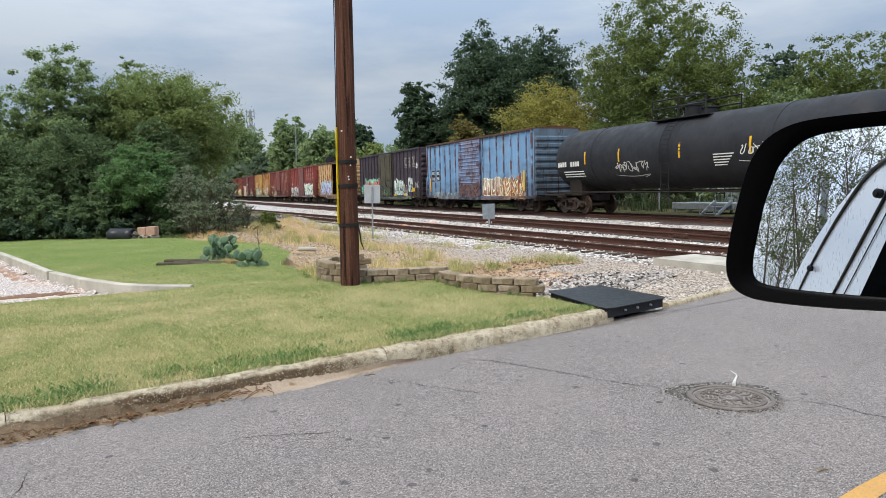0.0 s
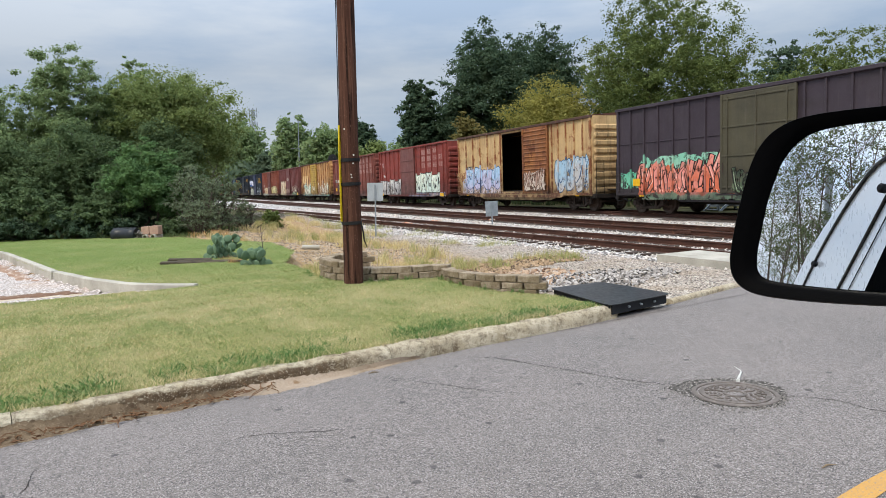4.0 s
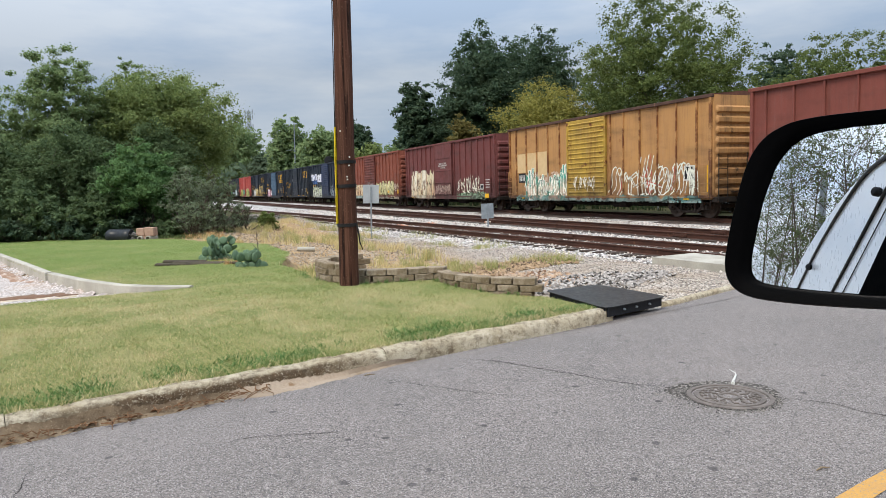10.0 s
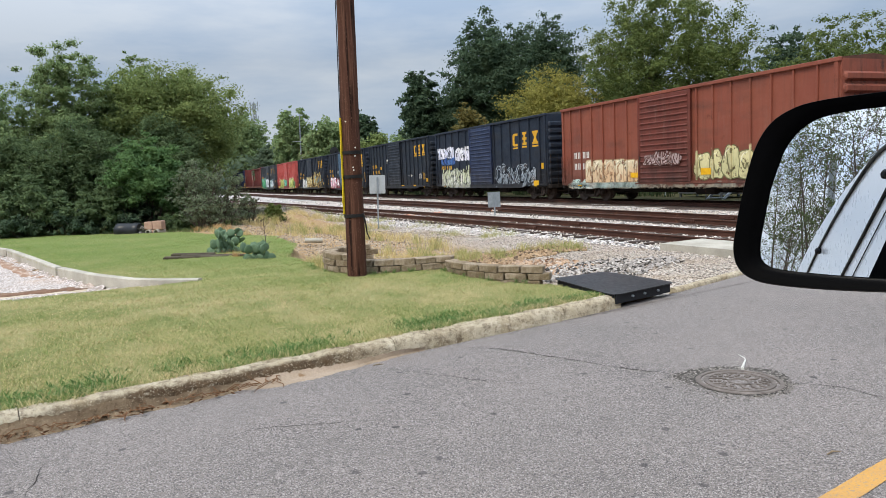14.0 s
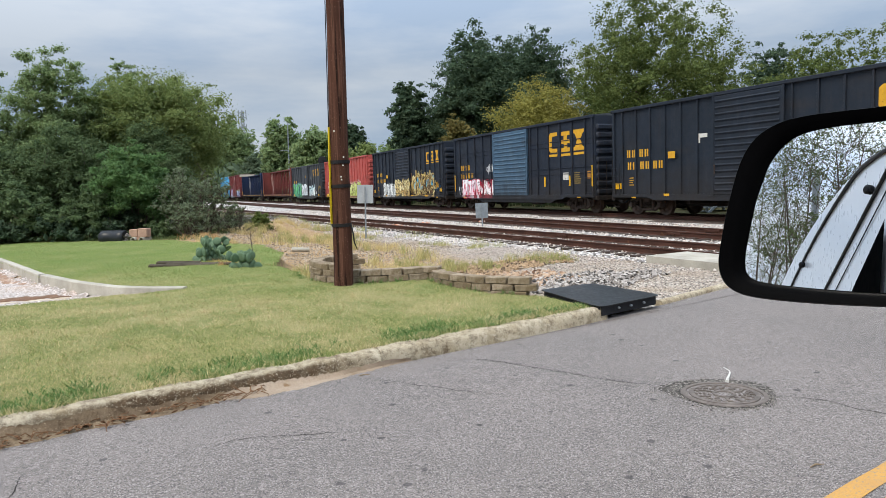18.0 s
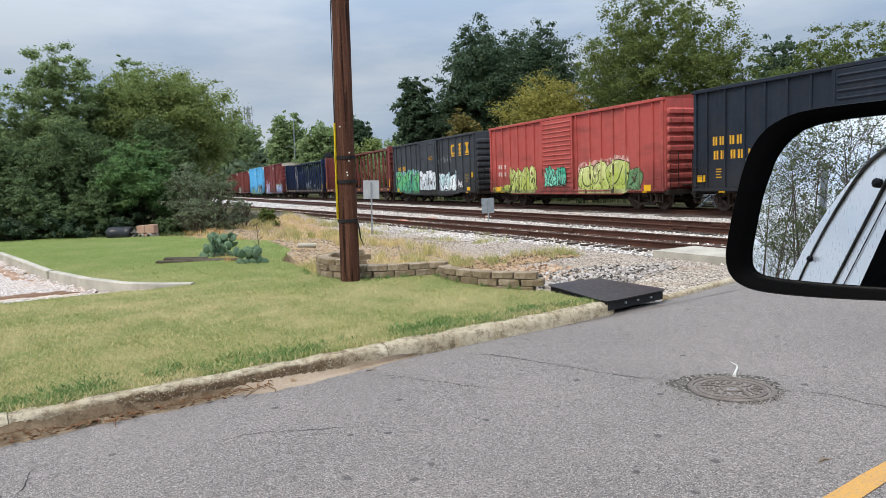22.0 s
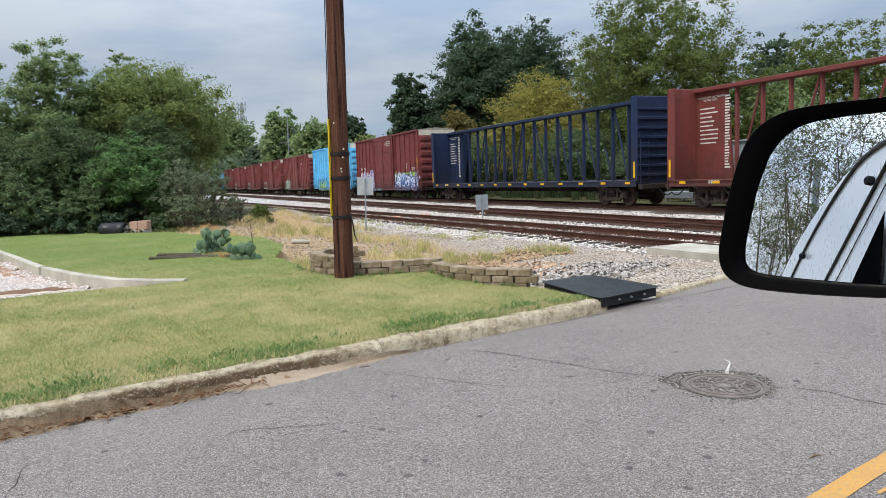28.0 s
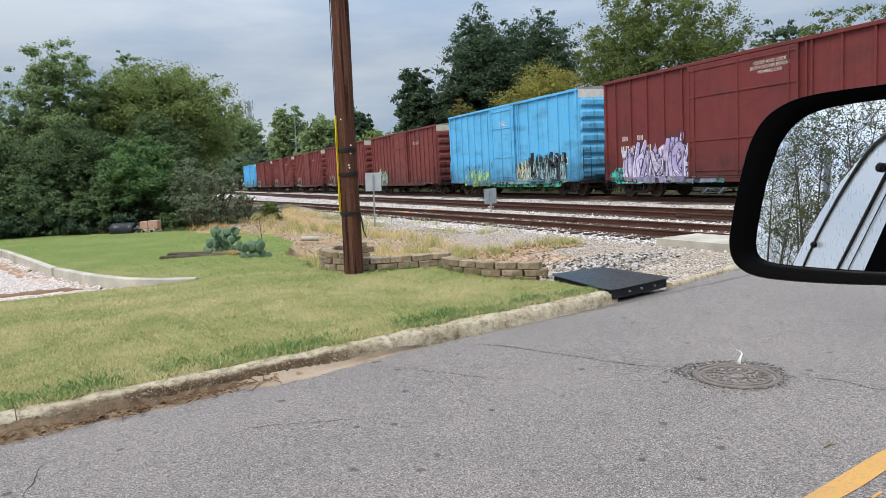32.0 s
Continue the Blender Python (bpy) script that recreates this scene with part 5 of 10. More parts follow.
def boxcar(label, s, paint, roof=None, height=4.6, half=7.72, door="ribbed", door_x=(-1.5, 1.4), posts_l=6, posts_r=7, open_door=False, end_ribs=4, sill=0.75, paint_door=None, cap=None, end_paint=None, deep=0.0, post_w=0.07, span_l=(-7.02, -2.57), span_r=(2.55, 7.0), ledges=(), top_paint=None):
    car = thing("boxcar", label, "freight car", car_pose(s), group="cars of the passing freight train")
    CARS.append((car, s))
    y0, wide = -1.47, 1.47
    roof = roof or M["roof"]
    body = Solid()
    d0, d1 = door_x
    top = height
    if open_door:
        # walls as thick sheets round an open doorway
        for x0, x1 in ((-half, d0), (d1, half)):
            part("side_wall", Solid().box(x0, x1, y0, y0 + 0.06, sill, top, 0.01), paint, car)
        part("door_lintel", Solid().box(d0, d1, y0, y0 + 0.06, top - 0.2, top), paint, car)
        part("door_threshold", Solid().box(d0, d1, y0, y0 + 0.06, sill, sill + 0.25), paint, car)
        part("side_wall", Solid().box(-half, half, wide - 0.06, wide, sill, top, 0.01), paint, car)
        for x0 in (-half, half - 0.06):
            part("end_wall", Solid().box(x0, x0 + 0.06, y0 + 0.06, wide - 0.06, sill, top), paint, car)
        part("inner_floor", Solid().box(-half + 0.07, half - 0.07, y0 + 0.07, wide - 0.07, sill + 0.2, sill + 0.28), M["inside"], car, "dark worn floor boards")
        part("inner_lining", Solid().box(-half + 0.07, half - 0.07, wide - 0.1, wide - 0.065, sill + 0.3, top - 0.1), M["inside"], car, "dark inner lining")
    else:
        part("body", body.box(-half, half, y0, wide, sill, top, 0.012), paint, car)
    # sides: posts, top plate, sill
    for k in (-1, 1):
        y = y0 if k < 0 else wide
        lo, hi = (y - 0.09, y + 0.002) if k < 0 else (y - 0.002, y + 0.09)
        rails = [d0 - 0.1, d1 + (3.05 if open_door else 0.28)]
        xs = [-half + 0.12] + list(np.linspace(*span_l, posts_l)) + rails + list(np.linspace(*span_r, posts_r)) + [half - 0.12]
        for i, x in enumerate(xs):
            edge = i in (0, len(xs) - 1)
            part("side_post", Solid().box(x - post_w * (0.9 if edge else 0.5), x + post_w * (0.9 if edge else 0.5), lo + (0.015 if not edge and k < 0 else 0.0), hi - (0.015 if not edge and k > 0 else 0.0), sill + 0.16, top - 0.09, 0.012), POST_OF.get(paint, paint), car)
        for z in ledges:
            bays = Solid()
            for a, b in zip(xs, xs[1:]):
                if b - a < 1.6 and (b < d0 or a > d1):
                    bays.box(a + 0.12, b - 0.12, min(y, y + 0.03 * k), max(y, y + 0.03 * k), z - 0.02, z + 0.02, 0.006)
            part("side_ledge", bays, paint, car, "short pressed ledges between the posts")
        part("top_plate", Solid().box(-half - 0.02, half + 0.02, lo - 0.02 * (k < 0), hi + 0.02 * (k > 0), top - 0.1, top + 0.03, 0.015), top_paint or paint, car)
        belly = [(-half, sill + 0.17), (-half, sill + 0.06), (-half + 2.3, sill + 0.06), (-half + 2.75, sill - 0.08), (half - 2.75, sill - 0.08), (half - 2.3, sill + 0.06), (half, sill + 0.06), (half, sill + 0.17)]
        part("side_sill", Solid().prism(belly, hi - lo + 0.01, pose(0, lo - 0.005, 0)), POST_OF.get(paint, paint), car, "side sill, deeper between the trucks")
        if deep:
            o = [(-4.6, sill - 0.05), (-3.9, sill - deep), (3.9, sill - deep), (4.6, sill - 0.05)]
            part("skirt", Solid().prism(o, 0.03, pose(0, y - (0.015 if k < 0 else 0.02), 0)), paint, car)
        # door
        pd = paint_door or paint
        sx = 2.75 if open_door and k < 0 else 0.0
        dr = Solid().box(d0 + sx, d1 + sx, lo - 0.035 if k < 0 else y + 0.004, y - 0.004 if k < 0 else hi + 0.035, sill + 0.14, top - 0.12, 0.015)
        dob = part("door", dr, pd, car, "weathered sliding door" if door == "ribbed" else "steel side door")
        yf = lo - 0.035 if k < 0 else hi + 0.035
        zz0, zz1 = sill + 0.2, top - 0.2
        if door == "ribbed":
            n = 15
            for i in range(n):
                z = zz0 + (zz1 - zz0) * (i + 0.5) / n
                prof = [(d0 + sx + 0.12, z - 0.065), (d1 + sx - 0.12, z - 0.065), (d1 + sx - 0.12, z + 0.05), (d0 + sx + 0.12, z + 0.05)]
                r = Solid()
                t = 0.045 * k
                r.add([(prof[0][0], yf, prof[0][1]), (prof[1][0], yf, prof[1][1]), (prof[1][0], yf + t, z), (prof[0][0], yf + t, z), (prof[2][0], yf, prof[2][1]), (prof[3][0], yf, prof[3][1])],
                      [(0, 1, 2, 3), (3, 2, 4, 5), (0, 3, 5), (1, 4, 2)])
                part("door_rib", r, pd, dob)
        elif door == "panel":
            for i in range(1, 4):
                z = zz0 + (zz1 - zz0) * i / 4
                part("door_rib", Solid().box(d0 + sx + 0.03, d1 + sx - 0.03, min(yf, yf + 0.035 * k), max(yf, yf + 0.035 * k), z - 0.035, z + 0.035, 0.01), pd, dob)
        else:
            for x in (d0 + 0.3, (d0 + d1) / 2, d1 - 0.3):
                part("lock_rod", Solid().tube([(x, yf + 0.03 * k, zz0), (x, yf + 0.03 * k, zz1)], 0.025, 6), pd, dob, "upright locking rod")
            for z in (zz0 + 0.15, zz0 + 1.3, zz1 - 1.1, zz1 - 0.1):
                part("door_rib", Solid().box(d0 + 0.02, d1 - 0.02, min(yf, yf + 0.03 * k), max(yf, yf + 0.03 * k), z - 0.03, z + 0.03, 0.008), pd, dob)
        for x in (d0 + sx, d1 + sx):
            part("door_edge", Solid().box(x - 0.05, x + 0.05, min(yf - 0.01 * k, yf + 0.03 * k), max(yf - 0.01 * k, yf + 0.03 * k), sill + 0.13, top - 0.11, 0.01), pd, dob)
        part("door_handle", Solid().tube([(d0 + sx + 0.12, yf + 0.06 * k, sill + 0.9), (d0 + sx + 0.12, yf + 0.06 * k, sill + 1.25)], 0.02, 6), M["truck"], dob, "steel door handle")
        part("door_track", Solid().box(d0 - 0.3, d1 + 3.0, min(y, y + 0.11 * k), max(y, y + 0.11 * k), sill + 0.06, sill + 0.12, 0.008), paint, car, "door runner rail")
        # ladder, grab irons and steps
        for x, sgn in ((half - 0.1, -1), (-half + 0.1, 1)):
            part("side_ladder", ladder_solid(x + 0.0 * sgn, x + 0.5 * sgn, sill + 0.1, sill + 1.5, y + 0.15 * k, 4), paint, car, "short side ladder", 60)
            part("step", Solid().tube([(x, y + 0.06 * k, sill), (x, y + 0.06 * k, sill - 0.38), (x + 0.42 * sgn, y + 0.06 * k, sill - 0.38), (x + 0.42 * sgn, y + 0.06 * k, sill)], 0.016, 6), M["dark"], car)
        for x in np.arange(-6.4, 6.5, 2.55):
            if abs(x) > 1.0:
                part("reflector", Solid().box(x, x + 0.3, y - 0.078 if k < 0 else y + 0.076, y - 0.076 if k < 0 else y + 0.078, sill + 0.0, sill + 0.1), M["reflector"], car, "yellow reflector")
    # roof: low ridge with cross seams
    rs = Solid()
    n = 13
    for i in range(n + 1):
        x = -half + 2 * half * i / n
        rs.v += [(x, y0 - 0.1, top + 0.02), (x, 0, top + 0.17), (x, wide + 0.1, top + 0.02), (x, wide + 0.1, top - 0.03), (x, y0 - 0.1, top - 0.03)]
    for i in range(n):
        for k in range(5):
            rs.f.append((5 * i + k, 5 * i + (k + 1) % 5, 5 * i + 5 + (k + 1) % 5, 5 * i + 5 + k))
    rs.f += [tuple(range(5)), tuple(reversed(range(5 * n, 5 * n + 5)))]
    rf = part("roof", rs, roof, car, "sheet roof with cross seams")
    for i in range(1, n):
        x = -half + 2 * half * i / n
        sm = Solid().add([(x - 0.03, y0 - 0.1, top + 0.024), (x + 0.03, y0 - 0.1, top + 0.024), (x + 0.03, 0, top + 0.2), (x - 0.03, 0, top + 0.2), (x - 0.03, wide + 0.1, top + 0.024), (x + 0.03, wide + 0.1, top + 0.024)],
                         [(0, 1, 2, 3), (3, 2, 5, 4)])
        part("roof_seam", sm, roof, rf)
    # ends: deep horizontal corrugations, ladder, brake wheel
    ep = end_paint or END_OF.get(paint, paint)
    for k in (-1, 1):
        x = half * k
        e = part("end_panel", Solid().box(min(x, x + 0.02 * k), max(x, x + 0.02 * k), y0 + 0.02, wide - 0.02, sill, top - 0.01), ep, car, "corrugated end wall")
        n = end_ribs * 2 + 1
        step = (top - 0.35 - sill - 0.1) / n
        for i in range(n):
            z0 = sill + 0.1 + i * step
            r = Solid()
            a, b, t = z0 + 0.02, z0 + step - 0.03, x + 0.11 * k
            m = (a + b) / 2
            ys = (y0 + 0.03, y0 + 0.1, wide - 0.1, wide - 0.03)
            r.add([(x, ys[0], m), (x, ys[1], a), (x, ys[2], a), (x, ys[3], m), (x, ys[2], b), (x, ys[1], b), (t, ys[1] + 0.05, m - step * 0.2), (t, ys[2] - 0.05, m - step * 0.2), (t, ys[2] - 0.05, m + step * 0.2), (t, ys[1] + 0.05, m + step * 0.2)],
                  [(1, 2, 7, 6), (4, 5, 9, 8), (6, 7, 8, 9), (0, 1, 6), (0, 6, 9), (0, 9, 5), (3, 7, 2), (3, 8, 7), (3, 4, 8)])
            part("end_rib", r, ep, e)
        if cap is not None:
            part("end_cap", Solid().box(min(x + 0.02 * k, x + 0.04 * k), max(x + 0.02 * k, x + 0.04 * k), y0, wide, top - 0.42, top - 0.02), cap, car, "pale painted end plate below the roof")
        part("end_ladder", ladder_solid(y0 + 0.08, y0 + 0.53, sill - 0.1, sill + 1.7, x + 0.18 * k, 5, "y"), M["dark"], car, "short end ladder", 60)
        part("end_platform", Solid().box(min(x, x + 0.3 * k), max(x, x + 0.3 * k), -0.7, 0.7, sill + 0.28, sill + 0.32), M["dark"], car, "narrow walkway grating")
        part("end_sill", Solid().box(min(x - 0.1 * k, x + 0.14 * k), max(x - 0.1 * k, x + 0.14 * k), y0, wide, sill - 0.1, sill + 0.1, 0.02), M["dark"], car)
        coupler(car, x + 0.1 * k, k)
    part("brake_wheel", Solid().lathe([(0.28, 0.0), (0.3, 0.02), (0.28, 0.04)], (half + 0.22, 0.55, sill + 1.3), "x", 18), M["dark"], car, "round hand brake wheel", 60)
    # underframe
    part("centre_sill", Solid().prism([(-half, 0.62), (-5.3, 0.62), (-4.4, 0.4), (4.4, 0.4), (5.3, 0.62), (half, 0.62), (half, sill + 0.02), (-half, sill + 0.02)], 0.5, pose(0, -0.25, 0)), M["dark"], car, "dark steel centre beam")
    for x in (-3.2, 0.2, 3.0):
        part("cross_bearer", Solid().box(x - 0.08, x + 0.08, -1.35, 1.35, sill - 0.22, sill), M["dark"], car)
    part("air_reservoir", Solid().lathe([(0.1, -0.55), (0.2, -0.5), (0.2, 0.5), (0.1, 0.55)], (1.5, -0.75, 0.55), "x", 14), M["dark"], car, "round air reservoir", 50)
    part("brake_rod", Solid().tube([(-5, -0.5, 0.5), (5, -0.45, 0.48)], 0.02, 5), M["dark"], car)
    truck(car, -half + 1.75)
    truck(car, half - 1.75)
    return car


def emblem(car, cells, material, y=-1.474):
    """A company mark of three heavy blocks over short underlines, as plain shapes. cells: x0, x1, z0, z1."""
    for i, (x0, x1, z0, z1) in enumerate(cells):
        w, h = x1 - x0, z1 - z0
        s = Solid()
        lab = "yellow block mark" if material is M["marking"] else "faded pale block mark"
        part("underline", Solid().box(x0, x1, y - 0.005, y, z0, z0 + h * 0.1), material, car, lab)
        zb, t = z0 + h * 0.17, h * 0.16
        mid = (zb + z1) / 2
        if i == 0:
            s.prism([(x0, zb + t * 0.7), (x0 + w * 0.22, zb), (x1, zb), (x1, zb + t), (x0 + w * 0.42, zb + t), (x0 + w * 0.36, mid), (x0 + w * 0.42, z1 - t), (x1, z1 - t), (x1, z1), (x0 + w * 0.22, z1), (x0, z1 - t * 0.7)], 0.005, pose(0, y - 0.005, 0))
        elif i == 1:
            side = [(x1 - w * 0.05, zb), (x1 - w * 0.05, zb + t), (x1 - w * 0.32, zb + t), (x1 - w * 0.32, mid - t / 2), (x1 - w * 0.05, mid - t / 2), (x1 - w * 0.05, mid + t / 2), (x1 - w * 0.32, mid + t / 2), (x1 - w * 0.32, z1 - t), (x1 - w * 0.05, z1 - t), (x1 - w * 0.05, z1)]
            s.prism(side + [(x0 + x1 - px, pz) for px, pz in reversed(side)], 0.005, pose(0, y - 0.005, 0))
        else:
            s.prism([(x0, zb), (x1, zb), (x1, zb + t * 0.8), (x1 - w * 0.14, zb + t), (x1 - w * 0.34, mid), (x1 - w * 0.12, z1 - t), (x1, z1 - t * 0.8), (x1, z1), (x0, z1), (x0, z1 - t * 0.8), (x0 + w * 0.12, z1 - t), (x0 + w * 0.34, mid), (x0 + w * 0.14, zb + t), (x0, zb + t * 0.8)], 0.005, pose(0, y - 0.005, 0))
        part("emblem", s, material, car, lab)


def number_bars(car, x, z, material, rows=2, y=-1.474, size=0.24, label="plain strokes of the car's mark", count=4, gap=0.0):
    """Rows of short upright strokes in place of marks and numbers."""
    for r in range(rows):
        s = Solid()
        for i in range(count):
            xx, zz = x + i * size * 1.05 + gap * (i // 2), z - r * size * 1.8
            s.box(xx, xx + size * 0.26, y - 0.004, y, zz, zz + size).box(xx + size * 0.42, xx + size * 0.68, y - 0.004, y, zz, zz + size)
        put("lettering", s, material, car, label, kind="stuff")


def words(car, text, x, z, size, material, y=-1.474, label="white stencilled words"):
    cu = bpy.data.curves.new("words", "FONT")
    cu.body, cu.size, cu.align_x, cu.align_y = text, size, "CENTER", "CENTER"
    cu.extrude = 0.002
    me = bpy.data.meshes.new_from_object(new("words_curve", cu).evaluated_get(bpy.context.evaluated_depsgraph_get()))
    tmp = bpy.data.objects["words_curve"]
    bpy.data.objects.remove(tmp)
    me.materials.clear()
    me.materials.append(material)
    ob = new("stencil", me)
    ob.parent = car
    ob.matrix_basis = pose(x, y - 0.004, z, 90, 0, 0)
    return tagged(ob, label)


def small_print(car, x, z, n, w, material, y=-1.474, step=0.075, h=0.035):
    s = Solid()
    rng = random.Random(int(x * 100 + z * 10))
    for i in range(n):
        s.box(x, x + w * rng.uniform(0.6, 1), y - 0.004, y, z - i * step, z - i * step + h)
    put("small_print", s, material, car, "lines of small print", kind="stuff")


def plates(car, cells, material, name, label, y=-1.474):
    """Flat rectangles on the side: x0, x1, z0, z1."""
    for x0, x1, z0, z1 in cells:
        part(name, Solid().box(x0, x1, y - 0.006, y + 0.002, z0, z1), material, car, label)


def notice(car, x0, x1, z0, z1):
    """A black stencilled square ringed in white."""
    part("notice", Solid().box(x0, x1, -1.479, -1.472, z0, z1), M["white"], car, "white-ringed black stencil square")
    t = 0.05
    s = Solid().box(x0 + t, (x0 + x1) / 2 - 0.02, -1.483, -1.48, z0 + t, z1 - t).box((x0 + x1) / 2 + 0.02, x1 - t, -1.483, -1.48, z0 + t, z1 - t)
    part("notice_field", s, M["black"], car, "black field of the stencil square")


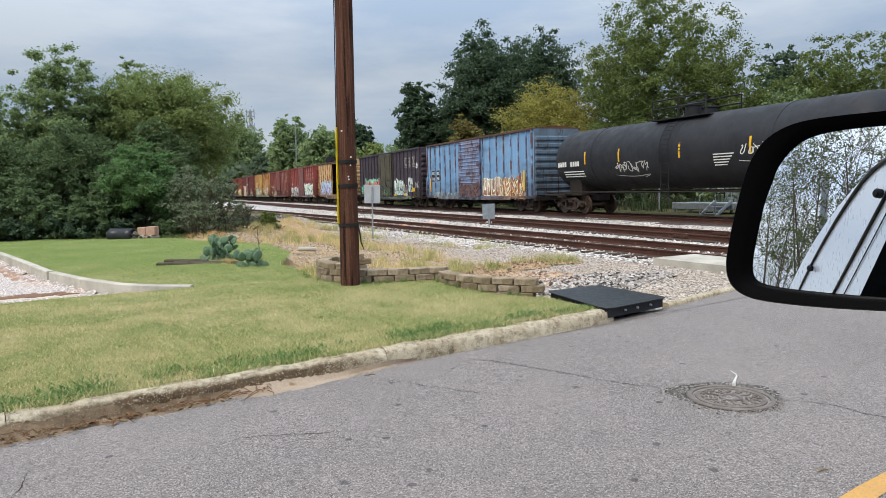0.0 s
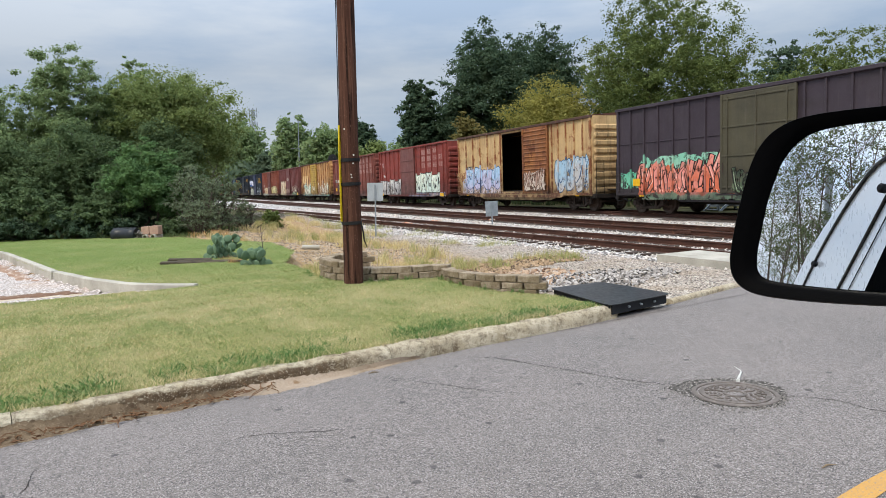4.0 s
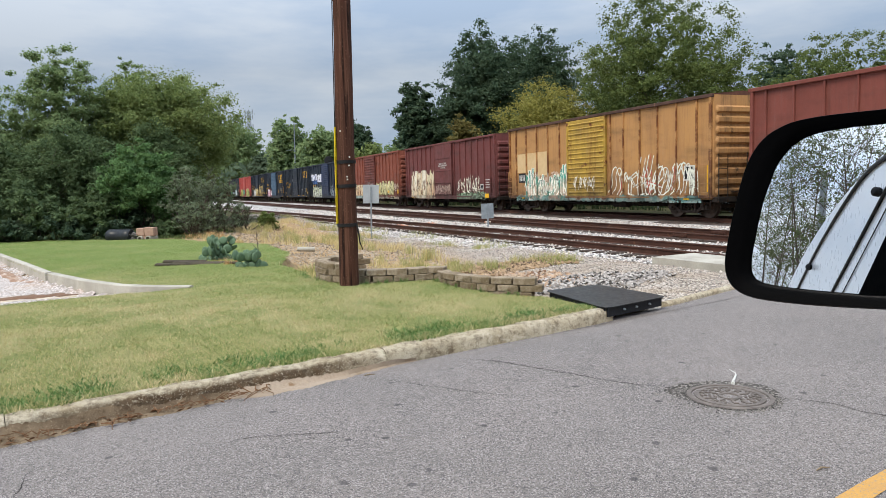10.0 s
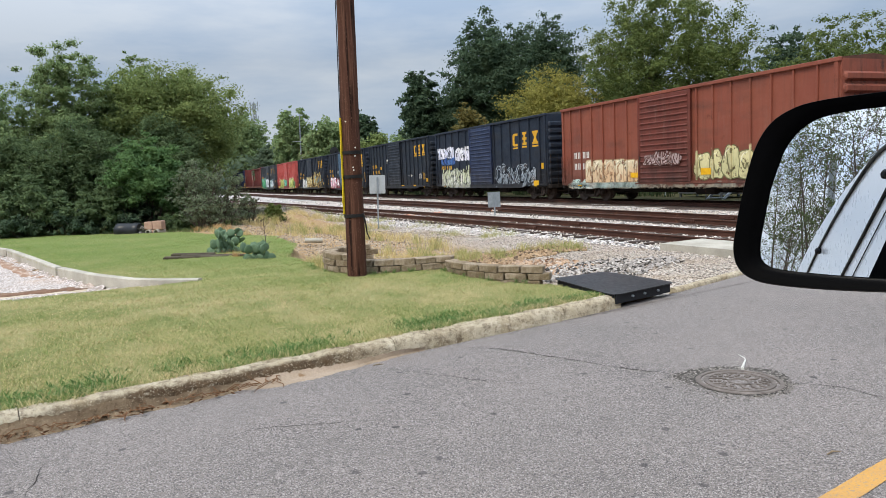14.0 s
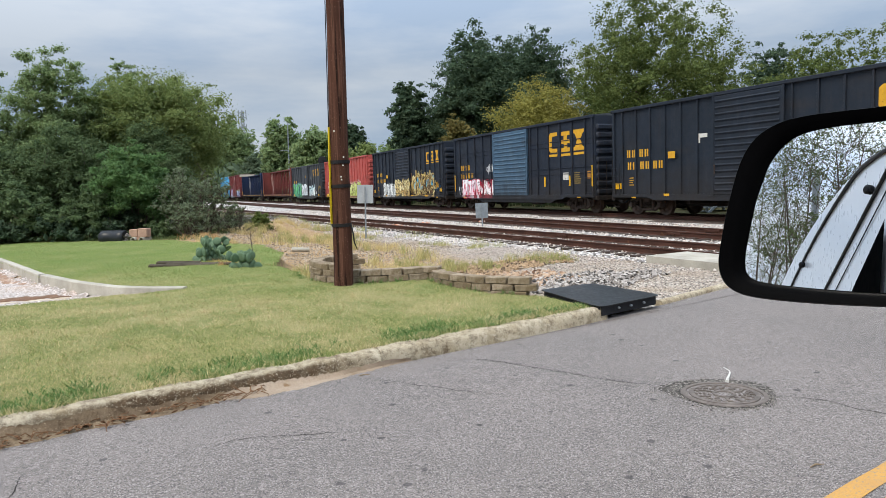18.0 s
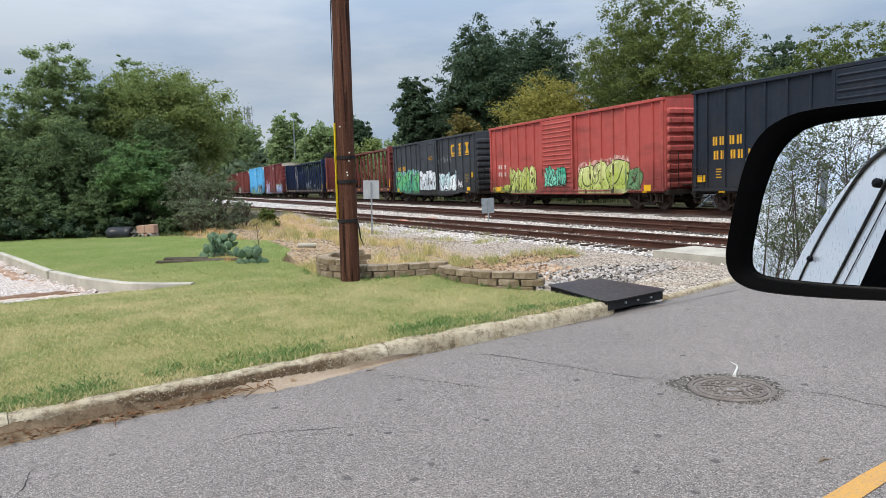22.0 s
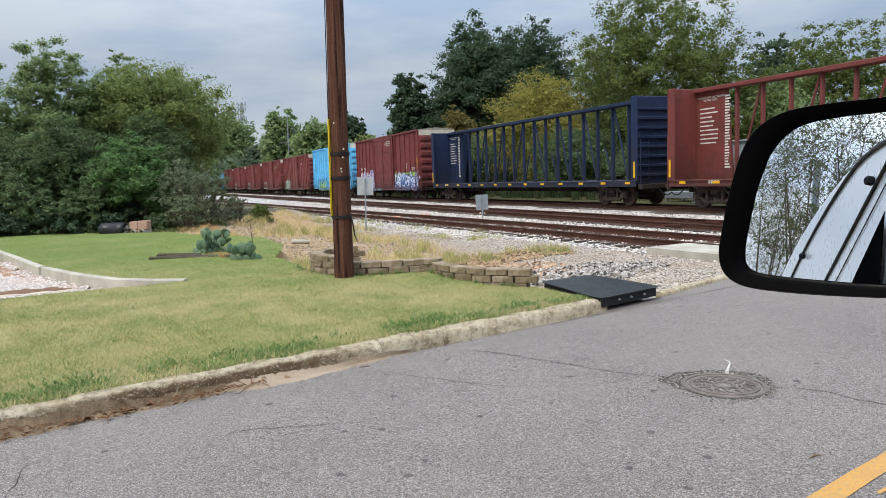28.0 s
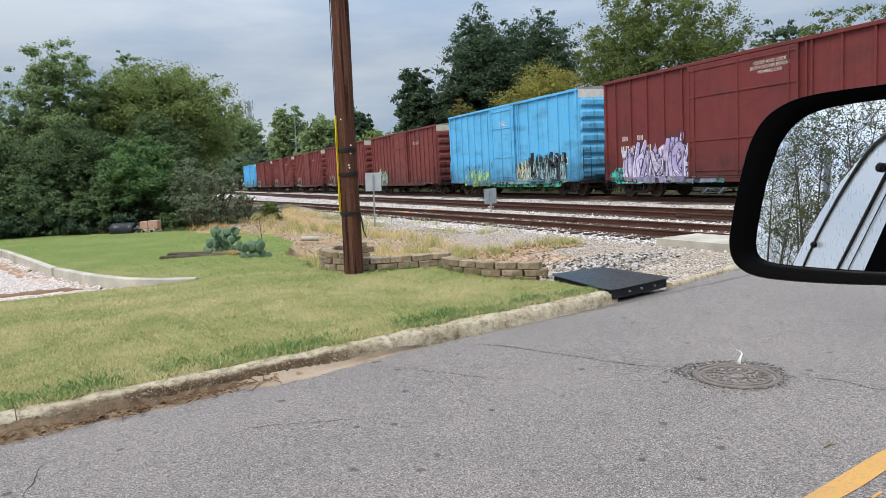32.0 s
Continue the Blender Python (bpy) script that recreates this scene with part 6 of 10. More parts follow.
# what is sprayed on each car: kind, x0, x1, z0, z1, letters' width, fill, second colour, outline, highlight
GRAF = {
    1: [("cloud", -1.7, 1.25, 0.8, 2.0, 0.8, "5c4440", "6a5450", "3c2c2a", "8a7470"), ("cloud", 1.45, 6.75, 0.7, 1.55, 0.7, "8a6450", "a08878", "5a3a2c", "c4b4a0"), ("cloud", -6.4, -2.0, 0.7, 1.2, 0.6, "9aa4a8", "7d8084", "5a5450", "c9ccca"),
        ("block", 1.55, 3.8, 0.95, 2.1, 0.6, "b9a894", "8f6048", "efe8d0", "e4dcc4"), ("wild", 3.6, 6.4, 0.85, 2.1, 0.7, "93583a", "b08058", "e6dfc0", "d8cba8")],
    2: [("cloud", -7.7, -6.4, 1.1, 2.0, 0.5, "5fae8e", "7fb79c", "2d4a3e", "c9d8c8"), ("cloud", -6.4, -1.2, 1.6, 2.55, 0.7, "7fb79c", "9cc4ae", "2d4a3e", "dfe6dc"), ("wild", -6.47, -1.0, 0.72, 2.2, 0.62, "d98a7c", "c9694a", "241d1c", "e8c4b4"),
        ("wild", -1.0, 1.5, 0.9, 1.75, 0.45, "3a4436", "5a6a50", "1a1a18", "93a084"), ("block", 1.9, 4.3, 0.95, 2.35, 0.6, "cfd8d0", "b4c6bd", "23241f", "eef0ea"), ("block", 4.35, 5.2, 0.87, 2.0, 0.42, "4a3830", "c9c8bc", "1d1b18", "d8d8d0"),
        ("block", 5.3, 6.3, 1.2, 2.4, 0.5, "d4dad6", "b9c4c0", "22231f", "f0f0ea"), ("cloud", 6.98, 7.7, 1.5, 2.05, 0.5, "9a9894", "b5b3ae", "4a4644", "cfccc8"), ("tag", 6.9, 7.6, 2.9, 3.55, 0.3, "e4e2de", "e4e2de", "e4e2de", "e4e2de"), ("cloud", -6.3, 6.0, 0.62, 0.95, 0.7, "6f8a70", "8f9a84", "2c332b", "b5b9a4")],
    3: [("cloud", -7.0, -1.6, 0.9, 2.0, 0.9, "9aa6bc", "b9a7a4", "4a5a72", "c9cdd4"), ("throw", -6.5, -1.65, 1.2, 2.7, 1.2, "9fbcd4", "b7b2c8", "2c4470", "d4dfe8"), ("throw", 4.4, 7.5, 1.05, 2.8, 0.95, "98b4c6", "b4b0ac", "35506e", "d2d8da"), ("wild", 1.5, 3.6, 1.05, 2.15, 0.55, "a08070", "c4b4a4", "5a3a2c", "d6cabc")],
    4: [("block", -7.55, -1.9, 0.8, 2.15, 0.95, "c8c4be", "8f8a88", "171515", "e8e6e0"), ("block", 1.4, 6.3, 0.98, 2.55, 1.1, "d3d9c6", "c2cfc4", "20221e", "eef0e6"), ("cloud", -0.2, 7.3, 0.68, 1.02, 0.8, "8f8fa8", "b9a9a4", "3a3c50", "d4d0d0"), ("tag", -7.4, -6.4, 3.05, 3.8, 0.4, "c9a49c", "c9a49c", "c9a49c", "c9a49c")],
    5: [("cloud", -4.9, -2.4, 0.66, 1.35, 0.6, "c4bca0", "a8a088", "7a6a58", "e0dcc8"), ("cloud", -4.4, -3.6, 1.2, 2.1, 0.4, "b88a7c", "a87c70", "7a4a40", "d0b4a8"), ("wild", -4.6, -2.5, 0.68, 1.5, 0.4, "cfc8ae", "a08a78", "6a5a48", "e4e0d0"), ("cloud", -5.8, -5.2, 1.2, 1.9, 0.4, "5a5a58", "6a5650", "4a3c38", "8a8078"), ("cloud", -1.5, 1.1, 0.95, 1.9, 0.7, "4a3028", "5a3a30", "38241e", "6a4a3e")],
    6: [("wild", -6.0, -1.9, 0.65, 2.2, 0.7, "4f9a88", "c4a890", "f0ebdc", "f4efe2"), ("tag", -1.1, 0.75, 1.15, 2.0, 0.35, "e8e2d0", "e8e2d0", "e8e2d0", "e8e2d0"), ("line", 1.6, 6.85, 0.72, 2.35, 0.85, "7a8c74", "8f7a5c", "dcdccc", "b5544a"), ("cloud", -7.0, 7.2, 0.62, 0.95, 0.8, "6f9c94", "93a49c", "3a5a58", "c9d0c6")],
    7: [("cloud", -6.7, -1.6, 0.7, 2.1, 0.9, "d8ccb2", "c4b294", "8a6e54", "e8e0ce"), ("block", -6.6, -3.4, 0.72, 2.85, 0.8, "dcd2ba", "cbb694", "7c604c", "efe9d8"), ("throw", -3.6, -1.65, 0.72, 2.85, 0.7, "d2c6a4", "b8987a", "74584a", "e6dfca"), ("wild", -1.4, 1.3, 1.0, 1.7, 0.45, "a48a7c", "8a6a60", "583a36", "c9b8aa"), ("line", 2.05, 5.2, 1.0, 2.3, 0.85, "8a6c5c", "a48872", "e0d8c4", "e0d8c4"), ("cloud", 2.05, 6.3, 0.68, 1.2, 0.7, "7c9478", "93a084", "4a5a46", "b8bca2")],
    8: [("cloud", -7.3, 7.3, 0.62, 0.9, 0.8, "b4ac98", "a0907c", "6d5a4a", "d0c8b4"), ("cloud", -7.0, -1.7, 0.62, 1.1, 0.8, "b9cdc4", "d0d0c2", "8aa49a", "e2e4da"), ("block", -5.8, -1.7, 0.9, 2.0, 0.75, "d6c8a8", "c9a884", "a07c5c", "eae2cc"), ("wild", -1.2, 0.9, 1.6, 2.1, 0.4, "8a7470", "a89490", "5a3a34", "b9a8a4"), ("throw", 1.6, 6.3, 0.95, 2.2, 0.75, "cfc594", "b9b284", "6d6a48", "e4dec0"), ("wild", 6.3, 7.5, 1.3, 1.95, 0.4, "b09c84", "c9baa4", "7a5c4c", "dccfba")],
    9: [("cloud", -7.4, -4.6, 2.75, 3.6, 0.8, "e6e4ea", "cfd0e0", "c9cbe0", "f4f4f4"), ("cloud", -4.3, -2.05, 2.5, 3.45, 0.7, "e8e6e8", "d6d4e0", "c9cbe0", "f4f4f4"), ("cloud", -6.8, -4.4, 2.3, 2.85, 0.7, "3a5a94", "46689c", "2c4880", "5a7cb0"), ("wild", -6.7, -1.9, 0.7, 2.0, 0.55, "c4c7a4", "d8d8cc", "14171c", "ecece4"), ("swirl", 1.6, 6.5, 0.72, 2.1, 0.8, "262e38", "232b34", "a8b0b6", "7c868e")],
    11: [("tag", -7.2, -6.3, 0.8, 1.7, 0.4, "d8dcdc", "d8dcdc", "d8dcdc", "d8dcdc"), ("cloud", -4.3, -2.3, 0.72, 1.95, 0.5, "9c2438", "a83a48", "6a1626", "e4dcdc"), ("block", -6.6, -4.1, 0.72, 2.0, 0.8, "eae6e8", "dcc0ca", "c0304c", "f8f4f6"), ("line", -4.1, -2.25, 0.7, 2.0, 0.6, "8f2436", "b8304c", "ece6e6", "ece6e6"), ("tag", -3.2, -2.3, 2.1, 2.9, 0.3, "dcdcdc", "dcdcdc", "dcdcdc", "dcdcdc")],
    12: [("block", -5.2, -2.1, 0.8, 2.0, 0.75, "dfdfda", "cdd0ce", "5a6466", "f4f4f0"), ("cloud", -2.0, -1.2, 0.8, 1.3, 0.4, "4aa0c0", "6ab4cc", "2a5a74", "9cd0e0"), ("swirl", -1.7, 1.5, 0.85, 2.4, 0.7, "dccb90", "b4945a", "3c2a20", "ece0b0"), ("swirl", 1.3, 6.05, 0.82, 2.75, 0.8, "c4a866", "5c4630", "2a1c18", "4a96b4"), ("line", 1.6, 5.8, 0.9, 2.6, 0.9, "d4b870", "d4b870", "d8c88c", "e8dcb0"), ("cloud", 6.2, 7.6, 1.1, 1.6, 0.5, "2c6a90", "24344c", "1a2434", "5aa0c0")],
    13: [("cloud", -7.4, -2.4, 0.72, 1.2, 0.8, "a8b45c", "94a04c", "5a6a34", "ccd08a"), ("throw", -5.4, -2.45, 0.75, 2.3, 0.85, "c0c57c", "a4b058", "3e4628", "dfe0b4"), ("wild", -1.2, 0.6, 1.1, 2.15, 0.5, "4ab090", "79c4aa", "1f3a34", "a8dcc8"), ("cloud", 1.6, 5.4, 0.75, 2.45, 0.9, "cfa49a", "bf8a80", "a06a60", "e0c4b8"), ("throw", 1.6, 5.4, 0.72, 2.3, 1.15, "c8cc88", "a2b054", "33391f", "e6e8bc"), ("throw", 5.2, 6.3, 0.85, 1.95, 0.9, "5a7c54", "6f9068", "2a3a2a", "93ac84")],
    14: [("cloud", -7.3, -1.8, 1.6, 2.6, 0.9, "7aa8a0", "9cb8c4", "3a4a6a", "d0dcdc"), ("throw", -7.3, -1.85, 0.7, 2.45, 1.4, "5fae6c", "4a9478", "2b3054", "b4d8c4"), ("block", -1.55, 1.6, 0.95, 2.45, 0.7, "d8dce0", "b9c0c4", "1c1e20", "f0f0f0"), ("cloud", -1.5, 1.5, 0.72, 1.2, 0.6, "3a2c2c", "4a3a38", "1c1a1a", "6a5450"), ("throw", 1.9, 4.85, 0.9, 2.25, 1.05, "b4d0d4", "dfe4e4", "1a1c1e", "f2f4f4"), ("tag", 5.0, 5.9, 1.0, 1.65, 0.3, "e8e8ea", "e8e8ea", "e8e8ea", "e8e8ea"), ("tag", 1.7, 4.6, 2.75, 3.35, 0.5, "84888c", "84888c", "84888c", "84888c")],
    17: [("cloud", -7.4, -0.7, 0.62, 1.35, 0.9, "3fb0a8", "5cc0b4", "24504e", "a0dcd4"), ("wild", -6.6, -1.2, 0.65, 2.3, 0.8, "a79cc0", "cdc4d8", "3a344a", "efecf4"), ("cloud", 2.4, 7.6, 1.3, 2.15, 0.9, "8fb04a", "a4be5c", "4a6428", "ccd88c"), ("wild", 2.4, 7.65, 0.72, 2.1, 0.95, "c6d2e6", "5a74b0", "232c54", "f0f4fa"), ("cloud", 2.4, 7.5, 0.66, 1.15, 0.9, "6a6888", "7c7a94", "3a3a54", "a8a6bc")],
    18: [("cloud", -5.6, -2.0, 0.55, 1.9, 0.6, "5a9ac8", "a4c45a", "2c4a7c", "d4dca0"), ("cloud", -1.8, 6.0, 0.5, 0.95, 0.9, "3a8a70", "4a9c84", "1c4438", "7cbca4"), ("wild", -1.6, 3.0, 0.7, 1.9, 0.5, "c4c4a0", "a8b4b0", "15181a", "ecead4"), ("wild", 2.6, 6.4, 0.7, 2.2, 0.42, "20282c", "8fb0b8", "101214", "c4d0cc")],
    19: [("wild", -7.0, -3.8, 0.7, 2.0, 0.6, "8fae98", "a4a8a0", "2c2e2c", "cfd2c0")],
}
CENTRE = {1: -40.95, 2: -58.10, 3: -75.74, 4: -93.11, 5: -110.03, 6: -127.29, 7: -144.53, 8: -161.61, 9: -178.66, 10: -195.49, 11: -212.30, 12: -229.55,
          13: -246.61, 14: -264.26, 15: -284.64, 16: -308.99, 17: -330.39, 18: -348.16, 19: -366.03, 20: -383.8, 21: -401.6, 22: -419.4, 23: -437.2, 24: -455.0}
PAINT = {
    1: ("6990b2", "7f9fbc", "5f3a2c", 0.3, 0.42), 2: ("372e35", "3f363c", "2d2423", 0.2, 0.2), 3: ("c4a676", "b08c60", "7a3f22", 0.62, 0.7), 4: ("82382f", "78352d", "4c2a22", 0.2, 0.25),
    5: ("7a4136", "6f3b31", "4e2d24", 0.3, 0.35), 6: ("b3844f", "a87b4e", "6a3d20", 0.3, 0.35), 7: ("6d3a36", "643632", "472b26", 0.2, 0.25), 8: ("7d4232", "854a37", "6a3828", 0.4, 0.35),
    9: ("161f2c", "1e2836", "3a302c", 0.12, 0.15), 10: ("161e28", "1d2530", "332c2a", 0.1, 0.12), 11: ("161e2a", "1e2633", "352d2a", 0.1, 0.12), 12: ("161e29", "1e2632", "352e2b", 0.1, 0.12),
    13: ("a84a44", "ac524a", "8a4236", 0.1, 0.15), 14: ("33373c", "3b3f44", "2c2a29", 0.12, 0.15), 17: ("682c2b", "6e302e", "532723", 0.1, 0.15), 18: ("58aad6", "62b2dc", "6f8a92", 0.05, 0.1),
    19: ("6e342f", "763934", "512a26", 0.2, 0.25),
}
FADED = surface("faded stencil paint", "b89a92", "a0766c", 9, 0.8, spots="7d4a40", spot_scale=14, spot_at=0.56)
DUST = {9: 0.1, 10: 0.08, 11: 0.08, 12: 0.08, 14: 0.1, 2: 0.15, 1: 0.2, 13: 0.2, 17: 0.15, 18: 0.15}
PT = {k: car_paint("paint of car", *v[:3], rusty=v[3], streak=v[4], dusty=DUST.get(k, 0.25)) for k, v in PAINT.items()}
# posts rustier than the walls; the added dark streaks also stand for their shading
POST = {k: car_paint("rusty post paint with shading", *v[:3], rusty=min(1.0, v[3] + (0.7 if k in (1, 3, 6) else 0.15)), streak=min(0.9, v[4] + (0.5 if k in (1, 3, 6) else 0.2)), dusty=DUST.get(k, 0.25), marks=[(m[1], m[2], m[3], m[4], m[6], m[7], m[8], i + 7 * k) for i, m in enumerate(GRAF.get(k, ())) if m[0] not in ("tag", "line")]) for k, v in PAINT.items()}
BLUE_DOOR = car_paint("steel blue door", "3c566a", "455f74", "3a322e", 0.08, 0.15, dusty=0.15)
RUST_DOOR = car_paint("rusty door", "6f8bb0", "7a7684", "50332c", 0.75, 0.9)
RUST_DOOR2 = car_paint("bare rusty door", "7c4a2c", "95602f", "5d2f1c", 0.7, 0.8)
YELLOW_DOOR = car_paint("yellow door", "b8963a", "a0803a", "5f2a1e", 0.55, 0.7)
OLIVE_DOOR = car_paint("faded olive door", "4e4937", "444032", "33291f", 0.25, 0.4, dusty=0.2)
NAVY_DOOR = car_paint("navy door", "212c46", "2a3650", "2c2824", 0.1, 0.2, dusty=0.1)
BROWN_DOOR = car_paint("brown door", "744640", "6a403a", "47261f", 0.15, 0.25)
CAP = surface("pale end plate paint", "c9c2b2", "b3ab9b", 2, 0.7, spots="8d7f6e", spot_scale=4)
RUST_ROOF = surface("rusty roof sheet", "6b4534", "54372b", 1.5, 0.8, fine=12, bump=0.2, spots="3d2a22", spot_scale=2)
DARK_ROOF = surface("dark roof sheet", "3b3f44", "4a4e50", 1.5, 0.7, fine=12, bump=0.2, spots="2c2f33", spot_scale=2)
RED_ROOF = surface("red roof sheet", "94463c", "83392f", 1.5, 0.75, fine=12, bump=0.2, spots="6b3026", spot_scale=2)
PALE_ROOF = surface("pale galvanised roof sheet", "a39c90", "8b8478", 1.5, 0.6, 0.3, fine=12, bump=0.2, spots="6d5a4a", spot_scale=2)
RUST_PLATE = surface("rusty top plate", "5c4238", "443128", 2.0, 0.85, fine=14, bump=0.3, spots="92684c", spot_scale=3)
TAN_PATCH = surface("fresh tan patch", "d8b98a", "cfae7e", 3, 0.7)

CHALKY = surface("flaked white lettering", "9a9690", "7c7673", 6, 0.8, spots="4a4044", spot_scale=9, spot_at=0.52)
FADED_GOLD = surface("dull gold small print", "8a7440", "6d5c34", 8, 0.8)
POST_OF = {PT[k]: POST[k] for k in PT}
END_OF = {PT[k]: car_paint("sooty end paint", v[0], v[1], "2e2723", 0.45, 0.8, dusty=0.1, grime="1d1a18") for k, v in PAINT.items()}
c = boxcar("faded light blue boxcar with a rusty ribbed door", CENTRE[1], PT[1], RUST_ROOF, door="ribbed", paint_door=RUST_DOOR, door_x=(-1.83, 1.31), posts_l=6, posts_r=6, top_paint=RUST_PLATE, end_paint=car_paint("grimy blue end", "5a6c7c", "4c5a66", "41332c", 0.55, 0.8, grime="2a2522"))
plates(c, [(-6.85, -6.29, 1.95, 2.73), (-5.97, -5.36, 1.95, 2.73)], M["black"], "number_plate_panel", "black panel under white marks")
number_bars(c, -6.75, 2.42, M["white"], 2, -1.481, 0.22, count=2)
number_bars(c, -5.88, 2.42, M["white"], 2, -1.481, 0.22, count=2)
plates(c, [(-7.02, -6.86, 1.2, 2.2), (6.69, 6.86, 1.2, 2.34)], M["reflector"], "warning_strip", "upright yellow strip", -1.55)
c = boxcar("dark brown boxcar with faded lettering and graffiti", CENTRE[2], PT[2], DARK_ROOF, half=8.0, door="plug", paint_door=OLIVE_DOOR, door_x=(-1.67, 1.5), posts_l=6, posts_r=6, ledges=(3.05,), deep=0.2)
emblem(c, [(4.53, 5.14, 3.17, 3.98), (5.43, 5.89, 3.16, 3.95), (6.25, 6.88, 3.15, 3.98)], CHALKY)
plates(c, [(6.24, 6.83, 1.24, 1.53), (-6.84, -6.39, 1.2, 1.52), (1.85, 2.48, 0.86, 1.05), (4.27, 4.77, 0.86, 1.08)], M["reflector"], "placard", "yellow square panel", -1.52)
plates(c, [(-0.3, 0.75, 3.3, 3.9)], surface("faded yellow notice paint", "6d6a3a", "5c5a34", 6, 0.8), "notice", "faded yellowish notice on the door", -1.585)
c = boxcar("yellow rust-eaten boxcar with an open door", CENTRE[3], PT[3], RUST_ROOF, door="ribbed", open_door=True, paint_door=RUST_DOOR2, door_x=(-1.5, 1.1), posts_l=5, posts_r=4, span_l=(-6.45, -2.3), span_r=(4.75, 6.95), top_paint=RUST_PLATE, deep=0.22)
plates(c, [(-6.35, -5.55, 2.05, 2.65), (-5.3, -4.5, 1.9, 2.3)], M["black"], "number_plate_panel", "black panel under white marks")
number_bars(c, -6.25, 2.4, M["white"], 2, -1.481, 0.2, count=3)
number_bars(c, -5.2, 2.02, M["white"], 1, -1.481, 0.2, count=3)
for k, lab in ((4, "brick red boxcar with white lettering and graffiti"), (5, "brick red boxcar with a ribbed door and white lettering")):
    c = boxcar(lab, CENTRE[k], PT[k], PALE_ROOF if k == 4 else RUST_ROOF, door="panel" if k == 4 else "ribbed", paint_door=BROWN_DOOR if k == 4 else None, door_x=(-1.7, 1.32), posts_l=5, posts_r=5)
    for x, rows in ((2.77, (3.86, 3.36, 2.86)), (3.98, (3.86, 3.36, 2.86)), (5.06, (3.9, 3.38, 2.86)), (6.17, (3.4, 2.88))):
        for z in rows:
            s = Solid()
            for dx in (0.0, 0.17, 0.38, 0.55):
                s.box(x + dx, x + dx + 0.09, -1.479, -1.474, z, z + 0.36)
            put("lettering", s, FADED, c, "faded pale strokes of the railroad's name", kind="stuff")
    if k == 5:
        plates(c, [(-6.94, -6.18, 2.1, 2.38), (-5.78, -5.16, 2.1, 2.37), (-2.36, -1.85, 2.15, 2.36)], M["white"], "number_plate_panel", "white panel under dark marks")
        number_bars(c, -6.88, 2.13, M["black"], 1, -1.482, 0.2, count=3)
        notice(c, 5.03, 5.49, 1.53, 1.9)
        plates(c, [(6.4, 6.9, 1.33, 1.58), (-6.89, -6.29, 1.18, 1.5)], M["reflector"], "placard", "yellow square panel")
    else:
        plates(c, [(6.42, 7.11, 0.72, 0.94), (-7.19, -6.53, 0.7, 0.89)], M["reflector"], "placard", "yellow square panel", -1.57)
        number_bars(c, -6.6, 2.3, M["white"], 1, -1.476, 0.24, count=3)
c = boxcar("ochre yellow boxcar with a worn yellow door and graffiti", CENTRE[6], PT[6], RUST_ROOF, half=7.85, door="ribbed", paint_door=YELLOW_DOOR, door_x=(-1.72, 1.36), posts_l=5, posts_r=5, height=4.68, top_paint=RUST_PLATE)
plates(c, [(-6.93, -5.98, 2.19, 3.22), (-5.84, -4.92, 2.19, 3.23), (-4.78, -3.78, 1.99, 3.24)], TAN_PATCH, "repaint_panel", "fresh tan patch of paint")
plates(c, [(-6.82, -6.0, 1.63, 2.15), (-5.84, -5.14, 1.63, 2.15)], M["black"], "number_plate_panel", "black panel under white marks")
number_bars(c, -6.72, 1.72, M["white"], 1, -1.481, 0.32, count=2)
number_bars(c, -5.78, 1.72, M["white"], 1, -1.481, 0.32, count=2)
notice(c, 6.3, 6.9, 1.5, 2.09)
plates(c, [(7.6, 7.76, 1.05, 2.07)], M["reflector"], "warning_strip", "upright yellow strip", -1.55)
c = boxcar("maroon boxcar with a four-panel door and cream graffiti", CENTRE[7], PT[7], RUST_ROOF, door="panel", door_x=(-1.62, 1.37), posts_l=6, posts_r=6)
words(c, "CLOSE AND LOCK\nBOTH DOORS BEFORE\nMOVING CAR", -0.13, 3.0, 0.15, M["white"], -1.602)
notice(c, 5.52, 5.95, 1.29, 1.62)
small_print(c, 6.24, 1.86, 4, 0.7, M["white"], step=0.15, h=0.05)
plates(c, [(6.31, 6.83, 0.77, 1.03)], M["reflector"], "placard", "yellow square panel", -1.57)
c = boxcar("rusty red boxcar with a ribbed door and pale graffiti", CENTRE[8], PT[8], RUST_ROOF, half=7.8, door="ribbed", paint_door=car_paint("rusty red door", "6c3529", "5f2e24", "41221a", 0.4, 0.55), door_x=(-1.65, 1.43), posts_l=6, posts_r=6)
plates(c, [(-6.9, -5.4, 1.25, 2.45)], surface("faded brown repaint", "7d5044", "74483c", 3, 0.8), "repaint_panel", "duller brown patch of paint", -1.4725)
number_bars(c, -6.75, 2.1, M["white"], 2, -1.479, 0.3, count=4, gap=0.1)
notice(c, 6.46, 6.89, 1.27, 1.59)
plates(c, [(7.18, 7.66, 1.08, 1.4), (1.94, 2.46, 1.15, 1.4), (4.69, 5.16, 1.17, 1.33), (-2.32, -1.75, 1.1, 1.32)], M["reflector"], "placard", "yellow square panel", -1.52)
EMB = {9: [(3.94, 4.53, 2.91, 3.79), (5.05, 5.58, 2.94, 3.81), (6.18, 6.8, 2.93, 3.8)], 10: [(4.47, 5.04, 3.19, 4.04), (5.4, 5.82, 3.19, 4.05), (6.22, 6.76, 3.2, 4.05)], 12: [(4.55, 5.07, 3.19, 4.04), (5.5, 5.9, 3.22, 4.07), (6.29, 6.8, 3.24, 4.09)]}
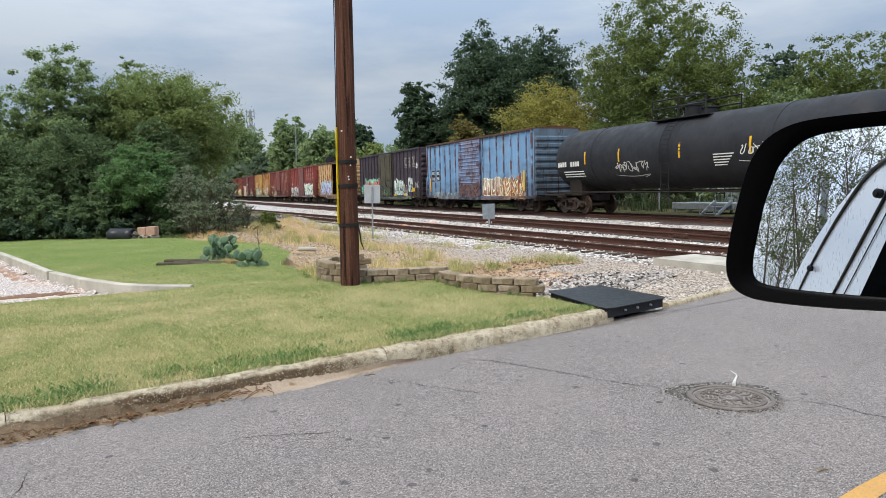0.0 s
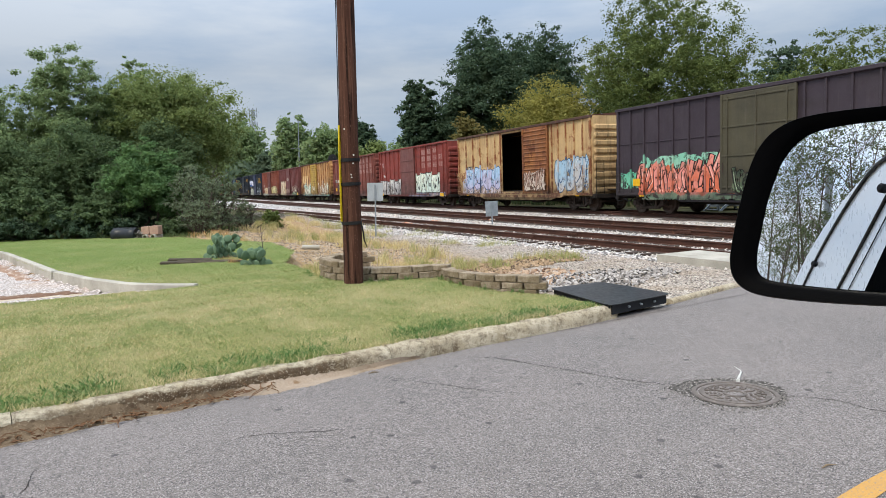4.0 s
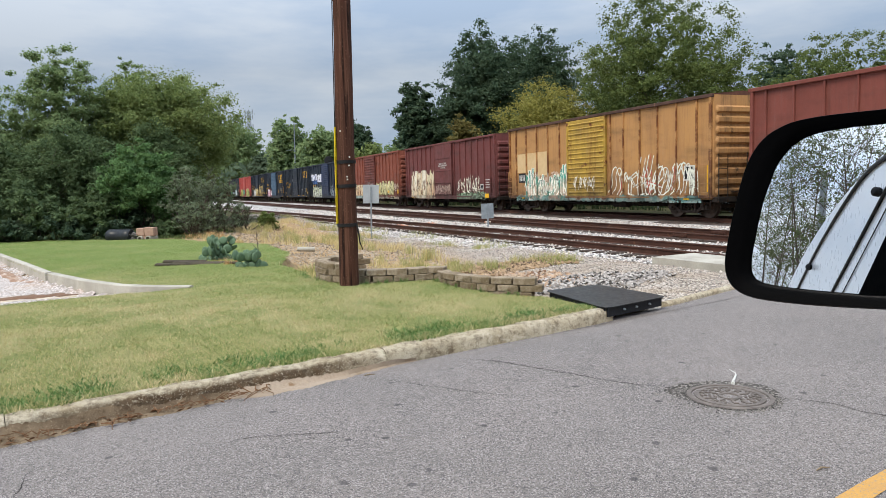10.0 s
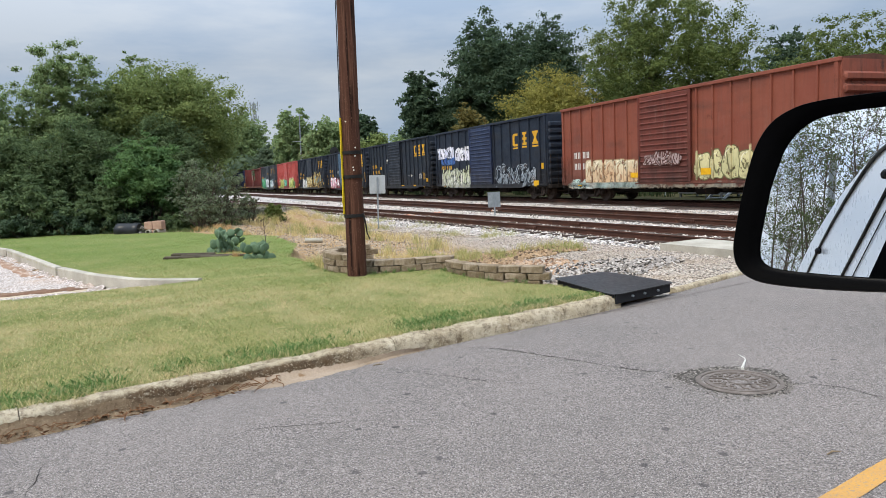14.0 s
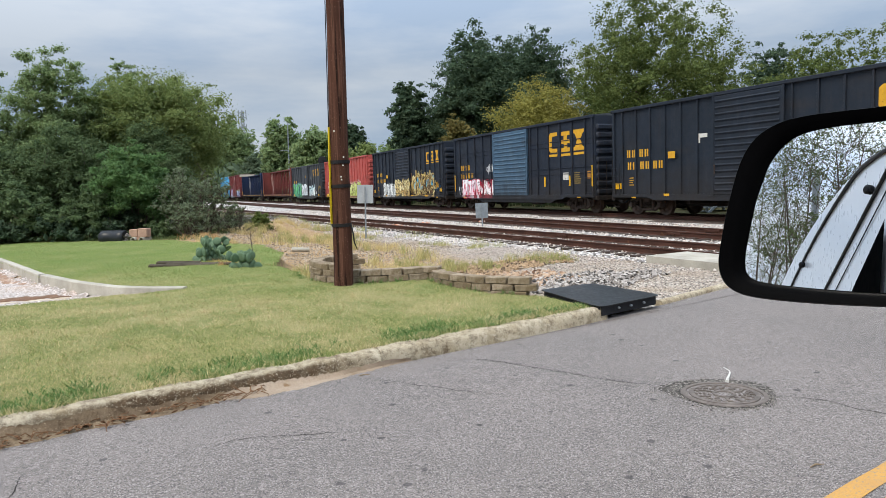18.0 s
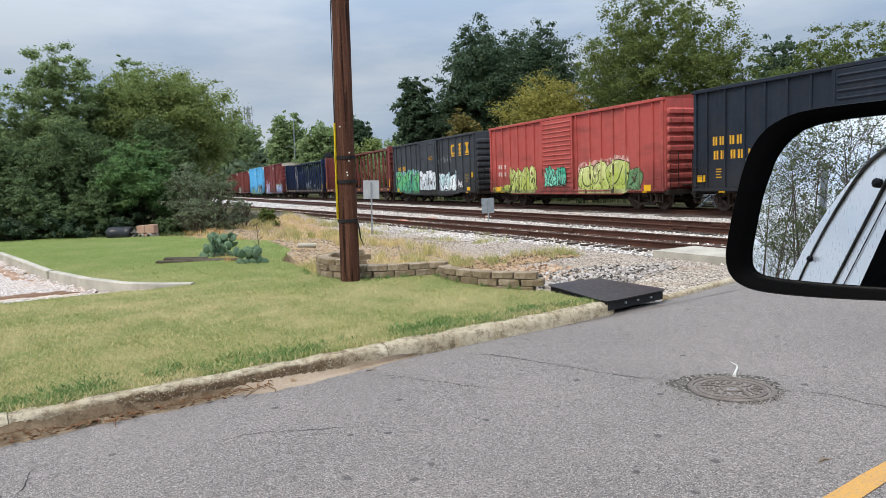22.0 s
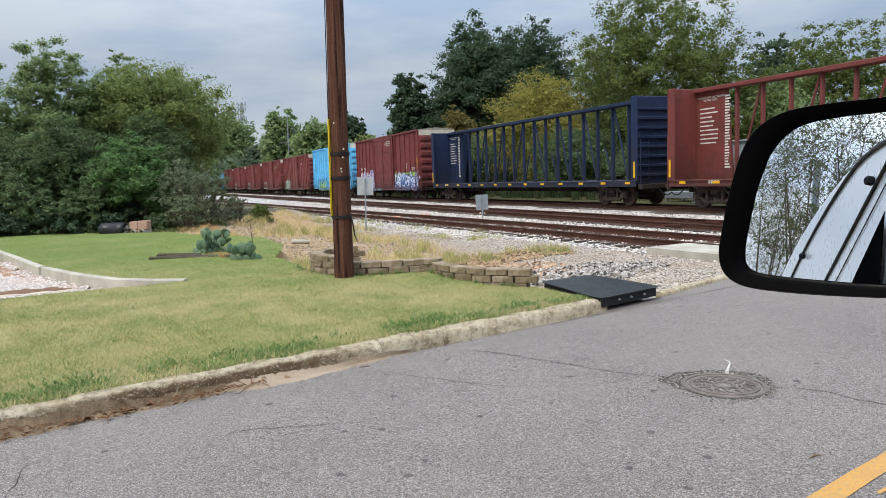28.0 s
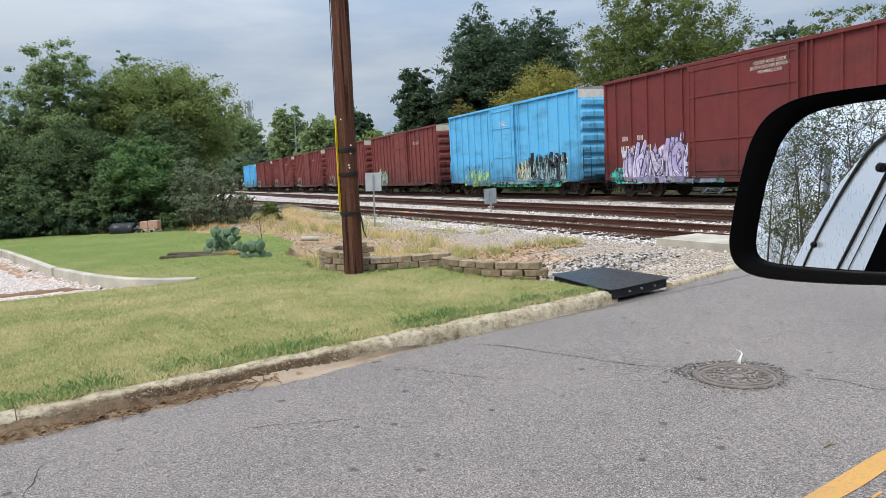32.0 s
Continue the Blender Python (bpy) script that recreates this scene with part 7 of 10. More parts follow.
for k, lab, dp in ((9, "navy boxcar with yellow block lettering and white graffiti", NAVY_DOOR), (10, "clean navy boxcar with yellow block lettering", None), (12, "navy boxcar with yellow lettering and golden graffiti", None)):
    n_posts = 5 if k == 9 else 6
    c = boxcar(lab, CENTRE[k], PT[k], DARK_ROOF, door="ribbed", paint_door=dp, door_x=(-1.7, 1.32), posts_l=n_posts, posts_r=n_posts)
    emblem(c, EMB[k], M["marking"])
    if k == 9:
        number_bars(c, -6.8, 1.97, M["marking"], 1, -1.476, 0.26, count=6, gap=0.1)
        plates(c, [(7.22, 7.46, 1.69, 2.02), (6.36, 6.89, 0.81, 1.07)], M["reflector"], "placard", "yellow square panel", -1.56)
    else:
        number_bars(c, -6.75, 2.5, M["marking"], 1, -1.476, 0.32, count=4, gap=0.14)
        number_bars(c, -6.7, 1.98, M["marking"], 1, -1.476, 0.32, count=6, gap=0.14)
        small_print(c, -6.6, 1.6, 4, 0.35, M["marking"], step=0.1)
        notice(c, 5.37, 5.85, 1.45, 1.8)
        small_print(c, 6.2, 1.82, 7, 0.5, M["marking"])
        plates(c, [(7.04, 7.5, 1.18, 1.43), (-7.45, -7.05, 1.15, 1.4)], M["reflector"], "placard", "yellow square panel", -1.56)
        plates(c, [(-4.1, -3.7, 2.35, 2.62), (-4.35, -4.05, 0.84, 0.94), (1.4, 2.0, 0.84, 0.94), (4.26, 4.8, 0.84, 0.94)], M["marking"], "placard", "small yellow panel", -1.57)
    if k == 10:
        plates(c, [(-2.56, -2.46, 2.86, 3.21), (-2.46, -2.1, 3.05, 3.2), (2.9, 3.9, 1.66, 1.7), (3.3, 3.7, 1.58, 1.78)], M["white"], "chalk_mark", "white chalked mark")
c = boxcar("navy boxcar with a wide steel-blue ribbed door", CENTRE[11], PT[11], DARK_ROOF, door="ribbed", door_x=(-2.08, 1.74), paint_door=BLUE_DOOR, posts_l=5, posts_r=5, span_l=(-6.86, -2.54), span_r=(2.73, 7.01), deep=0.25, ledges=(1.95, 2.25, 3.35, 3.6))
emblem(c, [(3.81, 4.59, 2.85, 4.07), (4.92, 5.74, 2.84, 4.05), (6.03, 6.89, 2.85, 4.06)], M["marking"])
number_bars(c, -6.9, 2.5, M["marking"], 1, -1.476, 0.32, count=4, gap=0.14)
number_bars(c, -6.9, 1.98, M["marking"], 1, -1.476, 0.32, count=5, gap=0.14)
plates(c, [(3.44, 3.57, 1.33, 1.83), (5.73, 5.84, 1.35, 1.85), (7.55, 7.66, 1.3, 2.28), (-7.66, -7.54, 1.16, 2.21)], M["reflector"], "warning_strip", "upright yellow strip", -1.56)
plates(c, [(5.07, 5.56, 1.65, 2.01)], M["white"], "notice", "white square notice")
plates(c, [(7.14, 7.47, 1.68, 2.04)], surface("faded orange panel", "b8813c", "a6743a", 5, 0.8), "placard", "faded orange square")
small_print(c, 6.05, 1.95, 6, 0.7, FADED_GOLD, step=0.1, h=0.05)
c = boxcar("bright red boxcar with a ribbed door and lime graffiti", CENTRE[13], PT[13], RED_ROOF, door="ribbed", door_x=(-1.62, 1.18), posts_l=6, posts_r=6)
number_bars(c, -6.75, 2.14, M["white"], 2, -1.476, 0.24)
plates(c, [(6.48, 6.92, 0.81, 1.08), (-6.95, -6.38, 0.83, 1.08)], M["reflector"], "placard", "yellow square panel", -1.56)
c = boxcar("dark grey boxcar with a plug door and green graffiti", CENTRE[14], PT[14], DARK_ROOF, half=7.8, door="plug", door_x=(-1.74, 1.74), posts_l=5, posts_r=5, ledges=(2.1, 3.2), deep=0.2)
emblem(c, [(4.01, 4.59, 3.22, 4.02), (5.26, 5.66, 3.21, 4.04), (6.31, 6.84, 3.21, 4.04)], M["marking"])
number_bars(c, -6.7, 2.5, M["marking"], 1, -1.476, 0.34, count=4, gap=0.3)
words(c, "CLOSE AND LOCK\nBOTH DOORS BEFORE\nMOVING CAR", 0.55, 3.26, 0.1, M["marking"], -1.602, "yellow stencilled words")
plates(c, [(6.57, 7.05, 0.9, 1.13), (7.31, 7.62, 1.75, 2.09), (-6.9, -6.5, 0.85, 1.1)], M["reflector"], "placard", "yellow square panel", -1.56)
small_print(c, 6.2, 1.95, 6, 0.6, FADED_GOLD, step=0.1, h=0.05)
c = boxcar("tall maroon boxcar with double doors and bright graffiti", CENTRE[17], PT[17], PALE_ROOF, half=7.95, height=5.2, door="plug", door_x=(-2.45, 2.42), posts_l=5, posts_r=5, span_l=(-7.1, -2.9), span_r=(2.9, 7.1), cap=CAP, end_ribs=3)
words(c, "CLOSE AND LOCK\nBOTH DOORS BEFORE\nMOVING CAR", 1.36, 4.54, 0.16, M["white"], -1.602)
number_bars(c, -6.7, 2.5, M["white"], 1, -1.476, 0.2, count=4, gap=0.6)
number_bars(c, -6.8, 1.98, M["white"], 1, -1.476, 0.3, count=6, gap=0.1)
plates(c, [(-1.7, -1.45, 3.0, 3.3), (-1.35, -0.75, 3.1, 3.42), (-1.6, -1.4, 2.62, 2.85), (-1.5, -0.7, 2.5, 2.55), (0.4, 0.6, 2.7, 3.1), (0.9, 1.6, 3.1, 3.35), (0.9, 1.7, 2.5, 2.54)], M["white"], "flaked_lettering", "flaked remains of white lettering", -1.585)
small_print(c, 5.15, 2.75, 6, 0.14, M["white"], step=0.1, h=0.05)
small_print(c, 5.85, 2.75, 6, 0.14, M["white"], step=0.1, h=0.05)
small_print(c, 6.3, 2.4, 3, 0.9, M["white"], step=0.07, h=0.025)
plates(c, [(7.4, 7.46, 2.3, 3.2), (7.56, 7.62, 2.5, 3.1)], M["marking"], "spray_stroke", "thin yellow sprayed stroke")
c = boxcar("tall sky blue boxcar with black and green graffiti", CENTRE[18], PT[18], PALE_ROOF, height=5.25, door="plug", door_x=(-1.46, 1.41), posts_l=6, posts_r=6, span_l=(-6.71, -2.0), span_r=(1.9, 6.9), cap=M["white"], end_ribs=3)
small_print(c, -0.3, 4.3, 4, 0.9, M["white"], -1.602)
notice(c, 6.23, 6.68, 1.65, 1.98)
for k in (19, 20, 21, 22, 23):
    c = boxcar("maroon boxcar with a pale roof end and small graffiti" if k == 19 else "plain maroon boxcar in the train's tail", CENTRE[k], PT[19], PALE_ROOF, height=5.0, door="plug", door_x=(-1.6, 1.7), posts_l=6, posts_r=6, cap=CAP, end_ribs=3)
    small_print(c, 3.0, 4.0, 3, 1.6, M["white"])
boxcar("sky blue boxcar at the train's end", CENTRE[24], PT[18], PALE_ROOF, height=5.0, door="plug", posts_l=6, posts_r=6, cap=M["white"], end_ribs=3)


def centrebeam(label, s, paint, half=11.15, height=4.75):
    car = thing("centerbeam_car", label, "freight car", car_pose(s), group="cars of the passing freight train")
    CARS.append((car, s))
    part("deck", Solid().box(-half, half, -1.42, 1.42, 0.98, 1.12, 0.02), paint, car)
    for k in (-1, 1):
        y = 1.42 * k
        part("side_sill", Solid().box(-half, half, min(y, y - 0.08 * k), max(y, y - 0.08 * k), 0.86, 1.14, 0.02), paint, car)
        for x in np.arange(-half + 0.6, half, 1.75):
            part("reflector", Solid().box(x, x + 0.34, min(y, y + 0.012 * k), max(y, y + 0.012 * k), 0.98, 1.08), M["reflector"], car, "yellow reflector")
        for i in range(12):
            x = -half + 1.5 + i * 1.65
            part("winch", Solid().lathe([(0.07, -0.09), (0.07, 0.09)], (x, y - 0.04 * k, 0.86), "x", 10), M["dark"], car, "cargo strap winch")
        e = part("bulkhead", Solid().box(min(half * k, (half - 0.12) * k), max(half * k, (half - 0.12) * k), -1.4, 1.4, 1.1, height, 0.03), paint, car, "ribbed end bulkhead")
        for i in range(8):
            z = 1.3 + i * (height - 1.5) / 8
            part("bulkhead_rib", Solid().box(min(half * k, (half + 0.1) * k), max(half * k, (half + 0.1) * k), -1.38, 1.38, z, z + 0.13, 0.02), paint, e)
        for yy in (-1.36, 1.36):
            part("corner_post", Solid().box(min((half - 0.3) * k, (half + 0.08) * k), max((half - 0.3) * k, (half + 0.08) * k), yy - 0.06, yy + 0.06, 1.1, height, 0.02), paint, e)
        w = 1.7
        part("end_gusset", Solid().prism([((half - 0.1) * k, 1.1), ((half - w - 0.3) * k, 1.1), ((half - w) * k, height - 0.1), ((half - 0.1) * k, height - 0.1)], 0.1, pose(0, -0.05, 0)), paint, car, "wide sheet web beside the bulkhead")
        part("end_sill", Solid().box(min(half * k, (half + 0.3) * k), max(half * k, (half + 0.3) * k), -1.3, 1.3, 0.75, 0.98, 0.03), M["dark"], car)
        part("end_ladder", ladder_solid(-1.3, -0.85, 0.7, 2.9, (half + 0.2) * k, 7, "y"), paint, car, "end ladder", 60)
        part("warning_strip", Solid().box(min((half - 0.12) * k, (half - 0.02) * k), max((half - 0.12) * k, (half - 0.02) * k), -1.44, -1.425, 1.25, 1.95), M["reflector"], car, "upright yellow strip")
        coupler(car, (half + 0.2) * k, k)
    part("top_chord", Solid().box(-half, half, -0.26, 0.26, height - 0.16, height, 0.02), paint, car, "top beam of the central spine")
    n = 16
    for i in range(n):
        x = -half + 2.15 + i * (2 * half - 4.3) / (n - 1)
        part("spine_post", Solid().box(x - 0.045, x + 0.045, -0.085, 0.085, 1.1, height - 0.14, 0.012), paint, car)
        if i < n - 1:
            d = (2 * half - 4.3) / (n - 1)
            a, b = (x + 0.1, 1.15), (x + d - 0.1, height - 0.2)
            if i >= n // 2:
                a, b = (x + d - 0.1, 1.15), (x + 0.1, height - 0.2)
            if i % 2 == 0:
                part("diagonal_brace", Solid().tube([(a[0], 0, a[1]), (b[0], 0, b[1])], 0.045, 5), paint, car)
            else:
                mid = ((a[0] + b[0]) / 2, 2.7)
                part("diagonal_brace", Solid().tube([(a[0], 0, a[1]), (mid[0], 0, mid[1])], 0.04, 5), paint, car)
    part("centre_sill", Solid().box(-half, half, -0.35, 0.35, 0.6, 1.0), M["dark"], car, "dark steel centre beam")
    part("brake_wheel", Solid().lathe([(0.28, 0.0), (0.3, 0.02), (0.28, 0.04)], (half + 0.25, 0.55, 2.0), "x", 18), M["dark"], car, "round hand brake wheel", 60)
    truck(car, -half + 2.1)
    truck(car, half - 2.1)
    return car


MAROON_BEAM = car_paint("maroon beam paint", "67302b", "713832", "4f2723", 0.35, 0.35, dusty=0.2)
NAVY_BEAM = car_paint("navy beam paint", "0f1d38", "152647", "20242c", 0.12, 0.2, dusty=0.1)
for k, paint, lab in ((15, MAROON_BEAM, "empty rusty maroon lumber car with an open truss spine"), (16, NAVY_BEAM, "empty navy blue lumber car with an open truss spine")):
    c = centrebeam(lab, CENTRE[k], paint)
    words(c, "LOADING AND UNLOADING\nINSTRUCTION", -10.3, 4.3, 0.11, M["white"], -0.056)
    small_print(c, -11.0 + 0.15, 3.9, 9, 1.0, M["white"], -0.052, 0.17, 0.05)
    small_print(c, -9.55, 4.3, 26, 0.28, M["white"], -0.052, 0.11, 0.06)
    number_bars(c, -9.0, 0.98, M["white"], 1, -1.425, 0.13)


# ---- sprayed paintings: loops, hooks, blocks and bubbles, no letters ----
STROKES = [
    [[(-0.1, 0.1), (0.3, 0.95), (0.42, 0.3), (0.75, 1.0), (1.15, 0.2)]],
    [[(-0.15, 0.55), (0.15, 1.0), (0.55, 0.8), (0.3, 0.35), (0.6, 0.0), (1.15, 0.25), (1.2, 0.6)]],
    [[(1.2, 0.2), (0.6, 0.0), (0.0, 0.2), (-0.05, 0.75), (0.5, 1.0), (0.8, 0.6), (0.4, 0.4)]],
    [[(-0.2, 0.15), (0.2, 0.35), (0.1, 0.8), (0.55, 1.05), (0.75, 0.6), (1.0, 0.85), (1.25, 0.5)]],
    [[(-0.1, 0.0), (0.5, 0.25), (0.95, 1.05)], [(0.1, 0.95), (0.45, 0.55), (1.2, 0.05)]],
    [[(-0.2, 0.8), (0.25, 0.1), (0.45, 0.75), (0.65, 0.05), (1.15, 0.9)], [(0.0, 0.45), (1.1, 0.3)]],
    [[(0.0, 1.1), (0.15, 0.3), (0.5, -0.05), (0.95, 0.3), (0.7, 0.7), (0.2, 0.6)]],
    [[(0.1, 0.0), (0.0, 0.5), (0.25, 1.15)], [(0.2, 0.55), (0.7, 0.6), (1.0, 1.2)], [(0.6, 0.5), (0.9, 0.0), (1.3, 0.2)]],
]


def ribbon(s, pts, width, y, curl, taper=0.0):
    """A flat painted stroke along the points (x, z)."""
    p = [Vector((a, b)) for a, b in pts]
    for _ in range(2 if curl else 0):
        q = [p[0]]
        for a, b in zip(p, p[1:]):
            q += [a.lerp(b, 0.25), a.lerp(b, 0.75)]
        p = q + [p[-1]]
    d0, d1 = (p[1] - p[0]).normalized(), (p[-1] - p[-2]).normalized()
    p[0], p[-1] = p[0] - d0 * width * 0.35, p[-1] + d1 * width * 0.35
    base, n = len(s.v), len(p)
    for i in range(n):
        a, b = p[max(i - 1, 0)], p[min(i + 1, n - 1)]
        d = (b - a).normalized()
        e = (p[i] - a).normalized() if i else d
        k = width / 2 / max(0.62, abs(d.dot(e))) * (1 - taper * abs(2 * i / (n - 1) - 1) ** 2)
        s.v += [(p[i].x - d.y * k, y, p[i].y + d.x * k), (p[i].x + d.y * k, y, p[i].y - d.x * k)]
    s.f += [(base + 2 * i, base + 2 * i + 2, base + 2 * i + 3, base + 2 * i + 1) for i in range(n - 1)]


def blob(s, cx, cz, rx, rz, y, rng, square=0.5, wob=0.08, n=22, floor=-9.0):
    """A rounded closed shape; square below 1 makes it boxier."""
    f1, f2 = rng.uniform(0, 6.28), rng.uniform(0, 6.28)
    base = len(s.v)
    for k in range(n):
        a = 2 * math.pi * k / n
        r = 1 + wob * math.sin(3 * a + f1) + wob * 0.7 * math.sin(5 * a + f2)
        ca, sa = math.cos(a), math.sin(a)
        s.v.append((cx + rx * r * math.copysign(abs(ca) ** square, ca), y, max(floor, cz + rz * r * math.copysign(abs(sa) ** square, sa))))
    s.f.append(tuple(base + k for k in range(n)))


def spray(name, a, b, z0, z1, worn=0.25, dirty=0.45):
    """Sprayed paint: each stroke leans to one of two tones, fades towards the sill, and is worn through in places."""
    n = Nodes(name)
    z = n.xyz()[2]
    r = n.node("ShaderNodeNewGeometry").outputs["Random Per Island"]
    wave = n.math("ADD", n.step(z, z0, z1, 0.0, 0.5), n.math("ADD", n.math("MULTIPLY", n.noise(2.4, 4, 0.6), 0.7), n.math("MULTIPLY", r, 0.45)))
    c = n.mix(n.step(wave, 0.6, 0.95), lin(b), lin(a))
    c = n.mix(n.step(n.noise(7, 5, 0.7, stretch=(1, 1, 0.2)), 0.52, 0.75, 0.0, dirty), c, lin("3a322c"))
    c = n.mix(n.step(n.noise(2.2, 6, 0.7), 0.54, 0.66, 0.0, dirty), c, lin("6d5a4c"))
    clear = n.node("ShaderNodeBsdfTransparent")
    mx = n.node("ShaderNodeMixShader", Fac=n.step(n.math("ADD", n.noise(3.1, 7, 0.7), n.math("MULTIPLY", n.noise(13, 4, 0.6, stretch=(1, 1, 0.3)), 0.3)), 0.74 - 0.25 * worn, 0.84 - 0.25 * worn, 0.0, 0.85))
    n.link(n.bsdf.outputs[0], mx.inputs[1])
    n.link(clear.outputs[0], mx.inputs[2])
    n.link(mx.outputs[0], n.out.inputs[0])
    return n.done(c, 0.75, 0, Specular_IOR_Level=0.2)


def graffiti(car, kind, x0, x1, z0, z1, wide, fill, second, edge, light, seed, y):
    rng = random.Random(seed)
    h = z1 - z0
    halo, line, body, shine = Solid(), Solid(), Solid(), Solid()
    if kind == "cloud":
        x = x0
        while x < x1 - 0.05:
            w = min(wide * rng.uniform(0.7, 1.3), x1 - x)
            top = h * rng.uniform(0.7, 1.0)
            blob(halo, x + w / 2, z0 + top * 0.5, w * 0.62, top * 0.5, y - 0.001 * rng.random(), rng, 0.6, 0.12, 26, z0)
            x += w * 0.7
    elif kind == "swirl":
        # curling strokes wound round one another, with round spots in their eyes
        x = x0
        while x < x1 - 0.05:
            w = min(wide * rng.uniform(0.8, 1.3), x1 - x)
            blob(halo, x + w / 2, z0 + h * 0.42, w * 0.66, h * rng.uniform(0.34, 0.46), y - 0.0005 * rng.random(), rng, 0.6, 0.14, 24, z0)
            x += w * 0.75
        x, i = x0, 0
        while x < x1 - 0.3:
            r = min(h * rng.uniform(0.22, 0.4), (x1 - x) / 2)
            cx, cz = x + r, z0 + r * 1.08 + rng.random() * (h - 2.1 * r)
            a0, turn, yy = rng.uniform(0, 6.283), rng.choice((-1, 1)), y - 0.004 - 0.0022 * (i % 12)
            pts = [(cx + r * (1 - 0.03 * j) * 0.8 * math.cos(a0 + turn * j * 0.48), cz + r * (1 - 0.03 * j) * math.sin(a0 + turn * j * 0.48)) for j in range(rng.choice((8, 11, 13)))]
            thick = r * rng.uniform(0.2, 0.34)
            if rng.random() < 0.5:
                blob(shine, cx, cz, r * 0.5, r * 0.42, yy + 0.001, rng, 0.9, 0.06)
            ribbon(line, pts, thick + 0.08, yy, True, 0.3)
            ribbon(body, pts, thick, yy - 0.0009, True, 0.5)
            x += r * 0.62
            i += 1
    elif kind == "tag":
        for k in range(max(1, int((x1 - x0) / wide))):
            xx = x0 + k * wide
            pts = [(xx + rng.uniform(-0.1, 1.1) * wide, z0 + h * (0.5 + 0.5 * math.sin(2.4 * j + seed)) + rng.uniform(-0.1, 0.1)) for j in range(7)]
            ribbon(line, pts, 0.045, y - 0.001 * k, True, 0.4)
    elif kind in ("block", "throw"):
        x, i = x0, 0
        while x < x1 - 0.2:
            w = min(wide * rng.uniform(0.85, 1.2), x1 - x)
            if x1 - x - w < 0.3 * wide:
                w = x1 - x
            top = h * rng.uniform(0.82, 1.0)
            sq, wob = (0.28, 0.025) if kind == "block" else (0.75, 0.09)
            yy = y - 0.003 - 0.003 * i
            cx, cz = x + w / 2, z0 + top * 0.5
            keep = rng.getstate()
            blob(line, cx, cz, w * 0.55, top * 0.52, yy, rng, sq, wob)
            rng.setstate(keep)
            blob(body, cx, cz, w * 0.55 - 0.045, top * 0.52 - 0.045, yy - 0.001, rng, sq, wob)
            for st in rng.choice(STROKES[:7])[:1]:
                pts = [(cx + (px - 0.5) * w * 0.5, cz + (pz - 0.5) * top * 0.55) for px, pz in st]
                ribbon(line, pts[:4], 0.07 if kind == "throw" else 0.09, yy - 0.002, kind == "throw", 0.5)
            if kind == "block":
                bx, bz = cx + rng.uniform(-0.15, 0.1) * w, z0 + top * rng.uniform(0.12, 0.3)
                line.add([(bx, yy - 0.002, bz), (bx + 0.22 * w, yy - 0.002, bz), (bx + 0.2 * w, yy - 0.002, bz + 0.16 * top), (bx, yy - 0.002, bz + 0.2 * top)], [(0, 1, 2, 3)])
            ribbon(shine, [(cx - w * 0.36, z0 + top * 0.6), (cx - w * 0.3, z0 + top * 0.86), (cx, z0 + top * 0.93)], 0.04, yy - 0.0022, True, 0.6)
            x += w * 0.93
            i += 1
    else:
        # a thin patch behind, then tangled strokes with outlines and glints
        if kind == "wild":
            x = x0
            while x < x1 - 0.05:
                w = min(wide * rng.uniform(0.8, 1.3), x1 - x)
                blob(halo, x + w / 2, z0 + h * 0.42, w * 0.66, h * rng.uniform(0.36, 0.48), y - 0.0005 * rng.random(), rng, 0.6, 0.14, 24, z0)
                x += w * 0.75
        x, i = x0, 0
        while x < x1 - 0.15:
            w = min(wide * rng.uniform(0.8, 1.25), x1 - x)
            top, lean = h * rng.uniform(0.75, 1.05), rng.uniform(-0.15, 0.25)
            thick = min(0.26, 0.13 * top + 0.04) * rng.uniform(0.7, 1.2)
            yy = y - 0.004 - 0.0022 * (i % 12)
            for k, st in enumerate(rng.choice(STROKES)):
                pts = [(x + (px * 0.86 + 0.07 + lean * pz) * w + rng.uniform(-0.06, 0.06), z0 + thick * 0.6 + pz * (top - thick) + rng.uniform(-0.06, 0.06)) for px, pz in st]
                curl = rng.random() < 0.65
                if kind == "line":
                    ribbon(line, pts, 0.06, yy, curl, 0.2)
                    ribbon(line, [(a + thick, b - 0.05) for a, b in pts], 0.045, yy - 0.0006, curl, 0.2)
                    if rng.random() < 0.4:
                        ribbon(shine, [(a + thick * 0.5, b + 0.04) for a, b in pts[:3]], 0.04, yy - 0.001, curl, 0.3)
                else:
                    ribbon(line, pts, thick + 0.07, yy, curl)
                    ribbon(body, pts, thick, yy - 0.0009, curl, 0.25)
                    if rng.random() < 0.7:
                        ribbon(shine, [(a - thick * 0.25, b + thick * 0.2) for a, b in pts[:3]], 0.03, yy - 0.0016, curl, 0.5)
            x += w * (0.42 if kind == "wild" else 0.6)
            i += 1
    for name, s, a, b, worn in (("graffiti_patch", halo, second if kind == "wild" else fill, second, 0.45), ("graffiti_outline", line, edge, edge, 0.2), ("graffiti_fill", body, fill, second, 0.2), ("graffiti_glint", shine, light, light, 0.2)):
        if s.v:
            put(name, s, spray("sprayed paint", a, b, z0, z1, worn), car, "sprayed colours on the side" if name == "graffiti_patch" else "", kind="stuff")


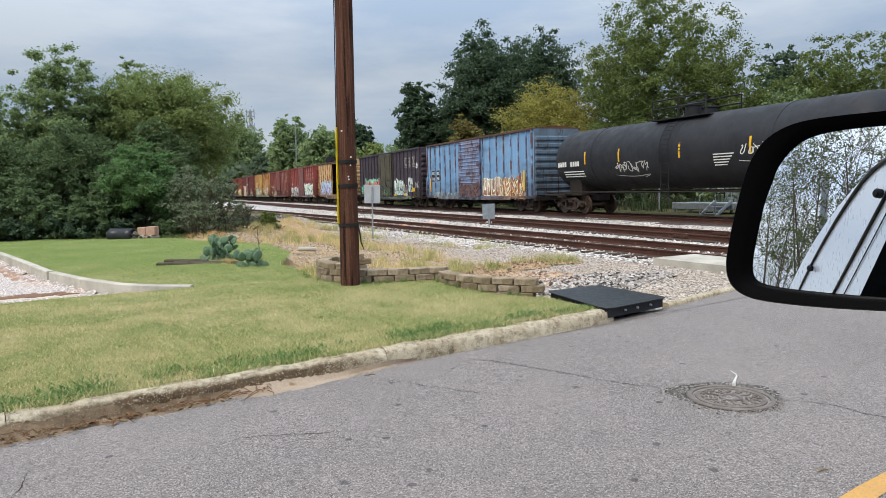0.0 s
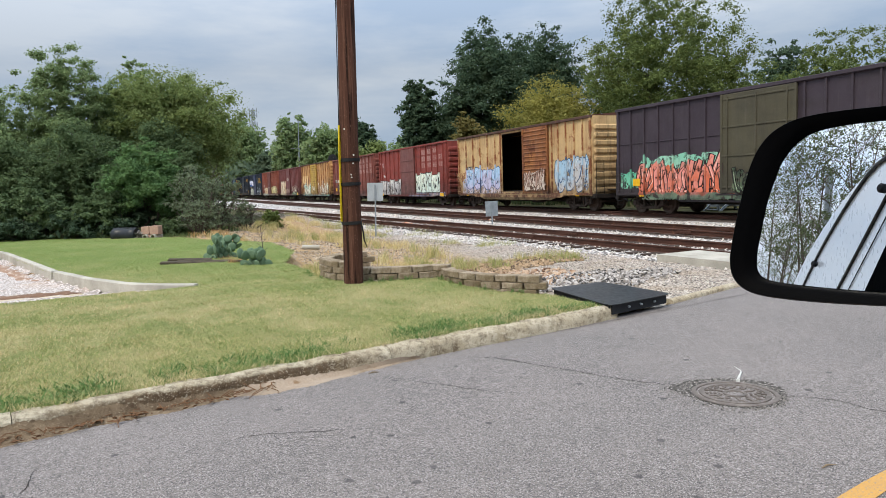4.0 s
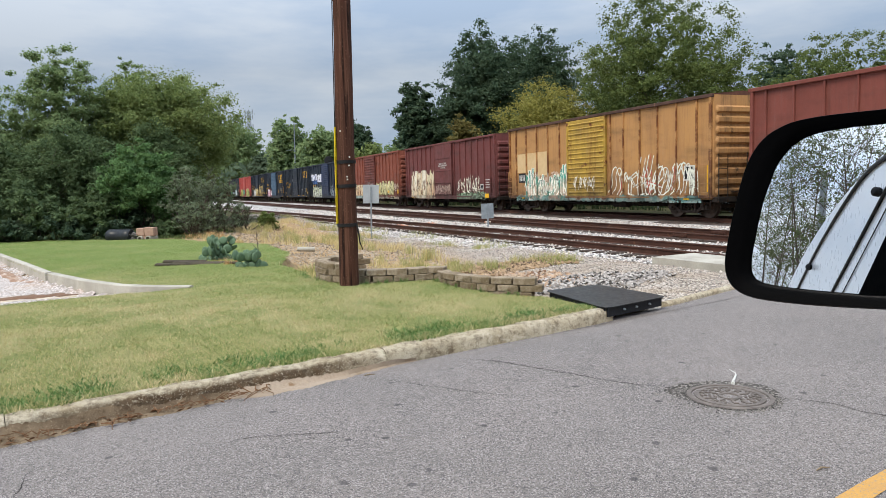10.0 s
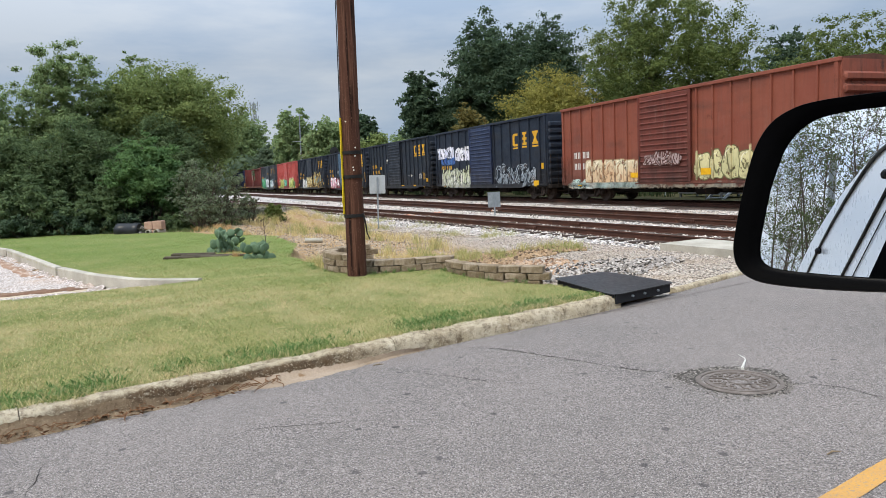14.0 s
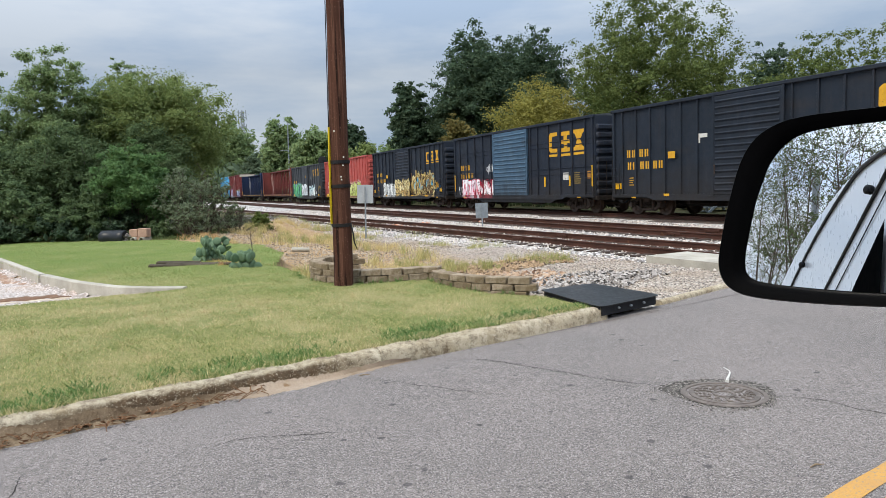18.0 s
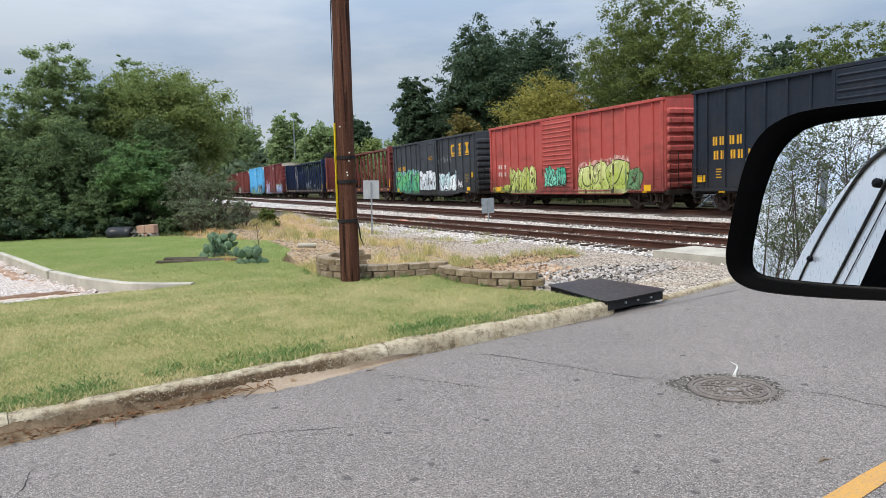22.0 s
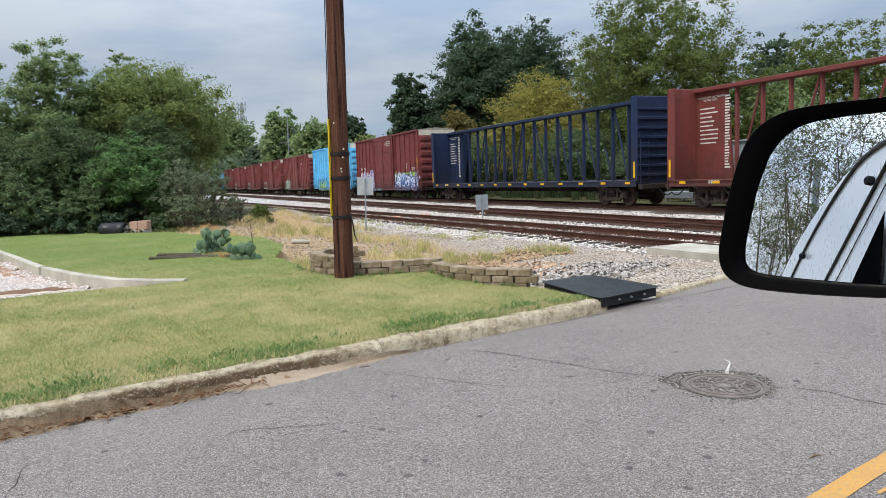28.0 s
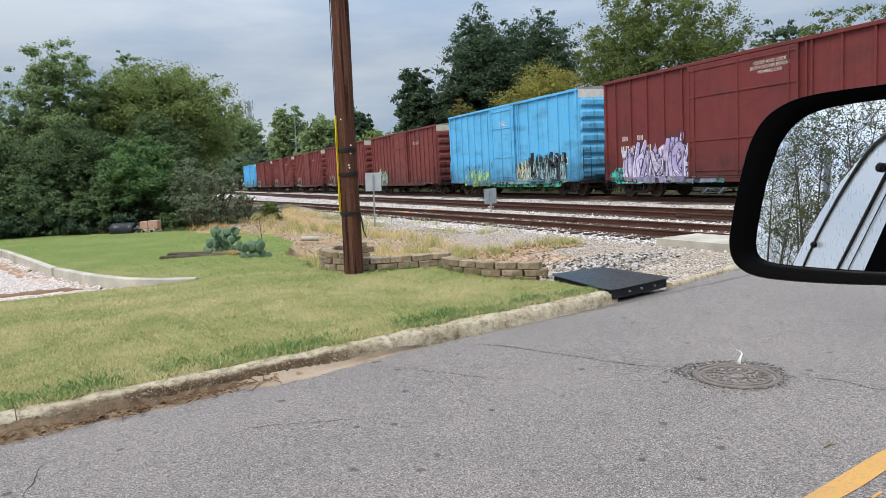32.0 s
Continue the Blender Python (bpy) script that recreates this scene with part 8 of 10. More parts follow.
for car_, s_ in CARS:
    for k, marks in GRAF.items():
        if abs(CENTRE[k] - s_) < 0.01:
            for i, row in enumerate(marks):
                graffiti(car_, *row, 31 * k + i, -1.4795 - 0.0015 * i if not (k == 3 and 1.2 < row[1] < 2) and not (row[1] > -2.4 and row[2] < 2.4 and (row[0] != "cloud" or k in (1, 5))) else -1.655)


def tank_car(s):
    car = thing("tank_car", "black tank car with white graffiti and yellow strips", "freight car", car_pose(s), group="cars of the passing freight train")
    CARS.append((car, s))
    black = car_paint("black tank paint", "1b1c1f", "242528", "262220", 0.05, 0.15, dusty=0.08)
    r, zc, L = 1.5, 2.72, 8.85
    rings = [(0.05, -L), (0.5, -L + 0.04), (0.9, -L + 0.14), (1.2, -L + 0.3), (1.4, -L + 0.52), (1.48, -L + 0.72), (r, -L + 0.95), (r, -2.0), (r + 0.006, -1.98), (r + 0.006, 1.98), (r, 2.0),
             (r, L - 0.95), (1.48, L - 0.72), (1.4, L - 0.52), (1.2, L - 0.3), (0.9, L - 0.14), (0.5, L - 0.04), (0.05, L)]
    part("tank", Solid().lathe(rings, (0, 0, zc), "x", 64), black, car, "long black cylindrical tank", 40)
    for x in (-0.45, 0.45, -5.2, 5.2):
        part("tank_band", Solid().lathe([(r + 0.004, x - 0.06), (r + 0.018, x - 0.05), (r + 0.018, x + 0.05), (r + 0.004, x + 0.06)], (0, 0, zc), "x", 64), black, car, "raised band round the tank", 40)
    # walkway and valve housing on top
    part("valve_housing", Solid().lathe([(0.34, 0), (0.34, 0.42), (0.37, 0.44), (0.37, 0.52), (0.15, 0.58)], (0, 0, zc + r - 0.05), "z", 24), M["black"], car, "round valve housing", 40)
    part("manway", Solid().lathe([(0.3, 0), (0.3, 0.25), (0.34, 0.27), (0.34, 0.33), (0.1, 0.36)], (0.9, 0, zc + r - 0.05), "z", 20), M["black"], car, "manway cover", 40)
    part("walkway", Solid().box(-1.5, 1.7, -0.95, 0.95, zc + r - 0.13, zc + r - 0.08, 0.01), M["black"], car, "grating walkway")
    for x in (-1.45, 0.1, 1.65):
        for y in (-0.92, 0.92):
            part("rail_post", Solid().tube([(x, y, zc + r - 0.1), (x, y, zc + r + 0.7)], 0.03, 6), M["black"], car)
    for y in (-0.92, 0.92):
        for z in (0.35, 0.7):
            part("handrail", Solid().tube([(-1.45, y, zc + r + z), (1.65, y, zc + r + z)], 0.03, 6), M["black"], car)
    for k in (-1, 1):
        pts = [(0.0, k * (r + 0.12) * math.sin(a), zc + (r + 0.12) * math.cos(a)) for a in np.linspace(0.7, 1.9, 8)]
        lad = Solid()
        for dx in (-0.24, 0.24):
            lad.tube([(dx, y, z) for _, y, z in pts] + [(dx, k * 1.5, 0.75)], 0.022, 6)
        for i in range(13):
            t = i / 12
            a = 0.75 + 1.15 * min(1, t * 1.3)
            y, z = (k * (r + 0.12) * math.sin(a), zc + (r + 0.12) * math.cos(a)) if t * 1.3 < 1 else (k * 1.52, zc - 0.5 - (t - 0.77) * 5.5)
            lad.tube([(-0.24, y, z), (0.24, y, z)], 0.016, 5)
        part("ladder", lad, M["black"], car, "black side ladder", 60)
        for x in (-8.2, -5.7, -3.1, 0.75, 4.3, 7.4):
            o = [((r + 0.006) * math.sin(a), (r + 0.006) * math.cos(a)) for a in np.linspace(1.35, 1.75, 6)]
            s2 = Solid()
            for yy, zz in o:
                s2.v += [(x, k * yy, zc + zz), (x + 0.1, k * yy, zc + zz)]
            s2.f = [(2 * i, 2 * i + 1, 2 * i + 3, 2 * i + 2) for i in range(5)]
            if abs(x) < 7.9:
                part("warning_strip", s2, M["reflector"], car, "yellow reflector strip")
        part("side_rail", Solid().tube([(-L + 1.0, 1.45 * k, 1.1), (L - 1.0, 1.45 * k, 1.1)], 0.035, 7), M["dark"], car, "long safety rail", 60)
        x = (L + 0.5) * k
        part("end_platform", Solid().box(min(x, x - 1.9 * k), max(x, x - 1.9 * k), -1.45, 1.45, 0.92, 1.02, 0.02), M["dark"], car, "end platform")
        part("stub_sill", Solid().box(min(x, x - 3.2 * k), max(x, x - 3.2 * k), -0.35, 0.35, 0.65, 0.98, 0.03), M["dark"], car)
        part("saddle", Solid().box(min((L - 2.3) * k, (L - 1.3) * k), max((L - 2.3) * k, (L - 1.3) * k), -1.1, 1.1, 0.9, 1.75, 0.05), M["dark"], car)
        for y in (-1.4, 1.4):
            part("grab_rail", Solid().tube([(x, y, 0.95), (x, y, 2.0), (x - 1.2 * k, y, 2.0), (x - 1.2 * k, y, 0.95)], 0.022, 6), M["dark"], car)
        coupler(car, x, k)
        truck(car, (L - 1.3) * k)
    for i in range(9):
        a = 1.72
        z = zc + (r + 0.008) * math.cos(a)
        part("lettering", Solid().box(-8.0 + i * 0.2 + (0.12 if i > 3 else 0), -8.0 + i * 0.2 + 0.14 + (0.12 if i > 3 else 0), -r * math.sin(a) - 0.02, -r * math.sin(a) + 0.0, z - 0.12, z + 0.12), M["white"], car, "plain strokes of the car's mark") if i != 4 else None
    for i in range(3):
        a = 1.98 + 0.09 * i
        z, y = zc + (r + 0.008) * math.cos(a), -(r + 0.008) * math.sin(a)
        part("small_print", Solid().box(-7.6, -5.9, y - 0.01, y + 0.01, z - 0.025, z + 0.025), M["white"], car, "lines of small print")
    for i in range(5):
        a = 1.72 + 0.07 * i
        z, y = zc + (r + 0.008) * math.cos(a), -(r + 0.008) * math.sin(a)
        part("small_print", Solid().box(2.6, 3.6 - 0.1 * i, y - 0.01, y + 0.01, z - 0.02, z + 0.02), M["white"], car, "lines of small print")


def tank_scrawl(car, x0, x1, a0, a1, seed):
    """Looping white strokes laid round the tank's flank."""
    rng = random.Random(seed)
    flat = Solid()
    n = int((x1 - x0) / 0.3)
    for k in range(n):
        pts = [(x0 + (k + rng.uniform(-0.1, 1.2)) * 0.3, rng.uniform(0, 1) if j % 2 else rng.uniform(-0.05, 0.5) + 0.5 * (j % 4 == 0)) for j in range(6)]
        ribbon(flat, [(a, b * 0.7) for a, b in pts], 0.05, 0.0006 * k, True, 0.3)
    ribbon(flat, [(x0 - 0.1, -0.12), (x0 + 0.5 * (x1 - x0), -0.3), (x1, -0.1), (x1 - 0.6, -0.35)], 0.05, 0.004, True, 0.5)
    r, zc = 1.512, 2.72
    s = Solid()
    for x, y, z in flat.v:
        a = a1 + (a0 - a1) * (z / 0.7)
        s.v.append((x, -(r + y) * math.sin(a), zc + (r + y) * math.cos(a)))
    s.f = flat.f
    part("graffiti_scrawl", s, M["white"], car, "white sprayed scrawl")


tank_car(-22.75)
tank_scrawl(CARS[-1][0], -3.4, -1.0, 1.75, 2.1, 5)
tank_scrawl(CARS[-1][0], 3.9, 6.6, 1.5, 1.85, 6)


# ---- things on the lawn, the bank and the road ----
def gz(x, y):
    return float(ground_z(x, y))


# utility pole, leaning a little
pole = thing("utility_pole", "brown weathered wooden utility pole with black bands and a yellow guard", "utility pole", pose(-1.36, 10.0, 0.12))
rng = random.Random(3)
rows = []
prof = []
for i in range(40):
    z = 9.5 * i / 39
    rows.append((0.0133 * z + 0.004 * math.sin(z * 2.1), 0.0, z))
    prof.append(0.140 - 0.0042 * z + rng.uniform(-0.002, 0.002))
part("shaft", Solid().tube(rows, prof, 20), M["pole"], pole, "brown grooved wooden shaft", 60)
px = lambda z: 0.0133 * z
for z in (1.87, 1.53, 0.975):
    r = 0.146 - 0.0042 * z
    tilt = Matrix.Translation((px(z), 0, z)) @ pose(0, 0, 0, 0, rng.uniform(-3, 3), 0)
    part("band", Solid().lathe([(r, -0.024), (r + 0.006, -0.024), (r + 0.006, 0.024), (r, 0.024)], (px(z), 0, z), "z", 24, pose(0, 0, 0, 0, rng.uniform(-2.5, 2.5), 0)), M["black_band"], pole, "black strap round the pole", 50)
guard = Solid()
for z0, z1 in ((1.0, 2.36),):
    for i in range(9):
        z = z0 + (z1 - z0) * i / 8
        for k in range(7):
            a = math.pi * (0.72 + 0.56 * k / 6)
            guard.v.append((px(z) + (0.12 - 0.0042 * z) * -1.0 + 0.035 * math.cos(a) + 0.004 * math.sin(z * 9), -0.05 + 0.035 * math.sin(a) * 1.0 - 0.02, z))
    n0 = len(guard.v) - 63
    guard.f += [(n0 + i * 7 + k, n0 + i * 7 + k + 1, n0 + (i + 1) * 7 + k + 1, n0 + (i + 1) * 7 + k) for i in range(8) for k in range(6)]
part("cable_guard", guard, M["yellow"], pole, "yellow plastic cable guard", 60)
part("guard_core", Solid().tube([(px(1.0) - 0.136, -0.062, 1.0), (px(2.36) - 0.132, -0.062, 2.36)], 0.016, 8), M["yellow"], pole, "yellow plastic cable guard", 60)
part("cable", Solid().tube([(px(2.3) - 0.135, -0.06, 2.3), (px(4) - 0.125, -0.055, 4.0), (px(9) - 0.11, -0.05, 9.0)], 0.007, 6), M["cable"], pole, "thin black cable up the pole", 60)
part("loose_strap", Solid().tube([(px(1) + 0.14, -0.06, 0.97), (px(1) + 0.165, -0.08, 0.85), (px(1) + 0.18, -0.09, 0.72), (px(1) + 0.215, -0.08, 0.62)], [0.014, 0.012, 0.01, 0.006], 6), M["cable"], pole, "loose end of black strap hanging down", 60)
for x, z in ((0.07, 1.935), (0.06, 1.82), (0.03, 1.66), (0.035, 1.62), (-0.05, 2.3)):
    part("tag", Solid().lathe([(0.011, 0), (0.011, 0.008), (0.004, 0.012)], (px(z) + x, -math.sqrt(max(0.0, (0.143 - 0.0042 * z) ** 2 - x * x)) - 0.004, z), "y", 10), M["white"], pole, "small white tag nail")

# block wall: curved, three courses and pale caps
wall_pts = [(-1.25, 12.0), (-1.65, 11.75), (-1.9, 11.35), (-1.91, 10.95), (-1.75, 10.6), (-1.48, 10.38), (-1.1, 10.28), (-0.6, 10.3), (-0.18, 10.42), (0.0, 10.36), (0.05, 10.1), (0.28, 9.72), (0.62, 9.42), (1.0, 9.22), (1.42, 9.1)]
dense = []
for (x0, y0), (x1, y1) in zip(wall_pts, wall_pts[1:]):
    for i in range(20):
        dense.append(Vector((x0 + (x1 - x0) * i / 20, y0 + (y1 - y0) * i / 20, 0)))
cum = [0.0]
for a, b in zip(dense, dense[1:]):
    cum.append(cum[-1] + (b - a).length)


def on_wall(s):
    s = min(max(s, 0), cum[-1] - 1e-4)
    i = next(k for k in range(len(cum) - 1) if cum[k + 1] >= s)
    t = (s - cum[i]) / max(1e-9, cum[i + 1] - cum[i])
    d = (dense[min(i + 6, len(dense) - 1)] - dense[max(i - 6, 0)]).normalized()
    return dense[i].lerp(dense[min(i + 1, len(dense) - 1)], t), math.degrees(math.atan2(d.y, d.x))


wall = thing("block_wall", "low curved garden wall of grey-brown split concrete blocks", "garden wall")
rng = random.Random(8)
for course in range(4):
    s = (0.0, 0.13, 0.04, 0.17)[course]
    L = 0.3
    while s + L < cum[-1]:
        p, ang = on_wall(s + L / 2)
        left = s < cum[-1] * 0.62
        base = 0.13 if left else 0.085
        hgt = 0.094
        if course < 3 or s < cum[-1] * 0.36:
            w = L - 0.007
            dep = 0.2
            b = Solid().box(-w / 2, w / 2, -dep * 0.5, dep * 0.5, 0, hgt - 0.005, 0.009)
            b.v = [(x + rng.uniform(-0.005, 0.005), y + (rng.uniform(-0.012, 0.008) if y < 0 else 0), z + rng.uniform(-0.003, 0.003)) for x, y, z in b.v]
            o = part("block", b, M["block"], wall)
            o.matrix_basis = pose(p.x, p.y, base + min(course, 3) * hgt, rng.uniform(-1, 1), rng.uniform(-0.7, 0.7), ang + rng.uniform(-1.2, 1.2))
        s += L

# steel plate over the drain, with the shaded gap below it drawn as black strips
plate = thing("steel_plate", "black steel plate lying over the roadside drain", "drain cover")
corners = [Vector((1.40, 9.48, 0.135)), Vector((2.23, 9.97, 0.13)), Vector((2.86, 8.78, 0.125)), Vector((1.89, 8.02, 0.13))]
top = Solid()
ctr = sum(corners, Vector()) / 4
rim = []
for i in range(4):
    a, b, c_ = corners[i - 1], corners[i], corners[(i + 1) % 4]
    for t in (0.12, 0.04):
        rim.append(b.lerp(a, t) if t == 0.12 else b.lerp(a, 0.05).lerp(b.lerp(c_, 0.05), 0.5))
    rim.append(b.lerp(c_, 0.12))
n = len(rim)
top.v = [tuple(p) for p in rim] + [tuple(p - Vector((0, 0, 0.012))) for p in rim]
top.f = [tuple(range(n - 1, -1, -1)), tuple(range(n, 2 * n))] + [(i, (i + 1) % n, n + (i + 1) % n, n + i) for i in range(n)]
part("sheet", top, M["plate"], plate, "flat black sheet with rounded corners")
# black strips under each edge stand for the shade there; grey tube ends poke out
for i, (a, b) in enumerate(zip(corners, corners[1:] + corners[:1])):
    d = (b - a).normalized()
    out_ = Vector((d.y, -d.x, 0))
    if out_.dot(a - ctr) < 0:
        out_ = -out_
    s = Solid()
    p, q = a + d * 0.08 - out_ * 0.03, b - d * 0.08 - out_ * 0.03
    for zz in (-0.012, -0.12):
        s.v += [tuple(p + Vector((0, 0, zz))), tuple(q + Vector((0, 0, zz))), tuple(q - out_ * 0.02 + Vector((0, 0, zz))), tuple(p - out_ * 0.02 + Vector((0, 0, zz)))]
    s.f = [(0, 1, 2, 3), (4, 7, 6, 5), (0, 4, 5, 1), (1, 5, 6, 2), (2, 6, 7, 3), (3, 7, 4, 0)]
    part("skirt", s, M["black"], plate, "black strip for the shaded gap under the plate")
    if i in (2, 1):
        for t in (0.25, 0.5, 0.72):
            c_ = p.lerp(q, t) + Vector((0, 0, -0.06)) + out_ * 0.001
            part("bolt", Solid().tube([c_, c_ + out_ * 0.025], [0.016, 0.013], 8), M["galv"], plate, "grey tube end under the plate")

# concrete crossing panel outside the near rail
panel = thing("crossing_panel", "pale concrete level crossing panel beside the rail", "crossing panel")
for a0, a1 in ((8.75, 11.35), (6.1, 8.72), (3.4, 6.07)):
    s = Solid()
    for a in (a0, a1):
        for w, z in ((near_w(a) - 1.95, -0.16), (near_w(a) - 1.95, 0.035), (near_w(a) - 0.86, 0.05), (near_w(a) - 0.86, -0.16)):
            s.v.append(tuple(along(a, w, z)))
    s.f = [(0, 1, 2, 3), (7, 6, 5, 4), (0, 4, 5, 1), (1, 5, 6, 2), (2, 6, 7, 3), (3, 7, 4, 0)]
    part("slab", s, M["pale_concrete"], panel)

# two blank sign backs on posts
for x, y, z0, zp, w, h, lab, lean in ((-2.53, 25.1, -0.05, 1.08, 0.57, 0.66, "grey metal sign seen from behind on a tall post", 1.5), (1.93, 28.6, -0.08, 0.24, 0.52, 0.62, "grey metal sign seen from behind on a short post", -1.0)):
    t = thing("track_sign", lab, "sign", pose(x, y, z0, 0, lean, 8), group="signs beside the track")
    part("post", Solid().box(-0.028, 0.028, -0.02, 0.02, -0.2, zp + h * 0.9 - z0, 0.004), M["galv"], t, "slim steel post")
    for zz in (0.15, 0.75):
        part("bolt", Solid().lathe([(0.012, 0), (0.012, 0.012)], (0, -0.034, zp - z0 + h * zz), "y", 8), M["galv"], t)
    b = Solid().box(-w / 2, w / 2, 0.021, 0.026, zp - z0, zp - z0 + h, 0.002)
    part("plate", b, M["sign"] if zp > 1 else M["galv"], t, "square aluminium plate, its back to the road")


# prickly pears
def pad(m, w, h, t):
    s = Solid()
    n, k = 12, 5
    pts, f = [], []
    for i in range(k + 1):
        lat = -math.pi / 2 + math.pi * i / k
        for j in range(n):
            a = 2 * math.pi * j / n
            r = math.cos(lat)
            xx, zz = math.cos(a) * r * w, math.sin(a) * r * h * (0.9 + 0.1 * math.sin(a))
            pts.append(m @ Vector((xx, math.sin(lat) * t, zz + h)))
    f = [(i * n + j, i * n + (j + 1) % n, (i + 1) * n + (j + 1) % n, (i + 1) * n + j) for i in range(k) for j in range(n)]
    return s.add(pts, f)


CACTUS = surface("prickly pear skin", "6a8064", "526a50", 6, 0.7, fine=40, bump=0.2, spots="8a9670", spot_scale=10)
for x, y, n_pads, wid, hgt, seed in ((-4.8, 14.65, 84, 0.78, 0.44, 5), (-3.58, 12.98, 56, 0.62, 0.27, 6)):
    cactus = thing("prickly_pear", "grey-green prickly pear cactus clump at the lawn's edge", "cactus", pose(x, y, gz(x, y)), group="cacti by the lawn")
    rng = random.Random(seed)
    grown = []
    for i in range(n_pads):
        w, h = rng.uniform(0.07, 0.1), rng.uniform(0.09, 0.125)
        if i < n_pads * 0.3:
            ang, r = rng.uniform(0, 6.283), wid * rng.uniform(0.05, 0.45)
            m = pose(r * math.cos(ang), r * math.sin(ang) * 0.6, -0.02, rng.uniform(-15, 15), rng.uniform(-18, 18), rng.uniform(-75, 75))
        else:
            low, lh, lw = rng.choice(grown)
            lean = rng.uniform(-42, 42)
            top = low @ Vector((math.sin(radians(lean)) * lw * 0.9, 0, lh + lh * math.cos(radians(lean)) * 0.9))
            if top.z > hgt:
                continue
            m = Matrix.Translation(top) @ low.to_3x3().to_4x4() @ pose(0, 0, 0, rng.uniform(-12, 12), lean * 0.8, rng.uniform(-35, 35))
        grown.append((m, h, w))
        part("pad", pad(m, w, h, 0.014), CACTUS, cactus, smooth=80)

# dead stalk, old timber edging, white pipe
stalk = thing("dead_stalk", "dry brown stalk standing behind the cactus", "stalk", pose(-3.7, 13.9, 0.0))
part("stem", Solid().tube([(0, 0, 0), (0.02, 0, 0.4), (-0.01, 0, 0.9)], [0.012, 0.01, 0.005], 6), BARK, stalk, smooth=60)
for i in range(5):
    part("twig", Solid().tube([(0.01, 0, 0.35 + 0.1 * i), (0.1 * (-1) ** i, 0.04, 0.45 + 0.1 * i)], 0.004, 4), BARK, stalk)
timber = thing("timber_edging", "rotten grey landscape timbers round a flower bed", "timber edging")
TIMBER = surface("rotten grey timber", "5c5344", "3b342a", 5, 0.95, fine=30, bump=0.9, depth=0.012, stretch=(1, 1, 1))
for x0, y0, x1, y1, z in ((-5.6, 13.5, -4.35, 13.62, 0.2), (-5.35, 13.72, -4.2, 13.75, 0.2), (-5.62, 13.95, -4.75, 13.98, 0.215), (-4.25, 13.55, -3.95, 13.5, 0.19)):
    d = math.degrees(math.atan2(y1 - y0, x1 - x0))
    L = math.hypot(x1 - x0, y1 - y0)
    o = part("timber", Solid().box(0, L, -0.06, 0.06, 0, 0.085, 0.02), TIMBER, timber)
    o.matrix_basis = pose(x0, y0, z - 0.01, 2, 1.5, d)
pipe = thing("plastic_pipe", "short piece of dirty white plastic pipe on the bank", "pipe", pose(-3.72, 19.0, -0.06, 0, 4, 10))
ps = Solid()
for r, x in ((0.062, -0.24), (0.062, 0.24)):
    ps.v += [(x, r * math.cos(a), r * math.sin(a) + 0.06) for a in (2 * math.pi * k / 18 for k in range(18))]
for x in (0.24, -0.24):
    ps.v += [(x, 0.05 * math.cos(a), 0.05 * math.sin(a) + 0.06) for a in (2 * math.pi * k / 18 for k in range(18))]
ps.f = [(b * 18 + k, b * 18 + (k + 1) % 18, ((b + 1) % 4) * 18 + (k + 1) % 18, ((b + 1) % 4) * 18 + k) for b in range(4) for k in range(18)]
part("tube", ps, surface("dirty white plastic", "b3aea2", "98917f", 5, 0.7, spots="6f6555", spot_scale=8), pipe, smooth=50)

# clutter at the lawn's far end
barrel = thing("plastic_barrel", "black plastic barrel lying half sunk in the grass", "barrel", pose(-10.25, 22.2, 0.12, 0, 0, -12))
part("shell", Solid().lathe([(0.1, -0.42), (0.2, -0.42), (0.235, -0.38), (0.245, -0.2), (0.235, -0.18), (0.245, 0.0), (0.235, 0.18), (0.245, 0.2), (0.235, 0.38), (0.2, 0.42), (0.1, 0.42)], (0, 0, 0.2), "x", 24), M["plate"], barrel, "ribbed black shell", 40)
TAN = surface("tan concrete block", "b08f7c", "9c7c6a", 4, 0.9, fine=40, bump=0.5)
stack = thing("block_stack", "tan concrete blocks stacked on two clay pipes", "block stack", pose(-9.35, 22.1, 0.17, 0, 0, -6))
for x, w, z, h in ((-0.3, 0.27, 0.16, 0.24), (-0.02, 0.3, 0.15, 0.27), (-0.16, 0.26, 0.04, 0.1)):
    part("block", Solid().box(x, x + w, -0.14, 0.14, z, z + h, 0.015), TAN, stack)
for x in (-0.13, 0.14):
    s = Solid()
    for r, y in ((0.085, -0.25), (0.085, 0.25), (0.06, 0.25), (0.06, -0.25)):
        s.v += [(x + r * math.cos(a), y, 0.075 + r * math.sin(a)) for a in (2 * math.pi * k / 16 for k in range(16))]
    s.f = [(b * 16 + k, b * 16 + (k + 1) % 16, ((b + 1) % 4) * 16 + (k + 1) % 16, ((b + 1) % 4) * 16 + k) for b in range(4) for k in range(16)]
    part("clay_pipe", s, M["pale_concrete"], stack, "pale open pipe end", 50)
rk = np.random.default_rng(9)
stones("rock_pile", np.stack([-9.78 + rk.normal(0, 0.11, 40), 22.1 + rk.normal(0, 0.1, 40), 0.22 + rk.uniform(0, 0.2, 40)], -1), 0.05, 0.1, stone_material("grey rocks", "6f6a63", "98928a", "55504a"), "small pile of grey rocks beside the blocks", 99)

